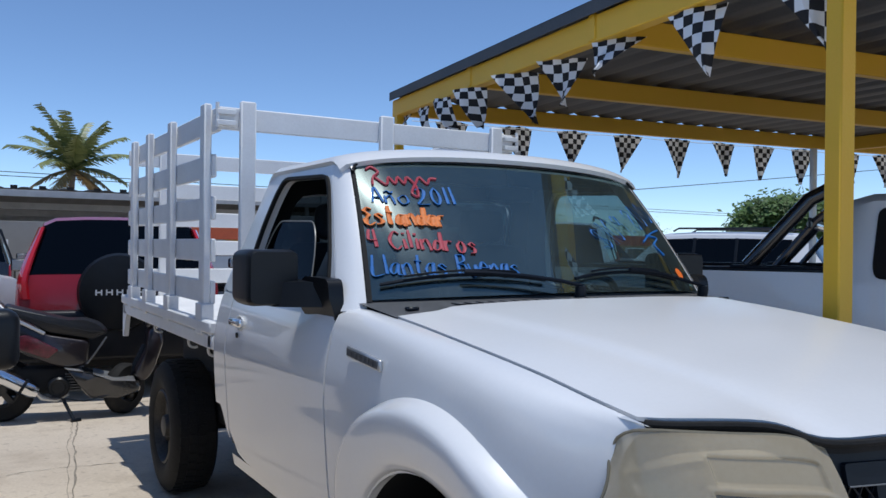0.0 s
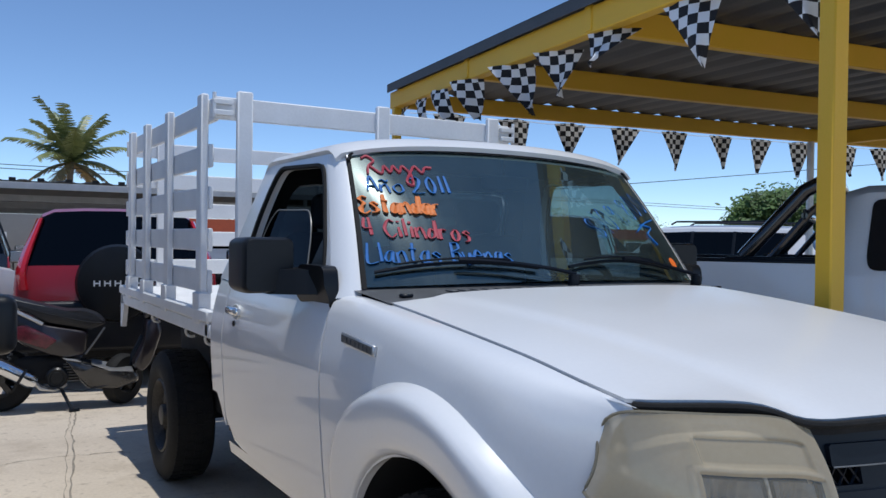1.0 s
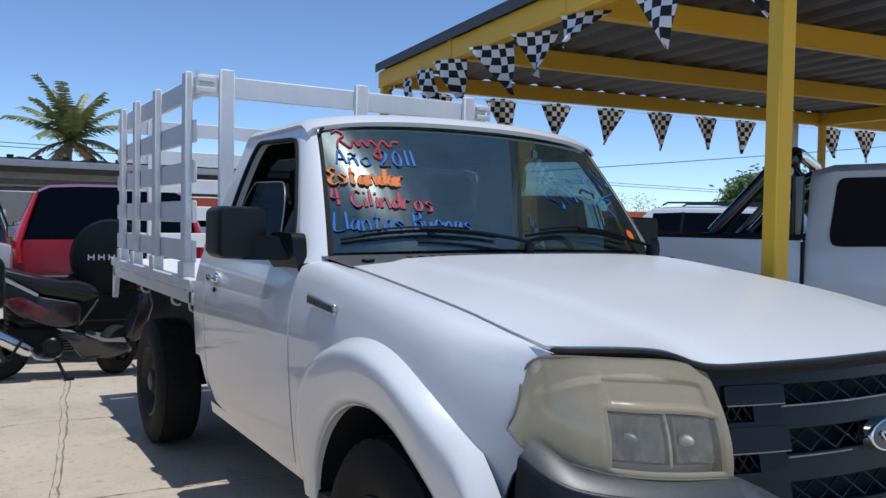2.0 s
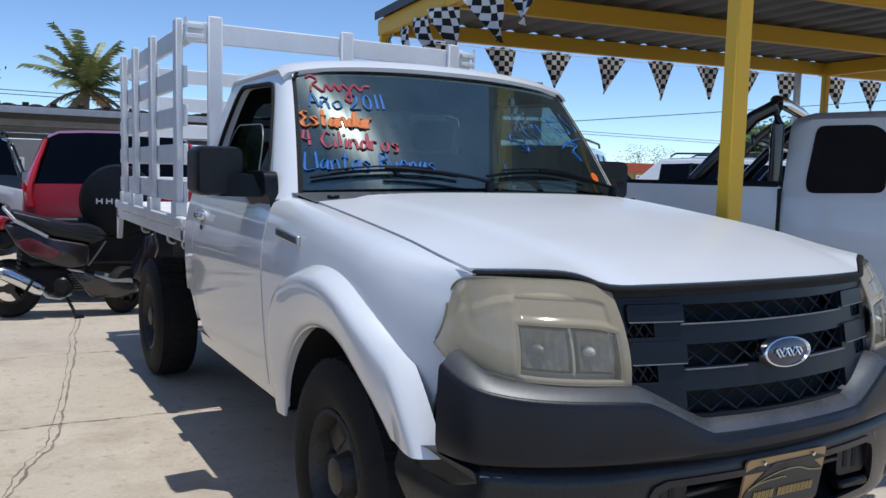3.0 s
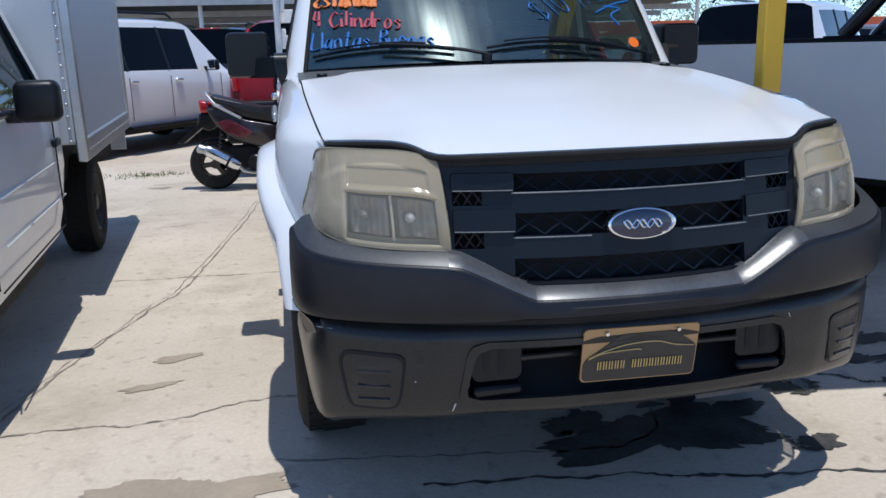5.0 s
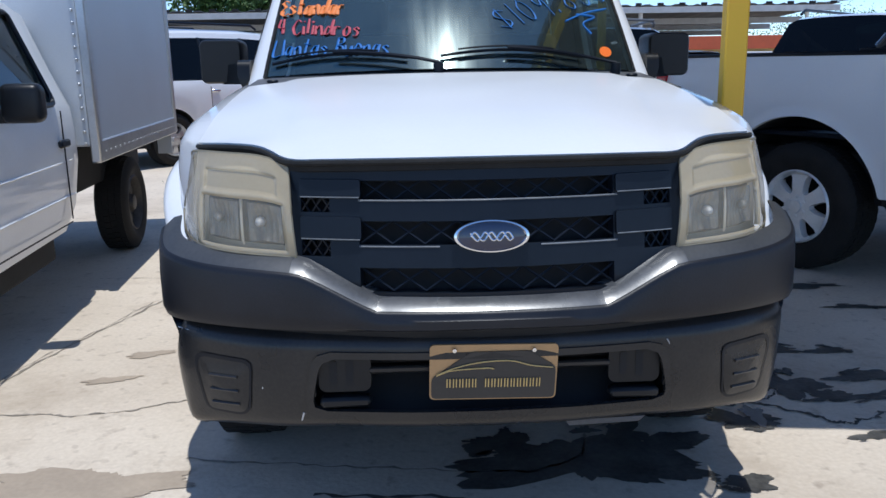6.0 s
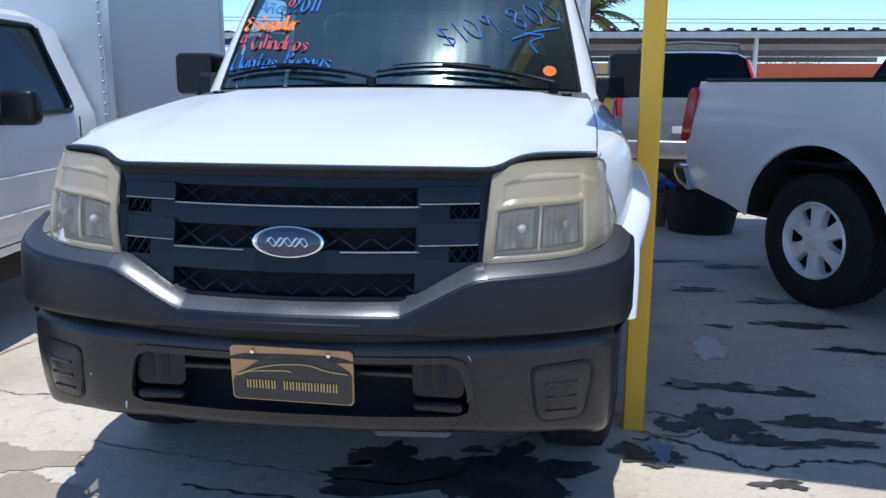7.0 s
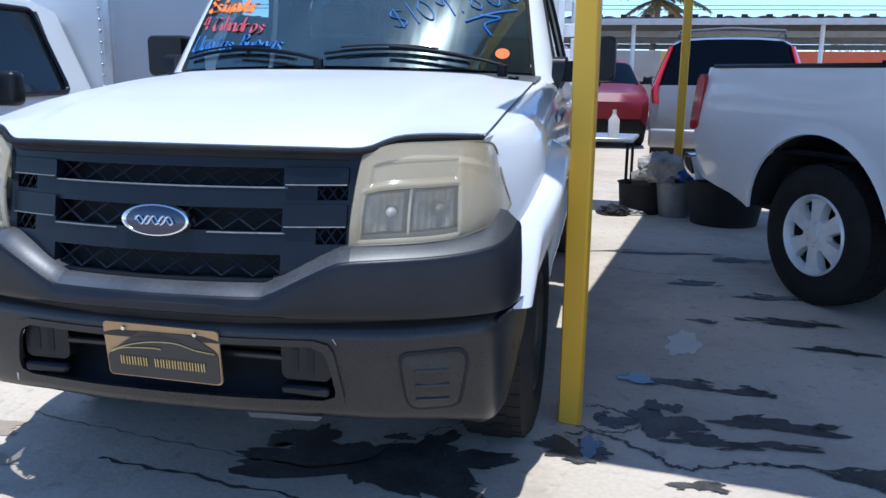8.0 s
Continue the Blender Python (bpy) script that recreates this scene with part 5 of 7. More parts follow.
handwrite("$109,800", 0.47, 0.135, on_screen(0.215, 0.30, 0.42), 0.0030, BLUE, "painted_price", "thin blue brushed price", slant=-0.9, seed=7)
stroke("painted_scrawl", [[(0.0, 0.0), (0.09, 0.05), (0.19, 0.085)], [(0.05, 0.04), (0.13, 0.03), (0.075, -0.01), (0.105, -0.065)]], on_screen(0.47, 0.385), 0.0042, BLUE)
bm = bmesh.new()
fill_panel(bm, [(0.027 * math.cos(a), 0.027 * math.sin(a)) for a in lin(0, 6.1, 24)], (0, 0), on_screen(0.625, 0.148), 24, 1)
part("sticker", bm, AMBER, screen, "round orange sticker")
MINT = shader("pale_green_paper", (0.45, 0.66, 0.52), 0.7, var=0.3, scale=30)
bm = bmesh.new()
fill_panel(bm, [(-0.03, -0.06), (0.02, -0.06), (0.025, 0.02), (0.05, 0.035), (0.02, 0.055), (-0.045, 0.045), (-0.025, 0.02)], (0, 0), lambda u, v: on_screen(-0.648, 0.385)(u, v * 1.1) + Vector((0, 0.012, -0.012)), 40, 1)
part("sticker", bm, MINT, screen, "pale green permit sticker behind the glass")


# ---- other vehicles ----
def car_shell(root, rows, arches, paint, pane=DARKGLASS, flat_ends=True, tyre=0.34):
    """A car body lofted through stations: (y, half width, low, belt, edge z, edge x, top, side glass, top glass)."""
    def at(y):
        for a, b in zip(rows, rows[1:]):
            if y <= b[0] + 1e-6:
                t = (y - a[0]) / (b[0] - a[0])
                return [p + (q - p) * t for p, q in zip(a[1:7], b[1:7])], a[7], a[8]
        return list(rows[-1][1:7]), 0, 0

    ys = set()
    for a, b in zip(rows, rows[1:]):
        n = max(2, int((b[0] - a[0]) / 0.12) + 1)
        ys |= {round(v, 4) for v in lin(a[0], b[0], n)}
    for c, r in arches:
        ys |= {round(c + r * math.sin(radians(d)), 4) for d in range(-90, 91, 10)}
    ys = sorted(y for y in ys if rows[0][0] <= y <= rows[-1][0])

    def section(y):
        (w, low, beltz, ez, ex, top), _, _ = at(y)
        for c, r in arches:
            if abs(y - c) < r:
                low = max(low, tyre + math.sqrt(r * r - (y - c) ** 2))
        low = min(low, beltz - 0.05)
        b, e = Vector((w * 0.985, beltz)), Vector((ex, ez))
        pts = [Vector((w * 0.965, low)), Vector((w, low + 0.4 * (beltz - low))), Vector((w * 1.0, low + 0.75 * (beltz - low))), b, b.lerp(e, 0.07), b.lerp(e, 0.9), e, Vector((ex * 0.85, top - 0.3 * (top - ez))), Vector((ex * 0.45, top - 0.06 * (top - ez))), Vector((0, top))]
        return pts

    cols = [section(y) for y in ys]
    body = bmesh.new()
    panes, current = [], {}
    for s in (-1, 1):
        vs = [[body.verts.new((s * p.x, y, p.y)) for p in col] for y, col in zip(ys, cols)]
        for i in range(len(ys) - 1):
            _, side_glass, top_glass = at((ys[i] + ys[i + 1]) / 2)
            for k in range(9):
                is_glass = (k == 4 and side_glass) or (k >= 6 and top_glass)
                quad = (vs[i][k], vs[i + 1][k], vs[i + 1][k + 1], vs[i][k + 1])
                if not is_glass:
                    body.faces.new(quad)
                    if k == 4:
                        current.pop(("side", s), None)
                else:
                    key = ("side", s) if k == 4 else ("top", top_glass)
                    if key not in current:
                        current[key] = bmesh.new()
                        panes.append(("side_window" if k == 4 else "windscreen" if top_glass == 1 else "rear_window", current[key]))
                    pb = current[key]
                    pb.faces.new([pb.verts.new(v.co) for v in quad])
        for end in (0, -1):
            if flat_ends:
                body.faces.new(vs[end] + [body.verts.new((0, ys[end], cols[end][0].y))])
    bmesh.ops.remove_doubles(body, verts=body.verts[:], dist=0.0005)
    bmesh.ops.recalc_face_normals(body, faces=body.faces[:])
    ob = part("body", body, paint, root, angle=35)
    for name, pb in panes:
        bmesh.ops.remove_doubles(pb, verts=pb.verts[:], dist=0.0005)
        bmesh.ops.recalc_face_normals(pb, faces=pb.faces[:])
        part(name, pb, pane, root, angle=50)
    w, y0, y1 = rows[len(rows) // 2][1], rows[0][0], rows[-1][0]
    part("underbody", block(-w * 0.86, w * 0.86, y0 + 0.15, y1 - 0.15, 0.26, 0.62, 0.03), DARK, root)
    for s in (-1, 1):
        for c, r in arches:
            bm = bmesh.new()
            grid(bm, lambda a, t: (s * w * (0.62 + 0.34 * t), c - (r + 0.012) * math.cos(a), tyre + (r + 0.012) * math.sin(a)), lin(-0.2, 3.34, 18), [0, 1])
            add_box(bm, min(s * w * 0.6, s * w * 0.62), max(s * w * 0.6, s * w * 0.62), c - r, c + r, 0.3, tyre + r)
            part("wheel_well", bm, DARK, root)
    return ob


def bar(parent, name, pts, r, material, label="", n=8):
    return part(name, tube(bmesh.new(), pts, r, n), material, parent, label)


def patch(parent, name, outline, place, depth, material, label=""):
    bm = slab(bmesh.new(), outline, place, depth)
    bmesh.ops.recalc_face_normals(bm, faces=bm.faces[:])
    return part(name, bm, material, parent, label)


def side_mirror(parent, x, y, z, s, material, w=0.20, h=0.15):
    bm = bmesh.new()
    add_box(bm, min(x, x + s * w), max(x, x + s * w), y - 0.05, y + 0.05, z - h / 2, z + h / 2, 0.035)
    add_box(bm, min(x - s * 0.08, x + s * 0.04), max(x - s * 0.08, x + s * 0.04), y - 0.02, y + 0.04, z - h / 2, z - h / 2 + 0.06, 0.015)
    m = part("door_mirror", bm, material, parent, "dark door mirror")
    part("mirror_glass", block(min(x + s * 0.02, x + s * (w - 0.02)), max(x + s * 0.02, x + s * (w - 0.02)), y + 0.049, y + 0.054, z - h * 0.4, z + h * 0.4, 0.002), CHROME, m)


def four_wheels(root, w, yf, yr, r, rim, style, mat, width=0.22):
    for s in (-1, 1):
        for y in (yf, yr):
            wheel(root, s * (w - width / 2 - 0.03), y, r, width, s, rim, style, mat)


# white compact pickup with a dry-goods box
box_truck = thing("box_truck", pose(-1.87, 2.76, 0, 0, 0, 4.0), "old white compact pickup with a grey-white cargo box", "box truck")
rows = [(0.45, 0.56, 0.45, 0.80, 0.82, 0.50, 0.84, 0, 0), (0.50, 0.66, 0.40, 0.86, 0.90, 0.60, 0.92, 0, 0), (1.15, 0.79, 0.42, 0.98, 1.02, 0.74, 1.06, 0, 1), (1.62, 0.84, 0.42, 1.05, 1.52, 0.66, 1.57, 0, 0), (1.74, 0.85, 0.42, 1.055, 1.585, 0.65, 1.64, 1, 0), (2.96, 0.86, 0.44, 1.07, 1.585, 0.67, 1.64, 0, 0), (3.16, 0.86, 0.55, 1.07, 1.54, 0.67, 1.60, 0, 0), (3.22, 0.85, 0.6, 1.07, 1.48, 0.66, 1.55, 0, 0)]
CABX, CABY = -0.96, -3.24


def shifted(dx, dy, names_from):
    """Moves the parts that a builder has just added."""
    for ob in names_from:
        for v in ob.data.vertices:
            v.co.x += dx
            v.co.y += dy


before = set(box_truck.children)
car_shell(box_truck, rows, [(0.98, 0.36)], OLDWHITE, GLASS, tyre=0.32)
# seam lines, handle, seal and mirror of the cab door
for s in (-1, 1):
    bm = bmesh.new()
    tube(bm, [(s * 0.862, 2.99, z) for z in lin(0.50, 1.06, 5)], 0.004, 5)
    tube(bm, [(s * 0.862, y, 0.485) for y in lin(1.75, 2.98, 6)], 0.004, 5)
    tube(bm, [(s * 0.857, 1.72, z) for z in lin(0.50, 1.04, 5)], 0.004, 5)
    part("door_seam", bm, DARK, box_truck)
    seal = [(1.80, 1.085), (2.95, 1.095), (2.90, 1.54), (2.05, 1.545), (1.90, 1.40)]
    bm = bmesh.new()
    wx = lambda z: s * (0.856 + (0.67 - 0.856) * (z - 1.07) / 0.515 + 0.006)
    pts = soften(seal, 0.05)
    tube(bm, [(wx(z), y, z) for y, z in pts + pts[:1]], 0.014, 6, cap=False)
    part("window_seal", bm, SATIN, box_truck)
    part("handle", block(min(s * 0.862, s * 0.885), max(s * 0.862, s * 0.885), 2.90, 3.03, 0.875, 0.915, 0.008), SATIN, box_truck, "black door handle")
    bm = bmesh.new()
    for zz in (0.80, 0.62):
        tube(bm, [(s * 0.8575, y, zz) for y in lin(1.9, 3.1, 8)], 0.005, 6)
    part("body_crease", bm, OLDWHITE, box_truck)
    side_mirror(box_truck, s * 0.88, 2.24, 1.13, s, BLACK, 0.17, 0.165)
for x in (-0.35, 0.35):
    bm = bmesh.new()
    add_box(bm, x - 0.24, x + 0.24, 2.55, 2.70, 0.75, 1.28, 0.05)
    add_box(bm, x - 0.24, x + 0.24, 2.1, 2.6, 0.68, 0.82, 0.05)
    part("seat", bm, SEAT, box_truck)
wheel(box_truck, 0.62, 0.98, 0.32, 0.20, 1, 0.19, "steel", SILVER)
wheel(box_truck, -0.62, 0.98, 0.32, 0.20, -1, 0.19, "steel", SILVER)
shifted(CABX, CABY, set(box_truck.children_recursive) - before)
# cargo box with corner posts, rivets, bottom rail
BX0, BX1, BY0, BY1, BZ0, BZ1 = -1.95, 0.0, 0.0, 2.05, 0.83, 2.75
cargo = part("cargo_box", block(BX0 + 0.012, BX1 - 0.012, BY0 + 0.012, BY1, BZ0 + 0.02, BZ1, 0.01), BOXGREY, box_truck, "grey-white sheet cargo box")
for x in (BX0, BX1):
    for y in (BY0, BY1):
        part("corner_post", block(x - 0.045, x + 0.008, y - 0.008, y + 0.055, BZ0 - 0.07, BZ1 + 0.01, 0.008) if x == BX1 else block(x - 0.008, x + 0.045, y - 0.008, y + 0.055, BZ0 - 0.07, BZ1 + 0.01, 0.008), ALU, cargo, "aluminium corner post")
part("bottom_rail", block(BX1 - 0.03, BX1 + 0.006, BY0, BY1, BZ0 - 0.07, BZ0 + 0.05, 0.006), ALU, cargo, "aluminium bottom rail")
part("top_rail", block(BX1 - 0.03, BX1 + 0.006, BY0, BY1, BZ1 - 0.08, BZ1 + 0.012, 0.006), ALU, cargo)
part("front_rail", block(BX0, BX1, BY0 - 0.006, BY0 + 0.03, BZ1 - 0.08, BZ1 + 0.012, 0.006), ALU, cargo)
bm = bmesh.new()
for k in range(30):
    add_box(bm, BX1 - 0.075, BX1 - 0.06, BY0 - 0.004, BY0 + 0.014, BZ0 + 0.03 + k * 0.064, BZ0 + 0.045 + k * 0.064, 0.003)
for k in range(20):
    add_box(bm, BX1 + 0.004, BX1 + 0.011, BY0 + 0.1 + k * 0.1, BY0 + 0.112 + k * 0.1, BZ0 - 0.02, BZ0 - 0.008, 0.002)
tagged(part("rivet", bm, ALU, cargo), kind="stuff")
part("mud_guard", block(BX1 - 0.14, BX1 - 0.03, BY1 - 0.03, BY1 - 0.015, 0.60, BZ0 - 0.05, 0.004), BOXGREY, box_truck)
part("box_frame", block(BX0 + 0.25, BX1 - 0.30, -0.3, BY1, 0.52, BZ0 - 0.04, 0.02), DARK, box_truck, "dark chassis below the box")
wheel(box_truck, -0.27, 1.32, 0.33, 0.21, 1, 0.19, "steel", STEEL, 0.2)
wheel(box_truck, -1.61, 1.32, 0.33, 0.21, -1, 0.19, "steel", STEEL, 0.2)

# white king-cab pickup with a roll bar
king = thing("pickup_truck", pose(1.6 + 0.92 * math.cos(radians(29.3)) + 5.0 * math.sin(radians(29.3)), 3.83 + 0.92 * math.sin(radians(29.3)) - 5.0 * math.cos(radians(29.3)), 0, 0, 0, 29.3), "white extended-cab pickup truck with a black roll bar", "pickup truck")
rows = [(0.0, 0.70, 0.50, 0.85, 0.90, 0.66, 0.92, 0, 0), (0.12, 0.88, 0.42, 0.98, 1.02, 0.78, 1.04, 0, 0), (1.25, 0.92, 0.45, 1.12, 1.16, 0.80, 1.20, 0, 1), (1.85, 0.92, 0.45, 1.18, 1.64, 0.68, 1.72, 1, 0), (2.02, 0.92, 0.45, 1.18, 1.70, 0.68, 1.77, 1, 0), (2.40, 0.92, 0.45, 1.19, 1.71, 0.69, 1.78, 0, 0), (2.86, 0.92, 0.45, 1.19, 1.70, 0.69, 1.77, 0, 0), (2.97, 0.92, 0.46, 1.19, 1.66, 0.69, 1.74, 0, 0), (2.99, 0.91, 0.5, 1.19, 1.64, 0.68, 1.72, 0, 0)]
car_shell(king, rows, [(0.86, 0.44)], WHITE, tyre=0.385)
kbm = bmesh.new()
ARCH_K = 3.95
ys = sorted({round(v, 4) for v in lin(3.01, 5.0, 18)} | {round(ARCH_K + 0.525 * math.sin(radians(d)), 4) for d in range(-90, 91, 6)})


def king_side(y, t):
    low = 0.50 if y < ARCH_K else ease([(3.9, 0.46), (4.47, 0.46), (4.60, 0.51), (4.8, 0.545), (5.0, 0.575)], y)
    if abs(y - ARCH_K) < 0.525:
        low = max(low, 0.40 + math.sqrt(0.525**2 - (y - ARCH_K) ** 2))
    z = low + (1.272 - low) * t
    x = ease([(0.45, 0.885), (0.7, 0.915), (1.0, 0.922), (1.2, 0.905), (1.272, 0.895)], z) - 0.06 * max(0, (y - 4.6) / 0.4) ** 2
    lip = max(0, 1 - abs(math.hypot(y - ARCH_K, z - 0.40) - 0.525) / 0.05) * 0.012
    tail = ease([(0.55, 0.0), (0.66, 0.06), (0.85, 0.105), (1.0, 0.09), (1.27, 0.02)], z)
    return (x + lip, y + tail * max(0, (y - 4.5) / 0.5), z)


grid(kbm, king_side, ys, lin(0, 1, 16))
mirror_join(kbm)
grid(kbm, lambda x, z: (x, 5.0, z), lin(-0.83, 0.83, 6), lin(0.575, 1.272, 4))
grid(kbm, lambda x, z: (x, 3.01, z), lin(-0.895, 0.895, 6), lin(0.5, 1.272, 4))
bmesh.ops.recalc_face_normals(kbm, faces=kbm.faces[:])
kbed = part("cargo_bed", kbm, WHITE, king, "white steel cargo bed", angle=35)
thick(kbed, 0.02, 0)
bm = bmesh.new()
for s in (-1, 1):
    add_box(bm, s * 0.87 - 0.045, s * 0.87 + 0.045, 3.01, 4.9, 1.268, 1.292, 0.008)
add_box(bm, -0.85, 0.85, 3.01, 3.05, 1.268, 1.29, 0.006)
add_box(bm, -0.85, 0.85, 3.05, 4.95, 0.80, 0.83, 0.006)
part("bed_rail_cap", bm, SATIN, kbed, "black plastic bed rail caps")
bm = bmesh.new()
for s in (-1, 1):
    grid(bm, lambda a, t: (s * (0.55 + 0.34 * t), ARCH_K - 0.535 * math.cos(a), 0.40 + 0.535 * math.sin(a)), lin(0.12, 3.02, 20), [0, 1])
    add_box(bm, s * 0.55 - 0.01, s * 0.55 + 0.01, ARCH_K - 0.42, ARCH_K + 0.42, 0.45, 0.9)
add_box(bm, -0.7, 0.7, 2.9, 4.85, 0.42, 0.72, 0.02)
part("bed_underside", bm, DARK, king)
for s in (-1, 1):
    lens = soften([(4.992, 1.205), (5.03, 1.238), (5.078, 1.20), (5.128, 1.0), (5.145, 0.885), (5.09, 0.872), (5.04, 0.90), (5.012, 1.05)], 0.02)
    patch(king, "tail_lamp", lens, lambda y, z, d: Vector((s * (0.892 - 0.12 * max(0, y - 5.03) - d), y + 0.012, z)), 0.14, TAIL, "tall red tail lamp")
    part("seam", tube(bmesh.new(), [(s * 0.915, 3.0, z) for z in lin(0.5, 1.26, 6)], 0.012, 6), DARK, king)
    part("door_seam", tube(bmesh.new(), [(s * 0.925, 2.28, z) for z in lin(0.5, 1.19, 6)], 0.004, 5), DARK, king)
    win = soften([(2.42, 1.25), (2.84, 1.235), (2.86, 1.30), (2.83, 1.66), (2.50, 1.665), (2.42, 1.60)], 0.05)
    patch(king, "quarter_window", win, lambda y, z, d: Vector((s * (0.906 + (0.69 - 0.906) * (z - 1.19) / 0.51 + 0.006 - d), y, z)), 0.012, BLACKPAINT, "dark tinted rear quarter window")
    end = soften([(5.02, 0.545), (5.19, 0.590), (5.26, 0.65), (5.255, 0.715), (5.12, 0.705)], 0.02)
    tip = patch(king, "bumper_end", end, lambda y, z, d: Vector((s * (0.89 - 0.25 * max(0, y - 5.05) - d), y, z)), 0.10, CHROME, "chrome bumper end")
    patch(tip, "bumper_pad", [(5.14 + (y - 5.14) * 0.62, 0.645 + (z - 0.645) * 0.62) for y, z in end], lambda y, z, d: Vector((s * (0.895 - 0.25 * max(0, y - 5.05) - d), y, z)), 0.02, SATIN, "black rubber pad")
    side_mirror(king, s * 0.93, 1.75, 1.22, s, SATIN)
    part("handle", block(min(s * 0.915, s * 0.95), max(s * 0.915, s * 0.95), 2.05, 2.2, 1.03, 1.06, 0.01), CHROME, king)
part("rear_bumper", block(-0.76, 0.76, 5.08, 5.25, 0.56, 0.71, 0.03), CHROME, king, "chrome rear bumper")
part("tailgate", block(-0.70, 0.70, 4.99, 5.015, 0.70, 1.27, 0.01), WHITE, king)
four_wheels(king, 0.92, 0.86, ARCH_K, 0.385, 0.215, 6, ALLOY, 0.265)
half = [(0.80, 3.05, 1.28), (0.80, 3.05, 1.66), (0.776, 3.07, 1.77), (0.72, 3.08, 1.815), (0.4, 3.08, 1.83)]
roll = bar(king, "roll_bar", half + [(0, 3.08, 1.83)] + [(-x, y, z) for x, y, z in half[::-1]], 0.042, BLACKPAINT, "glossy black tubular roll bar", 12)
for s in (-1, 1):
    bar(roll, "brace", [(s * 0.79, 3.07, 1.78), (s * 0.80, 3.20, 1.71), (s * 0.81, 3.55, 1.30)], 0.045, BLACKPAINT, "", 12)
    bar(roll, "brace", [(s * 0.77, 3.08, 1.66), (s * 0.77, 3.17, 1.58), (s * 0.78, 3.40, 1.29)], 0.022, BLACKPAINT)
    part("foot_plate", block(s * 0.81 - 0.05, s * 0.81 + 0.05, 3.0, 3.65, 1.285, 1.305, 0.005), SATIN, roll)
bar(roll, "cross_tube", [(-0.8, 3.2, 1.56), (0.8, 3.2, 1.56)], 0.02, BLACKPAINT)
plate_bm = block(-0.80, 0.80, 3.19, 3.21, 1.535, 1.60, 0.004)
part("roll_bar_panel", plate_bm, SATIN, roll)


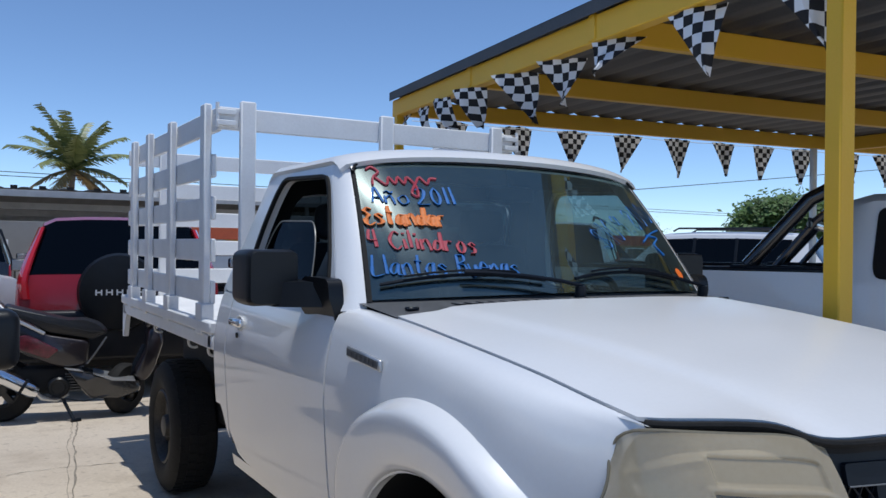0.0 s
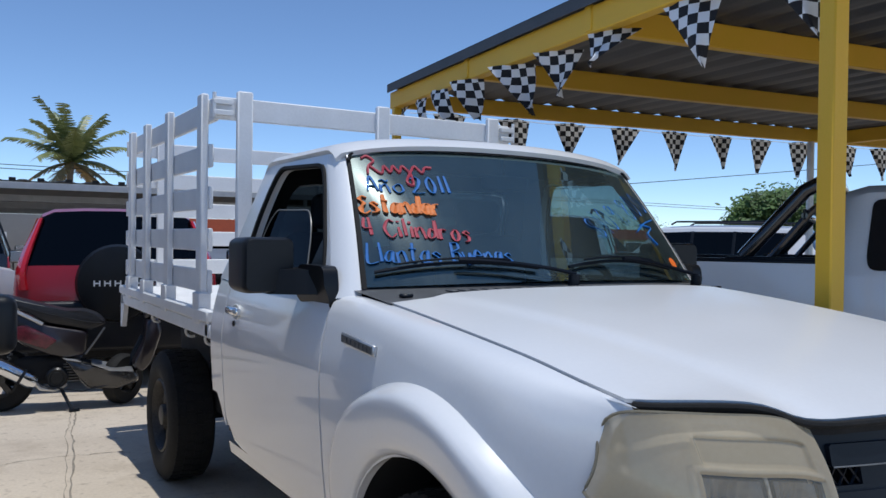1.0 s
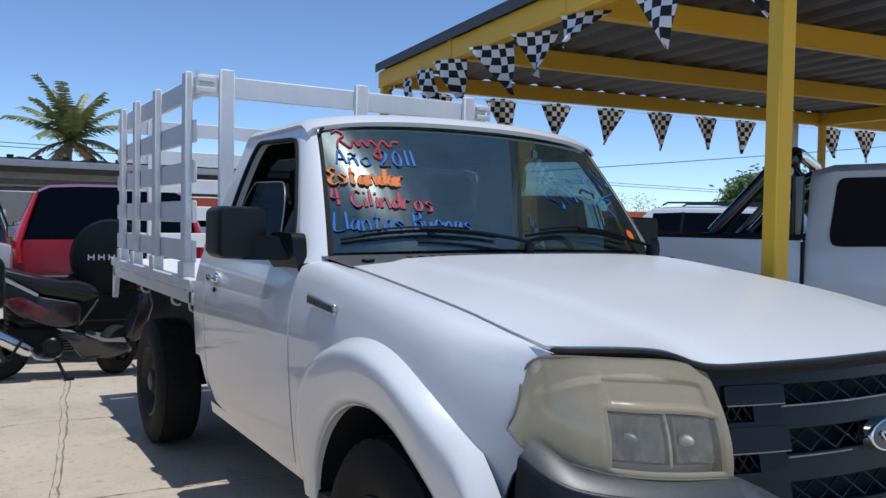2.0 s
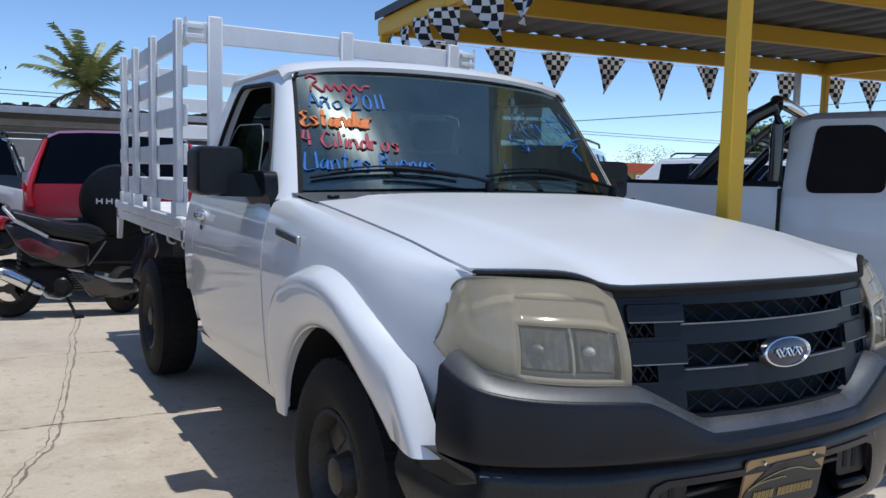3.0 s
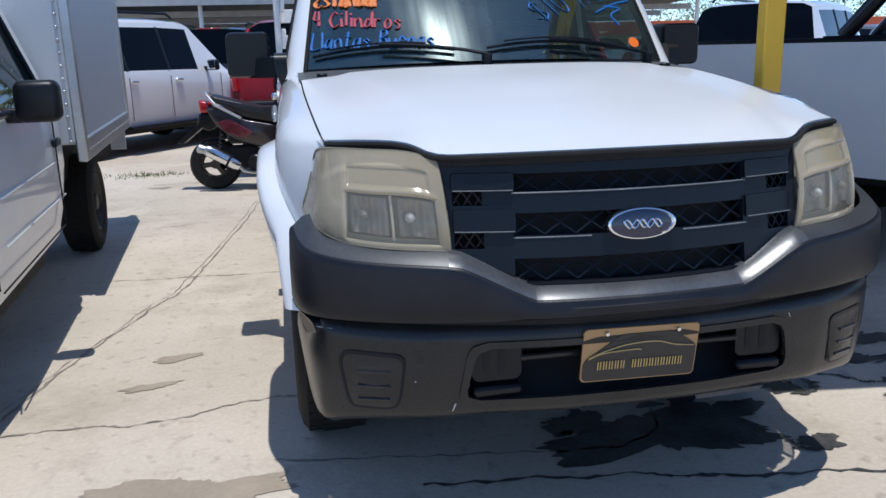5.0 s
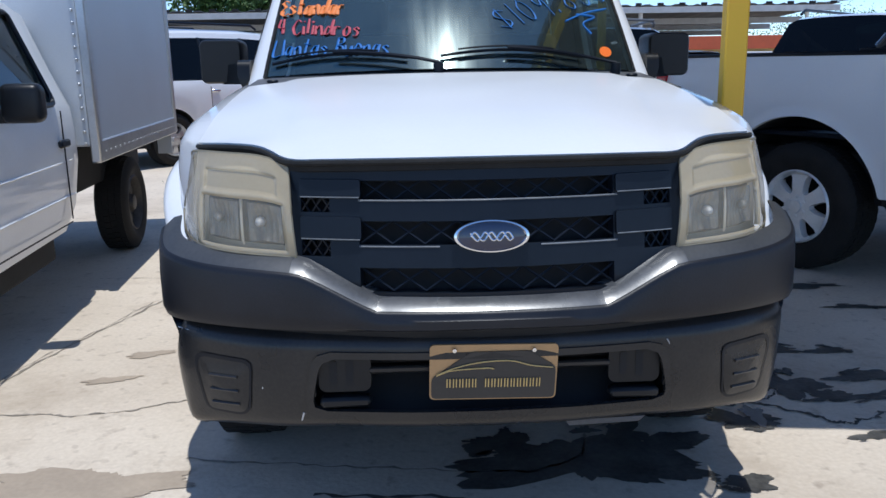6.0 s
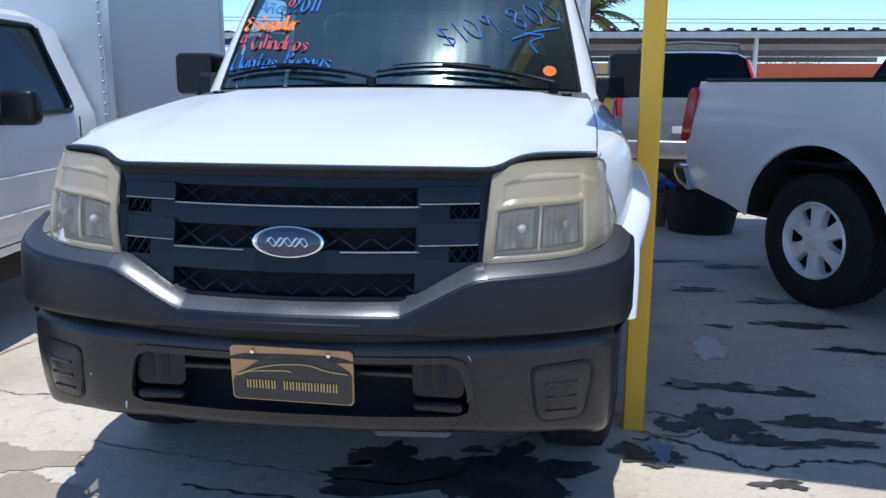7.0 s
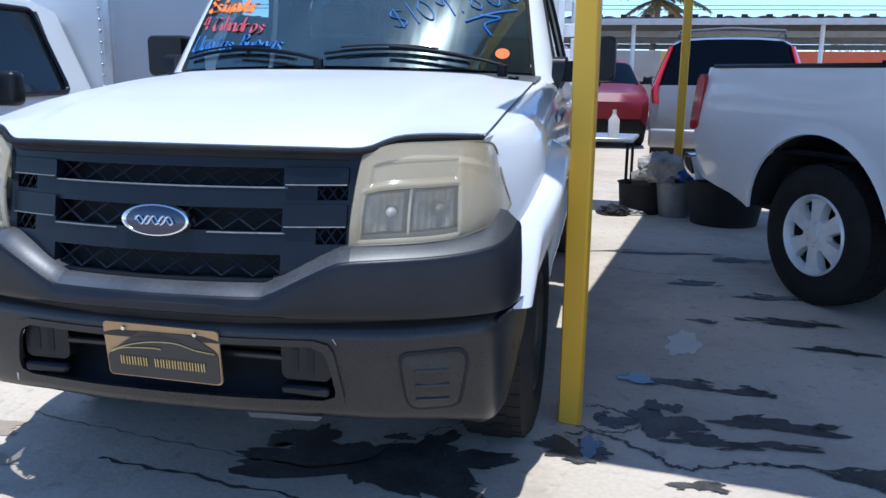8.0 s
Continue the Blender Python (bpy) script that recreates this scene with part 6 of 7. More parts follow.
def suv(name, m, label, paint, rack=True, height=1.72, w=0.9, length=4.55, lamp="side", rails=None):
    """A five-door estate car, seen from behind or the side."""
    root = thing(name, m, label, "car")
    h, L = height, length
    rows = [(0.0, w * 0.80, 0.50, 0.72, 0.76, w * 0.74, 0.78, 0, 0), (0.10, w * 0.94, 0.36, 0.86, 0.90, w * 0.84, 0.92, 0, 0), (1.05, w, 0.36, 0.98, 1.03, w * 0.86, 1.07, 0, 1), (1.72, w, 0.38, 1.02, h - 0.12, w * 0.74, h - 0.06, 0, 0), (1.80, w, 0.38, 1.02, h - 0.09, w * 0.74, h - 0.03, 1, 0), (2.34, w, 0.38, 1.03, h - 0.07, w * 0.75, h, 1, 0), (2.44, w, 0.38, 1.03, h - 0.07, w * 0.75, h, 1, 0), (3.10, w, 0.38, 1.04, h - 0.07, w * 0.75, h, 1, 0), (3.20, w, 0.38, 1.04, h - 0.07, w * 0.75, h, 1, 0), (L - 0.62, w, 0.38, 1.05, h - 0.09, w * 0.74, h - 0.02, 0, 0), (L - 0.42, w * 0.99, 0.38, 1.06, h - 0.12, w * 0.73, h - 0.05, 0, 2), (L - 0.06, w * 0.96, 0.40, 1.06, 1.10, w * 0.90, 1.11, 0, 0), (L - 0.02, w * 0.95, 0.42, 0.95, 0.98, w * 0.88, 0.99, 0, 0), (L, w * 0.92, 0.46, 0.80, 0.83, w * 0.85, 0.84, 0, 0)]
    car_shell(root, rows, [(0.85, 0.40), (L - 0.95, 0.40)], paint)
    four_wheels(root, w, 0.85, L - 0.95, 0.345, 0.21, 6, SILVER)
    for s in (-1, 1):
        if lamp == "tall":
            bm = bmesh.new()

            def strip(k, v, out):
                z = 0.90 + (h - 0.13 - 0.90) * v
                xe = w * ease([(0.90, 0.90), (1.08, 0.91), (h - 0.12, 0.75)], z)
                y = ease([(0.90, L - 0.01), (1.10, L - 0.045), (h - 0.12, L - 0.41)], z)
                return Vector((s * (xe + 0.012 - k * (0.045 + 0.03 * (1 - v))), y + 0.02 + 0.03 * out - 0.05 * max(0, 0.3 - k), z))

            rows = [[bm.verts.new(strip(k, v, o)) for k, o in ((-0.3, -1.2), (0.0, 0.2), (0.25, 0.9), (0.75, 1.0), (1.0, 0.2), (1.0, -1))] for v in lin(0, 1, 10)]
            for a, b in zip(rows, rows[1:]):
                for i in range(5):
                    bm.faces.new((a[i], a[i + 1], b[i + 1], b[i]))
            bm.faces.new(rows[0])
            bm.faces.new(rows[-1])
            bmesh.ops.recalc_face_normals(bm, faces=bm.faces[:])
            part("tail_lamp", bm, TAIL, root, "tall red tail lamp")
        else:
            patch(root, "tail_lamp", soften([(L - 0.03, 0.78), (L - 0.06, 1.06), (L - 0.22, 1.06), (L - 0.16, 0.80)], 0.02), lambda y, z, d: Vector((s * (w * 0.97 + 0.006 - d), y, z)), 0.14, TAIL, "red tail lamp")
        side_mirror(root, s * (w + 0.01), 1.62, 1.12, s, BLACK, 0.18, 0.15)
        for y in (2.18, 3.02):
            part("handle", block(min(s * w, s * (w + 0.035)), max(s * w, s * (w + 0.035)), y, y + 0.14, 0.93, 0.96, 0.01), CHROME, root)
        for y in (2.39, 3.15):
            part("window_pillar", tube(bmesh.new(), [(s * (w * 0.985 + (w * 0.75 - w * 0.985) * k + 0.002), y, 1.035 + (h - 1.10) * k) for k in (0.07, 0.5, 0.9)], 0.028, 6, flat=0.3), BLACK, root)
        for y in (1.35, 2.40, 3.16):
            part("door_seam", tube(bmesh.new(), [(s * w * 1.001, y, z) for z in lin(0.45, 1.0, 5)], 0.005, 5), DARK, root)
        part("side_step", block(min(s * w * 0.9, s * (w + 0.06)), max(s * w * 0.9, s * (w + 0.06)), 1.4, L - 1.5, 0.34, 0.38, 0.015), SATIN, root)
        if rack:
            bar(root, "roof_rail", [(s * w * 0.66, 1.95, h + 0.0), (s * w * 0.66, 2.05, h + 0.055), (s * w * 0.66, L - 0.75, h + 0.055), (s * w * 0.66, L - 0.62, h - 0.0)], 0.018, rails or SATIN, "roof rail")
    part("rear_bumper", block(-w * 0.94, w * 0.94, L - 0.10, L + 0.06, 0.40, 0.62, 0.04), paint if rack and lamp == "tall" else BUMPER, root, "rear bumper")
    part("number_plate", block(-0.16, 0.16, L + 0.0, L + 0.012, 0.70, 0.78, 0.004), FAB_W, root, "white number plate, plain")
    part("rear_wiper", tube(bmesh.new(), [(0.05, L - 0.10, 1.13), (0.30, L - 0.16, 1.20)], 0.010, 6), SATIN, root)
    return root


red = suv("car", pose(-0.55 + 4.45 * math.sin(radians(7)), 7.0 + 4.45 * math.cos(radians(7)), 0, 0, 0, 173), "red compact estate car with a spare wheel on its tailgate", RED, rack=False, lamp="tall", height=1.66, w=0.89, length=4.45)
bm = bmesh.new()
lathe(bm, [(0.0, 0.30), (0.03, 0.335), (0.14, 0.345), (0.19, 0.325), (0.205, 0.27), (0.205, 0.001)], 40, Matrix.Translation((0.03, 4.44, 0.96)) @ Matrix.Rotation(radians(90), 4, "Z"))
bmesh.ops.recalc_face_normals(bm, faces=bm.faces[:])
cover = part("spare_wheel_cover", bm, BLACK, red, "black spare wheel cover")
for k in range(5):
    u = 0.03 + (2 - k) * 0.085
    bm = bmesh.new()
    add_box(bm, u - 0.03, u - 0.018, 4.645, 4.652, 0.935, 0.985)
    add_box(bm, u + 0.014, u + 0.026, 4.645, 4.652, 0.935, 0.985)
    add_box(bm, u - 0.02, u + 0.016, 4.645, 4.652, 0.955, 0.967)
    part("cover_print", bm, FAB_W, cover, "white printed bars")
part("bumper_band", block(-0.90, 0.90, 4.20, 4.56, 0.36, 0.80, 0.04), BUMPER, red, "dark grey bumper band")

suv("car", pose(-3.17, 9.0, 0, 0, 0, 145) @ Matrix.Translation((0.90, -3.80, 0)), "white five-door off-roader with silver handles", WHITE, height=1.78, w=0.93, length=4.75, lamp="side")
dark_suv = suv("car", pose(-1.7, 12.3 + 4.5, 0, 0, 0, 176), "black off-roader with a red high brake lamp", BLACKPAINT, height=1.72)
part("brake_lamp", block(-0.2, 0.2, 4.08, 4.12, 1.655, 1.685, 0.006), TAIL, dark_suv, "red high brake lamp")
ALU_RAIL = shader("grey_rail", (0.16, 0.165, 0.17), 0.4, metal=0.6, var=0.1)
silver = suv("car", pose(2.84, 12.45, 0, 0, 0, 173), "silver compact off-roader with tall red tail lamps and roof rails", SILVERPAINT, height=1.68, w=0.88, length=4.5, lamp="tall", rails=ALU_RAIL)
bar(silver, "roof_hoop", [(-0.60, 3.75, 1.66), (-0.58, 3.85, 1.73), (0.0, 3.92, 1.76), (0.58, 3.85, 1.73), (0.60, 3.75, 1.66)], 0.018, ALU_RAIL, "grey roof rack hoop")
suv_b = suv("car", pose(8.20, 10.92, 0, 0, 0, 133), "white off-roader with a dark rear window and roof rails", WHITE, height=1.78, w=0.93, length=4.6)
part("brake_lamp", block(-0.16, 0.16, 4.10, 4.15, 1.70, 1.73, 0.006), TAIL, suv_b, "red high brake lamp")
suv("car", pose(9.6, 12.2, 0, 0, 0, 205), "white estate car with roof rails", WHITE, height=1.74, w=0.9, length=4.7)
suv("car", pose(0.85, 12.2, 0, 0, 0, 5), "dark red hatchback parked behind the table", DARKRED, rack=False, height=1.5, w=0.84, length=3.9)
suv("car", pose(16.6, 14.1, 0, 0, 0, 150), "dark red car parked beyond the pickup", DARKRED, rack=False, height=1.62, w=0.86, length=4.2)

# ---- scooter ----
MAROON = shader("maroon_graphic", (0.09, 0.008, 0.016), 0.3, coat=0.5, var=0.5, scale=30, second=(0.20, 0.02, 0.04))
SPRING = shader("worn_grey_metal", (0.16, 0.16, 0.16), 0.4, metal=0.6, var=0.3, scale=40)
PLUM = shader("dark_scooter_plastic", (0.02, 0.015, 0.018), 0.3, coat=0.5, var=0.2)
scooter = thing("scooter", pose(-1.54, 6.40, 0, 0, 0, -8), "black and dark red motor scooter on its stand", "scooter")


def disc_wheel(x, y, r, w, yaw, parent):
    m = Matrix.Translation((x, y, r)) @ Matrix.Rotation(radians(yaw), 4, "Z") @ Matrix.Rotation(radians(90), 4, "Z")
    bm = bmesh.new()
    lathe(bm, [(-w / 2, r * 0.55), (-w / 2, r * 0.9), (-w / 4, r), (w / 4, r), (w / 2, r * 0.9), (w / 2, r * 0.55)], 32, m)
    ob = part("wheel", bm, RUBBER, parent, "small black scooter wheel")
    bm = bmesh.new()
    lathe(bm, [(-w / 3, r * 0.6), (-w / 3, r * 0.5), (-w / 5, r * 0.45)], 24, m)
    lathe(bm, [(-w / 2.5, r * 0.18), (-w / 2.5, 0.001)], 16, m)
    for k in range(3):
        add_box(bm, -w / 3, w / 4, -0.022, 0.022, 0, r * 0.58, 0.004, m @ Matrix.Rotation(2.094 * k + 0.4, 4, "X"))
    part("rim", bm, STEEL, ob)
    return ob


disc_wheel(0.01, 0, 0.245, 0.13, 0, scooter)
disc_wheel(0.90, 0.02, 0.205, 0.11, 48, scooter)


def moulded(name, outline, half, mat, label="", y=0.0, soft=0.035, inset=0.035):
    """A cushioned panel: an outline in (x, z) swept across the scooter with rounded flanks."""
    pts = soften(outline, soft, 5)
    cx, cz = sum(p[0] for p in pts) / len(pts), sum(p[1] for p in pts) / len(pts)
    hx, hz = max(abs(p[0] - cx) for p in pts), max(abs(p[1] - cz) for p in pts)
    bm = bmesh.new()
    rings = []
    for d, i in ((-1, 1.0), (-0.93, 0.55), (-0.75, 0.2), (-0.4, 0.0), (0.4, 0.0), (0.75, 0.2), (0.93, 0.55), (1, 1.0)):
        kx, kz = max(0.3, 1 - i * inset / hx), max(0.3, 1 - i * inset / hz)
        rings.append([bm.verts.new((cx + (x - cx) * kx, y + d * half, cz + (z - cz) * kz)) for x, z in pts])
    for a, b in zip(rings, rings[1:]):
        for i in range(len(pts)):
            j = (i + 1) % len(pts)
            bm.faces.new((a[i], a[j], b[j], b[i]))
    bm.faces.new(rings[0])
    bm.faces.new(rings[-1])
    bmesh.ops.recalc_face_normals(bm, faces=bm.faces[:])
    return part(name, bm, mat, scooter, label, angle=60)


SEATVINYL = shader("black_seat_vinyl", (0.016, 0.016, 0.018), 0.42, var=0.25, scale=20, bump=0.25, fine=160, spec=0.5)
GREYPLASTIC = shader("glossy_dark_grey_plastic", (0.030, 0.029, 0.028), 0.25, coat=0.8, var=0.2)
saddle = moulded("seat", [(0.03, 0.915), (0.12, 0.888), (0.34, 0.825), (0.48, 0.785), (0.62, 0.785), (0.72, 0.745), (0.78, 0.675), (0.64, 0.615), (0.34, 0.68), (0.16, 0.80), (0.03, 0.86)], 0.135, SEATVINYL, "black padded scooter seat")
part("seat_seam", tube(bmesh.new(), [(x, -0.132, z) for x, z in ((0.06, 0.86), (0.34, 0.765), (0.60, 0.70), (0.74, 0.68))], 0.005, 6), BLACK, saddle)
moulded("rear_fairing", [(-0.03, 0.80), (0.10, 0.80), (0.34, 0.68), (0.64, 0.62), (0.62, 0.42), (0.48, 0.40), (0.34, 0.44), (0.16, 0.53), (0.05, 0.64)], 0.15, PLUM, "black scooter rear fairing")
moulded("fairing_stripe", [(0.085, 0.655), (0.20, 0.685), (0.42, 0.555), (0.335, 0.49), (0.14, 0.57)], 0.012, MAROON, "dark maroon stripe", y=-0.150, soft=0.02, inset=0.01)
moulded("engine_cover", [(0.455, 0.42), (0.56, 0.395), (0.68, 0.35), (0.80, 0.31), (1.0, 0.30), (1.03, 0.20), (0.86, 0.135), (0.64, 0.155), (0.54, 0.28)], 0.16, GREYPLASTIC, "glossy dark grey footboard cover")
moulded("footboard_trim", [(0.45, 0.42), (0.56, 0.40), (0.60, 0.375), (0.48, 0.40)], 0.165, ALU, "worn light edge of the footboard", soft=0.01, inset=0.004)
moulded("footboard_trim", [(0.66, 0.362), (0.80, 0.322), (0.97, 0.305), (0.98, 0.285), (0.80, 0.298)], 0.165, ALU, "worn light edge of the footboard", soft=0.008, inset=0.003)
moulded("leg_shield", [(1.0, 0.28), (0.96, 0.34), (1.05, 0.52), (1.07, 0.69), (1.16, 0.74), (1.20, 0.60), (1.12, 0.36), (1.06, 0.28)], 0.17, PLUM, "black leg shield")
moulded("headset", [(1.05, 0.70), (1.08, 0.98), (1.20, 1.0), (1.22, 0.78), (1.16, 0.70)], 0.12, PLUM, "black headset")
moulded("tail_lamp", [(-0.095, 0.865), (0.03, 0.835), (0.0, 0.735), (-0.085, 0.735)], 0.09, TAIL, "red tail lamp", soft=0.02, inset=0.02)
moulded("rear_mudguard", [(-0.10, 0.74), (0.05, 0.74), (0.08, 0.62), (-0.02, 0.56), (-0.14, 0.62)], 0.07, BLACK, "black rear mudguard")
moulded("plate_holder", [(-0.07, 0.665), (-0.03, 0.64), (-0.27, 0.45), (-0.33, 0.455), (-0.29, 0.50)], 0.08, BLACK, "black plate holder", soft=0.01, inset=0.005)
bm = bmesh.new()
add_box(bm, 0.10, 0.50, -0.09, 0.08, 0.20, 0.42, 0.05)
add_box(bm, 0.00, 0.24, 0.04, 0.10, 0.18, 0.32, 0.03)
part("engine", bm, DARK, scooter, "dark engine block")
bm = bmesh.new()
for k in range(7):
    add_box(bm, 0.46, 0.58, -0.09, 0.07, 0.22 + 0.022 * k, 0.232 + 0.022 * k, 0.003)
tagged(part("cylinder_fins", bm, SPRING, scooter, "dull metal cooling fins"), kind="stuff")
bm = bmesh.new()
lathe(bm, [(-0.03, 0.001), (-0.03, 0.045), (-0.02, 0.05), (-0.022, 0.066), (-0.008, 0.08), (0.03, 0.082)], 28, Matrix.Translation((0.418, -0.14, 0.262)) @ Matrix.Rotation(radians(90), 4, "Z"))
part("fan_cover", bm, BLACK, scooter, "round black fan cover")
muf = bar(scooter, "exhaust", [(-0.02, -0.17, 0.392), (0.02, -0.17, 0.377), (0.23, -0.17, 0.255), (0.27, -0.165, 0.235)], [0.056, 0.060, 0.060, 0.046], CHROME, "polished exhaust silencer", 18)
part("exhaust_tip", tube(bmesh.new(), [(-0.115, -0.17, 0.42), (-0.10, -0.17, 0.415), (-0.05, -0.17, 0.40), (-0.02, -0.17, 0.392)], [0.030, 0.046, 0.040, 0.050], 16), ALU, muf, "dull silencer end cap")
part("exhaust_print", tube(bmesh.new(), [(0.06, -0.231, 0.362), (0.17, -0.231, 0.298)], 0.012, 6, flat=0.5), SATIN, muf, "dark printed bar")
part("exhaust_band", tube(bmesh.new(), [(0.165, -0.17, 0.293), (0.185, -0.17, 0.281)], 0.0625, 18), SATIN, muf)
part("exhaust_pipe", tube(bmesh.new(), [(0.26, -0.165, 0.238), (0.30, -0.15, 0.185), (0.40, -0.13, 0.165), (0.48, -0.08, 0.20)], 0.018, 8), ALU, muf)
for sd in (-1, 1):
    bar(scooter, "grab_rail", [(-0.02, sd * 0.04, 0.925), (0.0, sd * 0.10, 0.905), (0.08, sd * 0.150, 0.815), (0.21, sd * 0.158, 0.745), (0.315, sd * 0.15, 0.685)], 0.014, SILVER, "silver grab rail")
bm = bmesh.new()
tube(bm, [(0.44, -0.10, 0.18), (0.53, -0.20, 0.012)], 0.013, 8)
tube(bm, [(0.51, -0.22, 0.012), (0.58, -0.19, 0.012)], 0.014, 8)
part("stand", bm, SATIN, scooter, "side stand")
bar(scooter, "fork", [(0.90, 0.02, 0.205), (1.06, 0.02, 0.55)], 0.03, SATIN, "black front fork")
part("handlebar", tube(bmesh.new(), [(1.10, -0.32, 1.0), (1.14, 0, 0.98), (1.10, 0.32, 1.0)], 0.013, 8), SATIN, scooter, "black handlebar")
bm = bmesh.new()
tube(bm, [(0.06 + 0.014 * math.sin(t * 44) + 0.05 * t, -0.11 + 0.014 * math.cos(t * 44), 0.30 + 0.26 * t) for t in lin(0, 1, 80)], 0.006, 5)
part("shock_absorber", bm, SPRING, scooter, "grey coil spring")
bar(scooter, "brake_cable", [(0.16, -0.12, 0.30), (0.34, -0.16, 0.20), (0.60, -0.17, 0.15), (0.85, -0.15, 0.20)], 0.006, SATIN, "", 6)
bar(scooter, "guard_bar", [(0.76, -0.13, 0.645), (0.69, -0.16, 0.54), (0.62, -0.16, 0.44)], 0.008, SPRING, "thin grey strut below the seat", 6)


# ---- canopy of yellow steel and zinc sheet ----
CAN = pose(1.65, 5.90, 0, 0, 0, -8.1)  # origin at the back corner; x along the back beam, -y towards the front
canopy = thing("canopy", CAN, "yellow steel canopy with a corrugated zinc roof", "canopy")
CZ = lambda y: 2.60 + 0.017 * y  # underside of the beams; y runs 0 to -4.9
LONG = 8.6
for y in (0.0, -1.65, -3.26, -4.88):
    z = CZ(y)
    part("purlin", block(-0.05 if y else 0.0, LONG, y - 0.035, y + 0.035, z + 0.0, z + 0.146, 0.006), YELLOW, canopy, "yellow steel purlin")
for x in (0.0, 5.6):
    bm = bmesh.new()
    add_box(bm, x - 0.04, x + 0.04, -5.45, 0.04, 0, 0.15, 0.006)
    for v in bm.verts:
        v.co.z += CZ(v.co.y) - 0.01
    part("rafter", bm, YELLOW, canopy, "yellow steel edge beam")
bm = bmesh.new()
wave = []
for i in range(int((LONG + 0.25) / 0.045)):
    x = -0.07 + i * 0.045
    wave.append((x, 0.022 if i % 6 in (1, 2) else 0.0))
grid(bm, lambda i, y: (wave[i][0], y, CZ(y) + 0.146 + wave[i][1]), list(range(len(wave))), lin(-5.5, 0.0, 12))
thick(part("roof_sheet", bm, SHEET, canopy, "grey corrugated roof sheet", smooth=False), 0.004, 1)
bm = bmesh.new()
add_box(bm, -0.085, -0.078, -5.5, 0.0, 0.13, 0.205, 0.0)
add_box(bm, -0.085, -0.02, -5.5, 0.0, 0.197, 0.205, 0.0)
for v in bm.verts:
    v.co.z += CZ(v.co.y)
part("roof_flashing", bm, SHEET, canopy, "grey edge flashing")
bm = bmesh.new()
for i in range(48):
    add_box(bm, 0.1 + i * 0.175, 0.13 + i * 0.175, 0.06, 0.10, CZ(0) + 0.135, CZ(0) + 0.15)
tagged(part("roof_screw", bm, ALU, canopy), kind="stuff")
for x, y, w in ((0.0, -0.04, 0.036), (0.0, -4.86, 0.038), (5.6, -0.04, 0.036), (5.6, -4.86, 0.038)):
    bm = bmesh.new()
    add_box(bm, x - w, x + w, y - w, y + w, 0, CZ(y) - 0.005, 0.006)
    part("post", bm, YELLOW, canopy, "yellow square steel post")
bar(canopy, "downpipe", [(5.2, 0.0, 0), (5.2, 0.0, 2.6)], 0.04, ALU, "grey steel pipe")


def flag_cloth():
    m = shader("chequered_cloth", (0.75, 0.75, 0.76), 0.9, var=0.05)
    n, l = m.node_tree.nodes, m.node_tree.links
    chk, tex, mp = n.new("ShaderNodeTexChecker"), n.new("ShaderNodeTexCoord"), n.new("ShaderNodeMapping")
    chk.inputs["Scale"].default_value = 1.0
    mp.inputs["Scale"].default_value = (19.0, 0.0, 19.0)
    mp.inputs["Location"].default_value = (0.25, 0.5, 0.37)
    chk.inputs["Color1"].default_value, chk.inputs["Color2"].default_value = (0.72, 0.73, 0.75, 1), (0.012, 0.012, 0.015, 1)
    l.new(tex.outputs["Object"], mp.inputs["Vector"])
    l.new(mp.outputs[0], chk.inputs["Vector"])
    l.new(chk.outputs["Color"], n["Principled BSDF"].inputs["Base Color"])
    return m


FLAG = flag_cloth()


def pennant(m, w, h, lean, curl, seed):
    rnd = random.Random(seed)
    bm = bmesh.new()

    def at(u, v):
        k = 1 - v
        x = (u - 0.5) * w * k + lean * v * h
        return (x, curl * math.sin(v * 2.2 + u * 2.0 + seed) * 0.06 + 0.015 * math.sin(u * 7 + seed), -v * h + 0.02 * math.sin(u * 3.14) * rnd.random())

    grid(bm, at, lin(0, 1, 8), lin(0, 0.985, 9))
    ob = part("pennant", bm, FLAG)
    ob.matrix_world = m
    thick(ob, 0.0015, 0)
    return tagged(ob, "black and white chequered pennant on a string", "pennant", "string of pennants")


for i, x in enumerate((0.62, 1.33, 1.99, 2.67, 3.31, 3.97, 4.59, 5.21, 5.95, 6.55, 7.2)):
    pennant(CAN @ pose(x, 0.15, CZ(0) - 0.0, 0, 0, 0), 0.36, 0.40 + 0.03 * math.sin(i * 2.1), 0.22 * math.sin(i * 1.7), 0.3, i)
for i, (y, turn, lean, h, w) in enumerate(((-0.15, 75, 0.5, 0.18, 0.26), (-0.65, 68, 0.5, 0.24, 0.28), (-1.13, 70, 0.4, 0.26, 0.28), (-1.66, 62, 0.15, 0.29, 0.28), (-2.31, 66, 0.4, 0.34, 0.30), (-2.86, 58, 0.1, 0.30, 0.30), (-3.45, 45, -0.6, 0.20, 0.30), (-4.07, 52, 0.2, 0.33, 0.30), (-4.67, 50, 0.3, 0.32, 0.30))):
    pennant(CAN @ pose(-0.01, y, CZ(y) - 0.02, 0, 0, -turn), w, h, lean, 1.2, i + 20)
cord = part("cord", tube(bmesh.new(), [CAN @ Vector((x, 0.15, CZ(0) - 0.004 - 0.008 * math.sin(x * 6.5) ** 2)) for x in lin(0.2, 7.8, 90)], 0.003, 4), FAB_W)
tagged(cord, "white cord that carries chequered pennants", "cord")

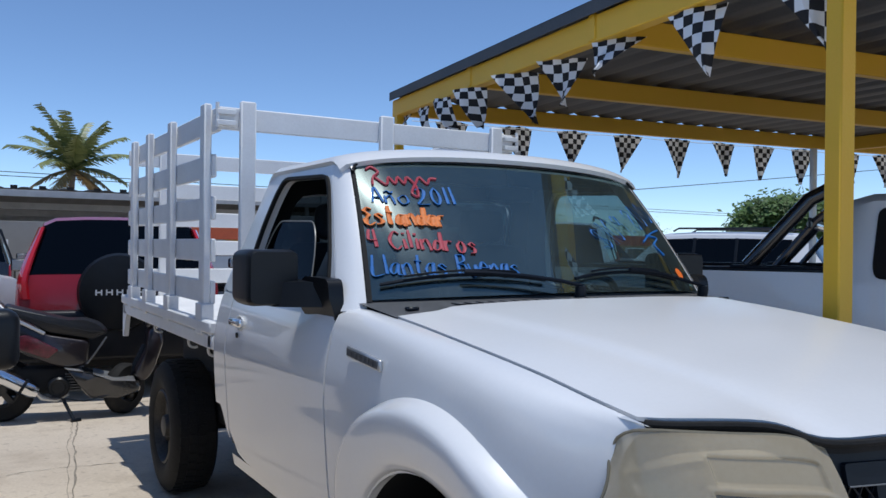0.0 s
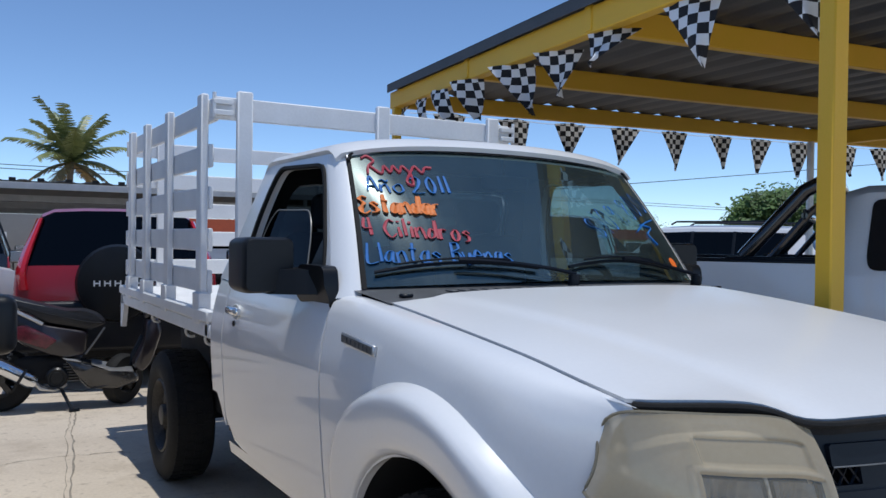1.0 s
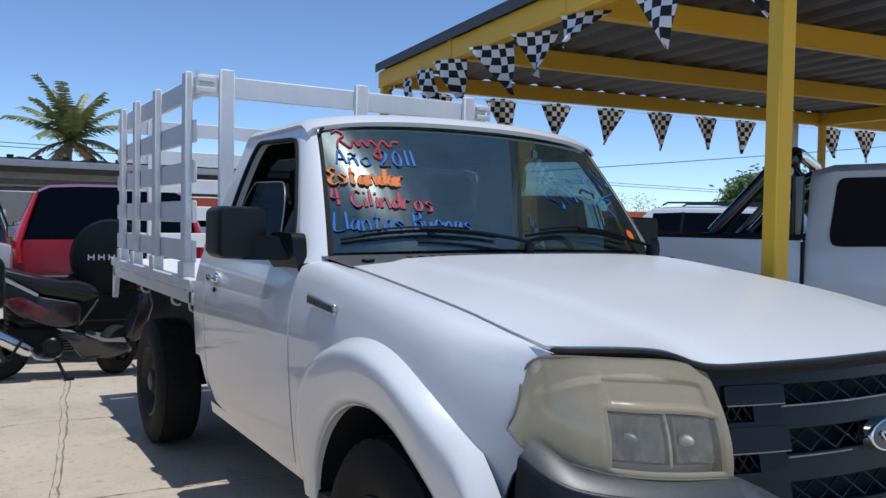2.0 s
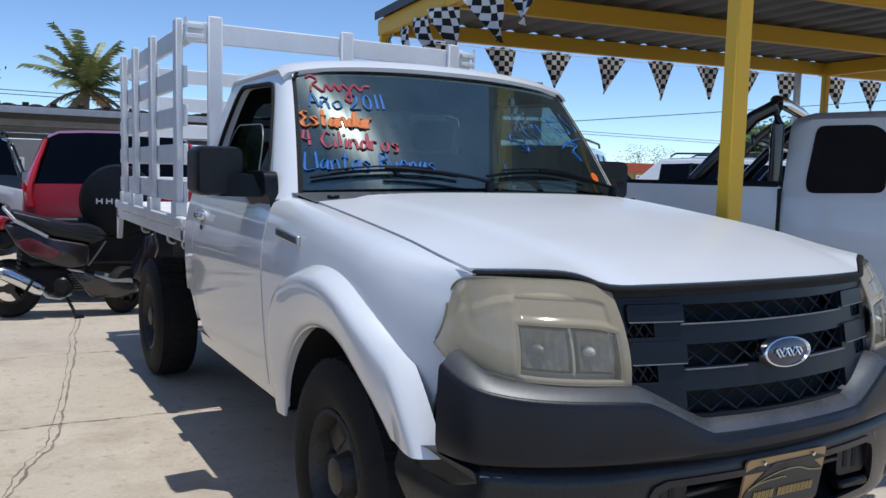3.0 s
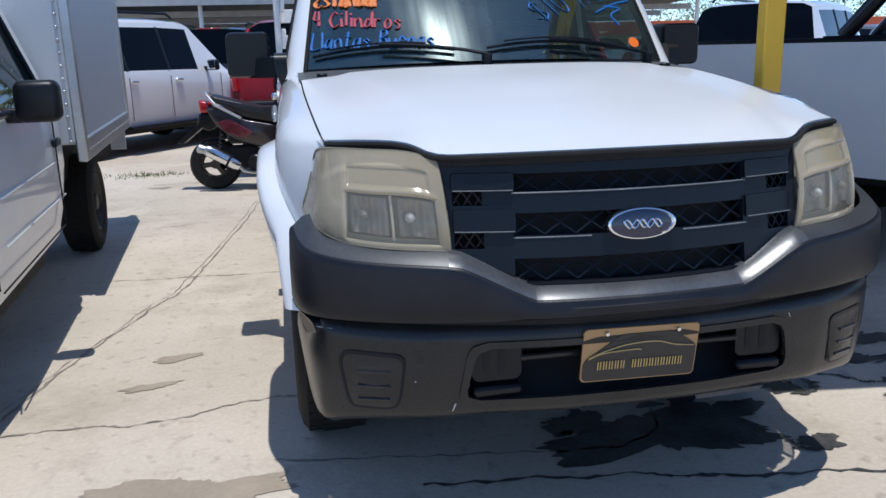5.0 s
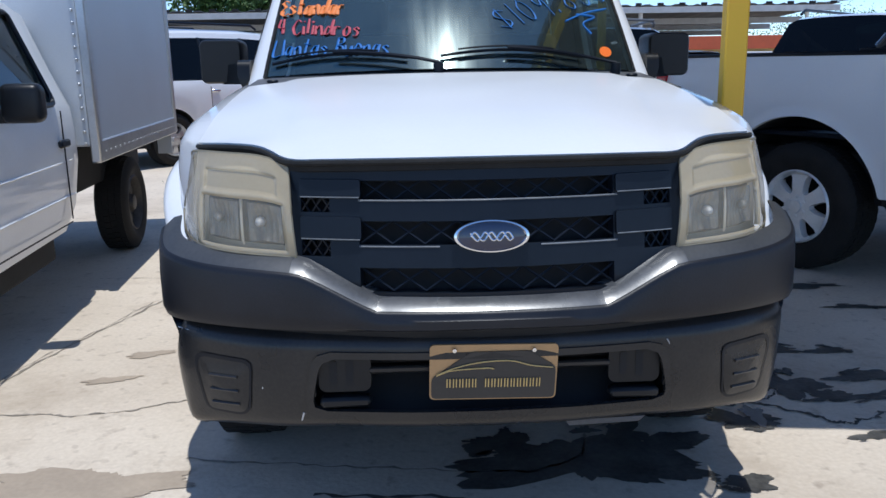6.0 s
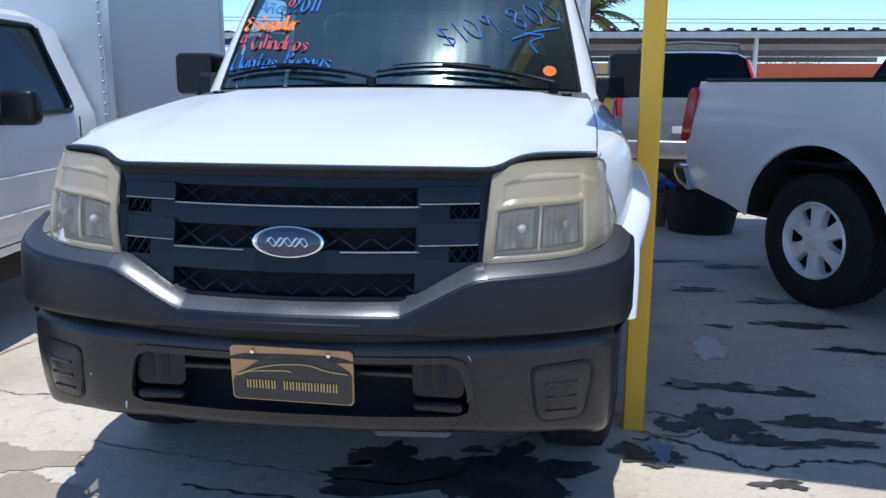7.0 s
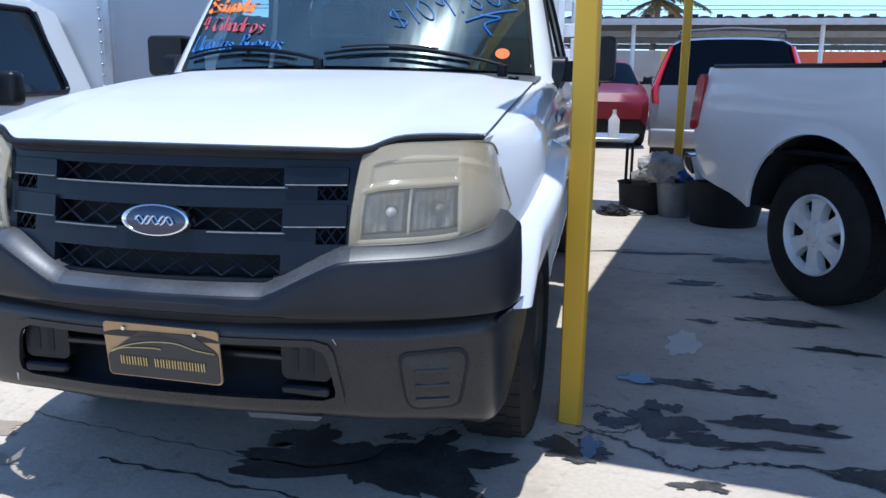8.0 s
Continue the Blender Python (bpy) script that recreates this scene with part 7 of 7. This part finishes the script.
# ---- marks on the yard: cracks, wet patches ----
CRACK = shader("crack_filler", (0.27, 0.235, 0.19), 0.95, var=0.45, scale=9)
WET = shader("wet_concrete", (0.055, 0.053, 0.050), 0.45, var=0.45, scale=9, bump=0.4, fine=55, second=(0.12, 0.115, 0.105), spec=0.3)
PUDDLE = shader("puddle_water", (0.05, 0.05, 0.055), 0.02, var=0.1, spec=0.6)
PALE = shader("pale_cement_patch", (0.68, 0.65, 0.58), 0.9, var=0.12)


def crack(pts, w, seed, name="crack", material=None, label="dark open crack in the concrete"):
    """A jagged dark line that follows points on the ground."""
    rnd = random.Random(seed)
    q = [(i, *p) for i, p in enumerate(pts)]
    bm = bmesh.new()
    prev = None
    n = len(pts) * 16
    side = 0.0
    for k in range(n):
        t = k / (n - 1) * (len(pts) - 1)
        p = curve_at(q, t)
        d = (curve_at(q, min(t + 0.05, len(pts) - 1)) - curve_at(q, max(t - 0.05, 0))).normalized()
        nrm = Vector((-d.y, d.x))
        side = side * 0.7 + rnd.uniform(-0.010, 0.010)
        ww = w * (0.25 + 1.1 * rnd.random() ** 1.5)
        a, b = p + nrm * (side + ww), p + nrm * (side - ww)
        va, vb = bm.verts.new((a.x, a.y, 0.003)), bm.verts.new((b.x, b.y, 0.003))
        if prev:
            bm.faces.new((prev[0], prev[1], vb, va))
        prev = (va, vb)
    bmesh.ops.recalc_face_normals(bm, faces=bm.faces[:])
    return tagged(part(name, bm, material or CRACK, smooth=False), label, "crack", kind="structure")


def blot(x, y, rx, ry, turn, seed, material, name, label, z=0.003, rough=0.35):
    """An irregular flat patch on the ground."""
    rnd = random.Random(seed)
    ph = [rnd.uniform(0, 6.28) for _ in range(6)]
    bm = bmesh.new()
    n = 144
    ring = []
    c = bm.verts.new((0, 0, z))
    for k in range(n):
        a = 6.28319 * k / n
        r = 1 + rough * (0.5 * math.sin(2 * a + ph[0]) + 0.45 * math.sin(3 * a + ph[1]) + 0.25 * math.sin(5 * a + ph[2]) + 0.10 * math.sin(9 * a + ph[3]))
        r = max(0.12, r * (1 + 0.40 * noise.noise(Vector((2.2 * math.cos(a), 2.2 * math.sin(a), seed * 1.7))) + 0.16 * noise.noise(Vector((6 * math.cos(a), 6 * math.sin(a), seed))) + 0.12 * noise.noise(Vector((17 * math.cos(a), 17 * math.sin(a), seed)))))
        ring.append(bm.verts.new((rx * r * math.cos(a), ry * r * math.sin(a), z)))
    for k in range(n):
        bm.faces.new((c, ring[k], ring[(k + 1) % n]))
    bm.transform(pose(x, y, 0, 0, 0, turn))
    return tagged(part(name, bm, material, smooth=False), label, "stain", kind="structure")


crack([(-1.02, 6.1), (-1.15, 5.2), (-1.42, 3.15), (-1.60, 2.5), (-1.83, 1.71), (-2.0, 1.0)], 0.007, 1)
crack([(-1.05, 6.1), (-1.19, 5.2), (-1.45, 3.15), (-1.635, 2.5), (-1.86, 1.71), (-2.03, 1.0)], 0.003, 21)
crack([(-2.1, 3.15), (-1.42, 3.1), (-0.75, 3.05), (-0.2, 3.0)], 0.004, 2)
crack([(-2.2, 1.05), (-1.77, 1.12), (-1.4, 1.10), (-0.99, 1.22), (-0.6, 1.20)], 0.005, 3)
crack([(-1.9, 4.6), (-1.4, 4.75), (-0.9, 4.7)], 0.004, 4)
crack([(-2.2, 6.8), (-1.2, 6.85), (-0.2, 6.7), (0.6, 6.75)], 0.006, 5)
crack([(-0.95, 0.72), (-0.3, 0.60), (0.25, 0.56), (0.42, 0.80), (0.60, 1.0)], 0.006, 6)
crack([(0.95, 0.98), (1.08, 1.0), (1.265, 0.855), (1.37, 0.80), (1.52, 0.88), (1.80, 0.895), (2.4, 1.0), (3.0, 1.06)], 0.011, 7, material=WET, label="wet crack in the concrete")
crack([(1.02, 1.22), (1.09, 1.24), (1.19, 1.17), (1.20, 1.07), (1.09, 1.02), (0.98, 1.05)], 0.006, 17, material=WET, label="wet crack round a patched post hole")
crack([(-0.5, 0.45), (0.10, 0.365), (0.42, 0.30), (1.0, 0.19), (1.7, 0.05)], 0.010, 27, material=WET, label="wet crack in the concrete")
crack([(1.05, 3.55), (1.5, 3.45), (2.0, 3.6)], 0.005, 8)


WETS = [(0.35, 0.60, 0.30, 0.18, -4), (0.62, 0.67, 0.13, 0.11, 20), (0.13, 0.74, 0.10, 0.08, 0), (0.83, 0.42, 0.09, 0.045, -8), (0.97, 0.85, 0.10, 0.07, -20), (1.12, 1.11, 0.06, 0.06, 0), (1.29, 1.14, 0.10, 0.13, 20), (1.43, 1.02, 0.13, 0.045, 5), (1.67, 1.20, 0.19, 0.055, 5), (1.67, 1.03, 0.10, 0.03, 5), (1.38, 1.55, 0.13, 0.05, -8), (1.63, 1.51, 0.08, 0.045, 0), (2.02, 2.53, 0.22, 0.05, -8), (2.12, 2.12, 0.13, 0.04, -6), (1.56, 2.46, 0.06, 0.03, 0), (1.37, 0.69, 0.08, 0.03, 0), (1.90, 0.85, 0.10, 0.06, 8), (1.58, 3.24, 0.15, 0.05, 5), (2.02, 3.01, 0.14, 0.05, 4), (1.91, 3.94, 0.18, 0.06, 4), (1.41, 4.06, 0.34, 0.04, 4)]
rnd = random.Random(44)
for i, (x, y, rx, ry, turn) in enumerate(WETS):
    blot(x, y, rx, ry, turn, i + 3, WET, "wet_patch", "dark wet patch on the concrete", 0.003 + 0.0004 * (i % 5), 0.45)
    for k in range(3):  # spatter round it
        a = rnd.uniform(0, 6.28)
        blot(x + rx * 1.15 * math.cos(a), y + ry * 1.2 * math.sin(a), rx * rnd.uniform(0.12, 0.4), ry * rnd.uniform(0.15, 0.4), turn + rnd.uniform(-20, 20), 200 + i * 3 + k, WET, "wet_spot", "small dark wet spot on the concrete", 0.0052 + 0.0004 * k, 0.5)
blot(1.215, 1.555, 0.07, 0.045, -30, 77, PUDDLE, "puddle", "small shiny puddle on the concrete", 0.0075, 0.4)
blot(1.04, 0.88, 0.04, 0.07, 0, 78, PUDDLE, "puddle", "small shiny puddle beside the post", 0.0075, 0.4)
blot(1.44, 2.08, 0.068, 0.19, -8, 79, PALE, "cement_patch", "pale cement patch on the yard", 0.0035, 0.2)
DAMP = shader("damp_concrete", (0.37, 0.30, 0.225), 0.85, var=0.15, scale=4, bump=0.4, fine=55)
for i, (x, y, rx, ry) in enumerate(((-1.25, 0.55, 0.30, 0.12), (-1.05, 0.35, 0.22, 0.10), (-1.45, 1.45, 0.10, 0.03), (-2.1, 6.6, 0.11, 0.05), (-1.38, 1.75, 0.10, 0.035))):
    blot(x, y, rx, ry, 8, 50 + i, DAMP, "damp_patch", "brownish stain on the concrete", 0.003, 0.3)
GRASS = shader("dry_grass", (0.10, 0.13, 0.035), 0.9, var=0.4)
rnd = random.Random(5)
bm = bmesh.new()
for k in range(260):
    x, y, h = -2.35 + rnd.gauss(0, 0.20), 7.55 + rnd.gauss(0, 0.10), rnd.uniform(0.01, 0.04)
    d = Vector((rnd.uniform(-1, 1), rnd.uniform(-1, 1), 0)) * 0.03
    a = [bm.verts.new(p) for p in ((x - 0.004, y, 0.0), (x + 0.004, y, 0.0), (x + d.x, y + d.y, h))]
    bm.faces.new(a)
tagged(part("grass", bm, GRASS, smooth=False), "low tuft of weeds in a joint of the concrete", "grass", kind="stuff")

# ---- table, tubs and rags behind the pickup ----
table = thing("folding_table", pose(0.98, 6.05, 0, 0, 0, -6), "grey folding table with cleaning things on it", "table")
part("tabletop", block(-0.55, 0.30, -0.32, 0.32, 0.635, 0.67, 0.008), ALU, table)
for x in (-0.5, 0.25):
    for y in (-0.28, 0.28):
        bar(table, "leg", [(x, y, 0), (x, y, 0.64)], 0.014, SATIN)
PALEPLASTIC = shader("milky_plastic", (0.62, 0.58, 0.54), 0.4, var=0.1)
BLUECLOTH = shader("blue_cloth", (0.03, 0.10, 0.38), 0.85, var=0.25, bump=0.4)
GREYCLOTH = shader("grey_rag", (0.30, 0.28, 0.25), 0.95, var=0.3, bump=0.5, second=(0.45, 0.43, 0.40))
BUCKET = shader("grey_bucket_plastic", (0.18, 0.19, 0.20), 0.5, var=0.2, scale=12)


def bottle(m, r, h, mat, label):
    bm = bmesh.new()
    lathe(bm, [(0, 0.001), (0, r), (h * 0.62, r), (h * 0.78, r * 0.45), (h * 0.86, r * 0.35), (h, r * 0.35), (h, 0.001)], 20, Matrix.Rotation(radians(-90), 4, "Y"))
    ob = part("bottle", bm, mat)
    ob.matrix_world = m
    return tagged(ob, label, "bottle")


bottle(pose(1.07, 5.95, 0.67), 0.05, 0.24, PALEPLASTIC, "milky plastic bottle on the folding table")
bottle(pose(0.86, 6.05, 0.67), 0.04, 0.18, BLUECLOTH, "small blue bottle on the folding table")


def tub(m, r0, r1, h, mat, label):
    bm = bmesh.new()
    lathe(bm, [(0.01, 0.001), (0, r0), (h, r1), (h + 0.012, r1 + 0.015), (h, r1 - 0.012), (0.02, r0 - 0.012), (0.02, 0.001)], 32, Matrix.Rotation(radians(-90), 4, "Y"))
    bmesh.ops.recalc_face_normals(bm, faces=bm.faces[:])
    ob = part("tub", bm, mat)
    ob.matrix_world = m
    return tagged(ob, label, "tub")


tub(pose(2.02, 5.45, 0), 0.27, 0.34, 0.36, DARK, "black plastic tub on the concrete")
tub(pose(1.63, 5.70, 0), 0.13, 0.17, 0.30, BUCKET, "grey plastic bucket on the concrete")
tub(pose(1.36, 5.86, 0), 0.20, 0.22, 0.26, DARK, "black plastic crate-like tub on the concrete")


def rag(m, size, mat, label, seed):
    rn = random.Random(seed)
    bm = bmesh.new()
    bmesh.ops.create_icosphere(bm, subdivisions=4, radius=1)
    for v in bm.verts:
        f = 1 + 0.45 * noise.noise(v.co * 2.2 + Vector((seed, 0, 0))) + 0.22 * noise.noise(v.co * 5.5 + Vector((0, seed, 0)))
        v.co = Vector((v.co.x * size[0], v.co.y * size[1], max(-0.35, v.co.z) * size[2])) * f
    low = min(v.co.z for v in bm.verts)
    for v in bm.verts:
        v.co.z -= low
    ob = part("rag", bm, mat)
    ob.matrix_world = m
    return tagged(ob, label, "cloth")


rag(pose(1.50, 5.72, 0.29), (0.22, 0.16, 0.17), GREYCLOTH, "crumpled grey rags heaped on a bucket", 3)
rag(pose(1.70, 5.68, 0.305), (0.10, 0.10, 0.09), BLUECLOTH, "crumpled blue cloth on a bucket", 8)
rag(pose(1.12, 5.62, 0), (0.13, 0.09, 0.06), FAB_K, "dark cloth on the ground by the table", 9)
rag(pose(1.28, 5.66, 0), (0.11, 0.05, 0.03), GREYCLOTH, "grey cloth on the ground by the table", 12)

# ---- far row of carports, trees, wires, signs ----
CARPORTGREY = shader("weathered_roof_edge", (0.42, 0.43, 0.44), 0.6, var=0.15)
carport = thing("carport", pose(0, 17, 0), "long row of carports with a grey corrugated roof", "carport")
bm = bmesh.new()
wx = lin(-26, 9.8, 359)
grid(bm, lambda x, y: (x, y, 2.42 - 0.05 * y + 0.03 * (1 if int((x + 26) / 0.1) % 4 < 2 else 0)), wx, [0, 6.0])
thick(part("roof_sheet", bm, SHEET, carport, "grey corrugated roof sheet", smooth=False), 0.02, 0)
part("roof_edge", block(-26, 9.8, -0.04, 0.0, 2.27, 2.40, 0.005), CARPORTGREY, carport, "pale grey roof edge beam")
for k in range(9):
    x = -22 + k * 3.9
    bar(carport, "post", [(x, 0.3, 0), (x, 0.3, 2.35)], 0.05, OLDWHITE, "white steel post")
for y in (1.8, 3.6, 5.4):
    part("purlin", block(-26, 9.8, y - 0.04, y + 0.04, 2.18 - 0.05 * y, 2.32 - 0.05 * y), CARPORTGREY, carport)
bm = bmesh.new()
for k in range(72):
    add_box(bm, -25.9 + k * 0.5, -25.78 + k * 0.5, -0.03, 0.05, 2.43, 2.49)
tagged(part("ridge_cap", bm, DARK, carport), kind="stuff")
WALLOCHRE = shader("ochre_wall", (0.42, 0.29, 0.10), 0.85, var=0.12, scale=1.5)
WALLGREY = shader("grey_wall", (0.30, 0.29, 0.28), 0.9, var=0.15, scale=1.2)
WALLRED = shader("orange_red_wall", (0.50, 0.11, 0.05), 0.85, var=0.1)
house = thing("building", pose(0, 27, 0), "low ochre building with an orange-red band", "building")
part("wall", block(-30, 34, 0, 4, 0, 2.0, 0.02), WALLOCHRE, house)
part("band", block(4, 34, -0.06, 0, 1.55, 2.0, 0.01), WALLRED, house, "orange-red painted band")
part("wall", block(-30, 2.5, -0.08, 0, 0, 2.01, 0.01), WALLGREY, house, "grey lower wall")
for k in range(14):
    x = -28 + k * 4.4
    w = part("window", block(x, x + 1.2, -0.09, -0.02, 0.9, 1.45, 0.01), OLDWHITE, house, "white-framed window")
    part("pane", block(x + 0.08, x + 1.12, -0.10, -0.085, 0.96, 1.39), BLACKPAINT, w)
# parked cars in the shade of the carports, far off
for i, (x, paint, h, lab) in enumerate(((-9.5, OLDWHITE, 1.5, "white"), (-5.6, SILVERPAINT, 1.55, "silver"), (7.2, OLDWHITE, 1.45, "white"), (11.8, DARKRED, 1.5, "dark red"), (3.6, OLDWHITE, 1.5, "white"), (16.0, SILVERPAINT, 1.6, "silver"))):
    suv("car", pose(x, 18.2 + 4.3, 0, 0, 0, 180), f"{lab} car in the shade of the carports", paint, rack=False, height=h, w=0.86, length=4.2)

LEAF = shader("palm_leaf", (0.12, 0.17, 0.045), 0.45, var=0.35, scale=1.5, second=(0.28, 0.30, 0.11))
OLDLEAF = shader("dry_palm_leaf", (0.24, 0.17, 0.07), 0.8, var=0.3)
BARK = shader("palm_bark", (0.16, 0.13, 0.10), 0.95, var=0.3, bump=0.6)
GREEN = shader("tree_leaf", (0.07, 0.13, 0.025), 0.6, var=0.4, scale=2, second=(0.12, 0.21, 0.045))


def palm(m, height, span, seed, label):
    """A coconut palm: bent trunk, feathered fronds that arch and droop."""
    rn = random.Random(seed)
    root = thing("palm_tree", m, label, "palm tree")
    bm = bmesh.new()
    tube(bm, [(0.35 * math.sin(t * 1.4) * t, 0.1 * t, height * t) for t in lin(0, 1, 24)], [0.17 - 0.06 * t + 0.012 * (i % 2) for i, t in enumerate(lin(0, 1, 24))], 10)
    part("trunk", bm, BARK, root)
    top = Vector((0.35 * math.sin(1.4), 0.1, height))
    for mat, count, lo, hi, name in ((LEAF, 19, 0.12, 1.52, "frond"), (OLDLEAF, 6, -0.5, 0.0, "frond")):
        for k in range(count):
            a = 6.28319 * (k * 0.618) + rn.uniform(-0.2, 0.2)
            rise = lo + (hi - lo) * ((k + 0.5) / count) ** 0.55
            ln = span * rn.uniform(0.85, 1.1) * (0.75 if mat == OLDLEAF else 1)
            d = Vector((math.cos(a), math.sin(a), 0))
            spine = []
            for t in lin(0, 1, 15):
                spine.append(top + d * (ln * t * math.cos(rise * (1 - 0.3 * t))) + Vector((0, 0, ln * (math.sin(rise) * t - (0.06 + 0.45 * math.cos(rise)) * t * t))))
            bm = bmesh.new()
            tube(bm, spine, [0.022 * (1 - 0.85 * t) for t in lin(0, 1, 15)], 5)
            side = d.cross(Vector((0, 0, 1)))
            for i in range(1, 44):
                t = i / 44
                j = min(13, int(t * 14))
                p = spine[j].lerp(spine[j + 1], t * 14 - j)
                f = (spine[j + 1] - spine[j]).normalized()
                w = ln * 0.25 * (math.sin(min(1, t * 1.25 + 0.12) * 2.6) * 0.9 + 0.12)
                for s in (-1, 1):
                    tip = p + side * s * w * 0.72 + f * w * 0.55 + Vector((0, 0, -w * rn.uniform(0.25, 0.6)))
                    q = [bm.verts.new(v) for v in (p + f * 0.035, p - f * 0.035, p.lerp(tip, 0.55) - f * 0.045, tip, p.lerp(tip, 0.55) + f * 0.045)]
                    bm.faces.new(q)
            part(name, bm, mat, root, smooth=False)
    return root


palm(pose(2.65, 40, 0, 0, 0, 20), 4.75, 3.0, 7, "coconut palm with wind-blown fronds behind the carports")


def tree(m, height, crown, seed, label, leaves=2600, clumps_n=70):
    """A broadleaf tree: trunk, limbs and a crown of many small leaves in clumps."""
    rn = random.Random(seed)
    root = thing("tree", m, label, "tree")
    bm = bmesh.new()
    tube(bm, [(0, 0, height * 0.5 * t) for t in lin(0, 1, 6)], [0.16 - 0.06 * t for t in lin(0, 1, 6)], 8)
    tips = []
    for k in range(9):
        a, e = rn.uniform(0, 6.28), rn.uniform(0.3, 1.2)
        tip = Vector((math.cos(a) * math.cos(e) * crown[0] * 0.8, math.sin(a) * math.cos(e) * crown[1] * 0.8, height * 0.55 + math.sin(e) * crown[2] * 0.8))
        tube(bm, [(0, 0, height * 0.42), tip * 0.5 + Vector((0, 0, height * 0.25)), tip], [0.07, 0.04, 0.015], 6)
        tips.append(tip)
    part("trunk", bm, BARK, root)
    bm = bmesh.new()
    c = Vector((0, 0, height - crown[2] * 0.9))
    clumps = []
    for k in range(clumps_n):
        while True:
            p = Vector((rn.uniform(-1, 1), rn.uniform(-1, 1), rn.uniform(-1, 1)))
            if 0.45 < abs(p.x) ** 3 + abs(p.y) ** 3 + abs(p.z) ** 3 < 1 or 0.45 < p.length < 0.9:
                break
        clumps.append(Vector((p.x * crown[0], p.y * crown[1], p.z * crown[2])) + c)
    for k in range(leaves):
        q = rn.choice(clumps) + Vector((rn.gauss(0, 1), rn.gauss(0, 1), rn.gauss(0, 1))) * crown[0] * 0.13
        s = rn.uniform(0.05, 0.10)
        u = Vector((rn.gauss(0, 1), rn.gauss(0, 1), rn.gauss(0, 1))).normalized()
        v = u.orthogonal().normalized()
        bm.faces.new([bm.verts.new(x) for x in (q - u * s, q + v * s * 0.5, q + u * s, q - v * s * 0.5)])
    tagged(part("crown", bm, GREEN, root, smooth=False), kind="stuff")
    return root


tree(pose(16.7, 12.6, 0), 2.5, (1.2, 1.1, 0.62), 4, "dense clipped green tree beyond the parked cars", 60000, 420)
tree(pose(-4.6, 25.5, 0), 5.6, (2.6, 2.2, 1.7), 6, "large dark green tree behind the carports", 40000, 160)
for i, (x, y, h) in enumerate(((20, 40, 3.2), (25, 44, 3.6), (30, 41, 3.0), (35, 46, 3.8), (14, 46, 3.4), (41, 43, 3.2))):
    tree(pose(x, y, 0), h, (2.4, 2.0, 1.0), 30 + i, "distant green tree beyond the yard", 1500)

# wires, lamp and sign
CABLE = shader("black_cable", (0.02, 0.02, 0.022), 0.7)
for i, (a, b, sag) in enumerate((((-60, 40, 5.0), (80, 40, 3.9), 0.05), ((-60, 40.6, 4.85), (80, 40.6, 3.78), 0.05), ((3, 29, 1.99), (80, 20, 10.6), 0.4))):
    pts = [Vector(a).lerp(Vector(b), t) - Vector((0, 0, sag * 4 * t * (1 - t))) for t in lin(0, 1, 30)]
    tagged(part("power_line", tube(bmesh.new(), pts, 0.018, 5), CABLE), "thin black overhead power line", "cable")
WOOD = shader("grey_pole_wood", (0.16, 0.13, 0.10), 0.9, var=0.25, bump=0.4)
for x, y, h in ((-60, 40.3, 5.2), (80, 40.3, 4.2), (80, 20, 10.9)):
    pole = thing("utility_pole", pose(x, y, 0), "weathered grey wooden utility pole with a crossarm", "utility pole", "utility poles")
    bar(pole, "pole", [(0, 0, 0), (0, 0, h)], 0.13, WOOD, "", 10)
    part("crossarm", block(-0.06, 0.06, -0.7, 0.7, h - 0.35, h - 0.22, 0.01), WOOD, pole)
sign = thing("billboard", pose(20.2, 30, 0, 0, 0, -30), "weathered grey billboard on steel legs", "billboard")
SIGN = shader("torn_poster", (0.62, 0.60, 0.60), 0.8, var=0.6, scale=1.6, second=(0.26, 0.25, 0.27))
for z0, z1 in ((2.95, 3.85), (4.0, 5.6)):
    for x0, x1 in ((-1.1, -0.28), (-0.24, 0.34), (0.38, 1.1)):
        part("panel", block(x0, x1, -0.05, 0.05, z0, z1, 0.01), SIGN, sign, "torn grey poster panel")
for x in (-1.0, -0.26, 0.36, 1.0):
    bar(sign, "leg", [(x, 0.1, 0), (x, 0.1, 5.6)], 0.05, ALU)
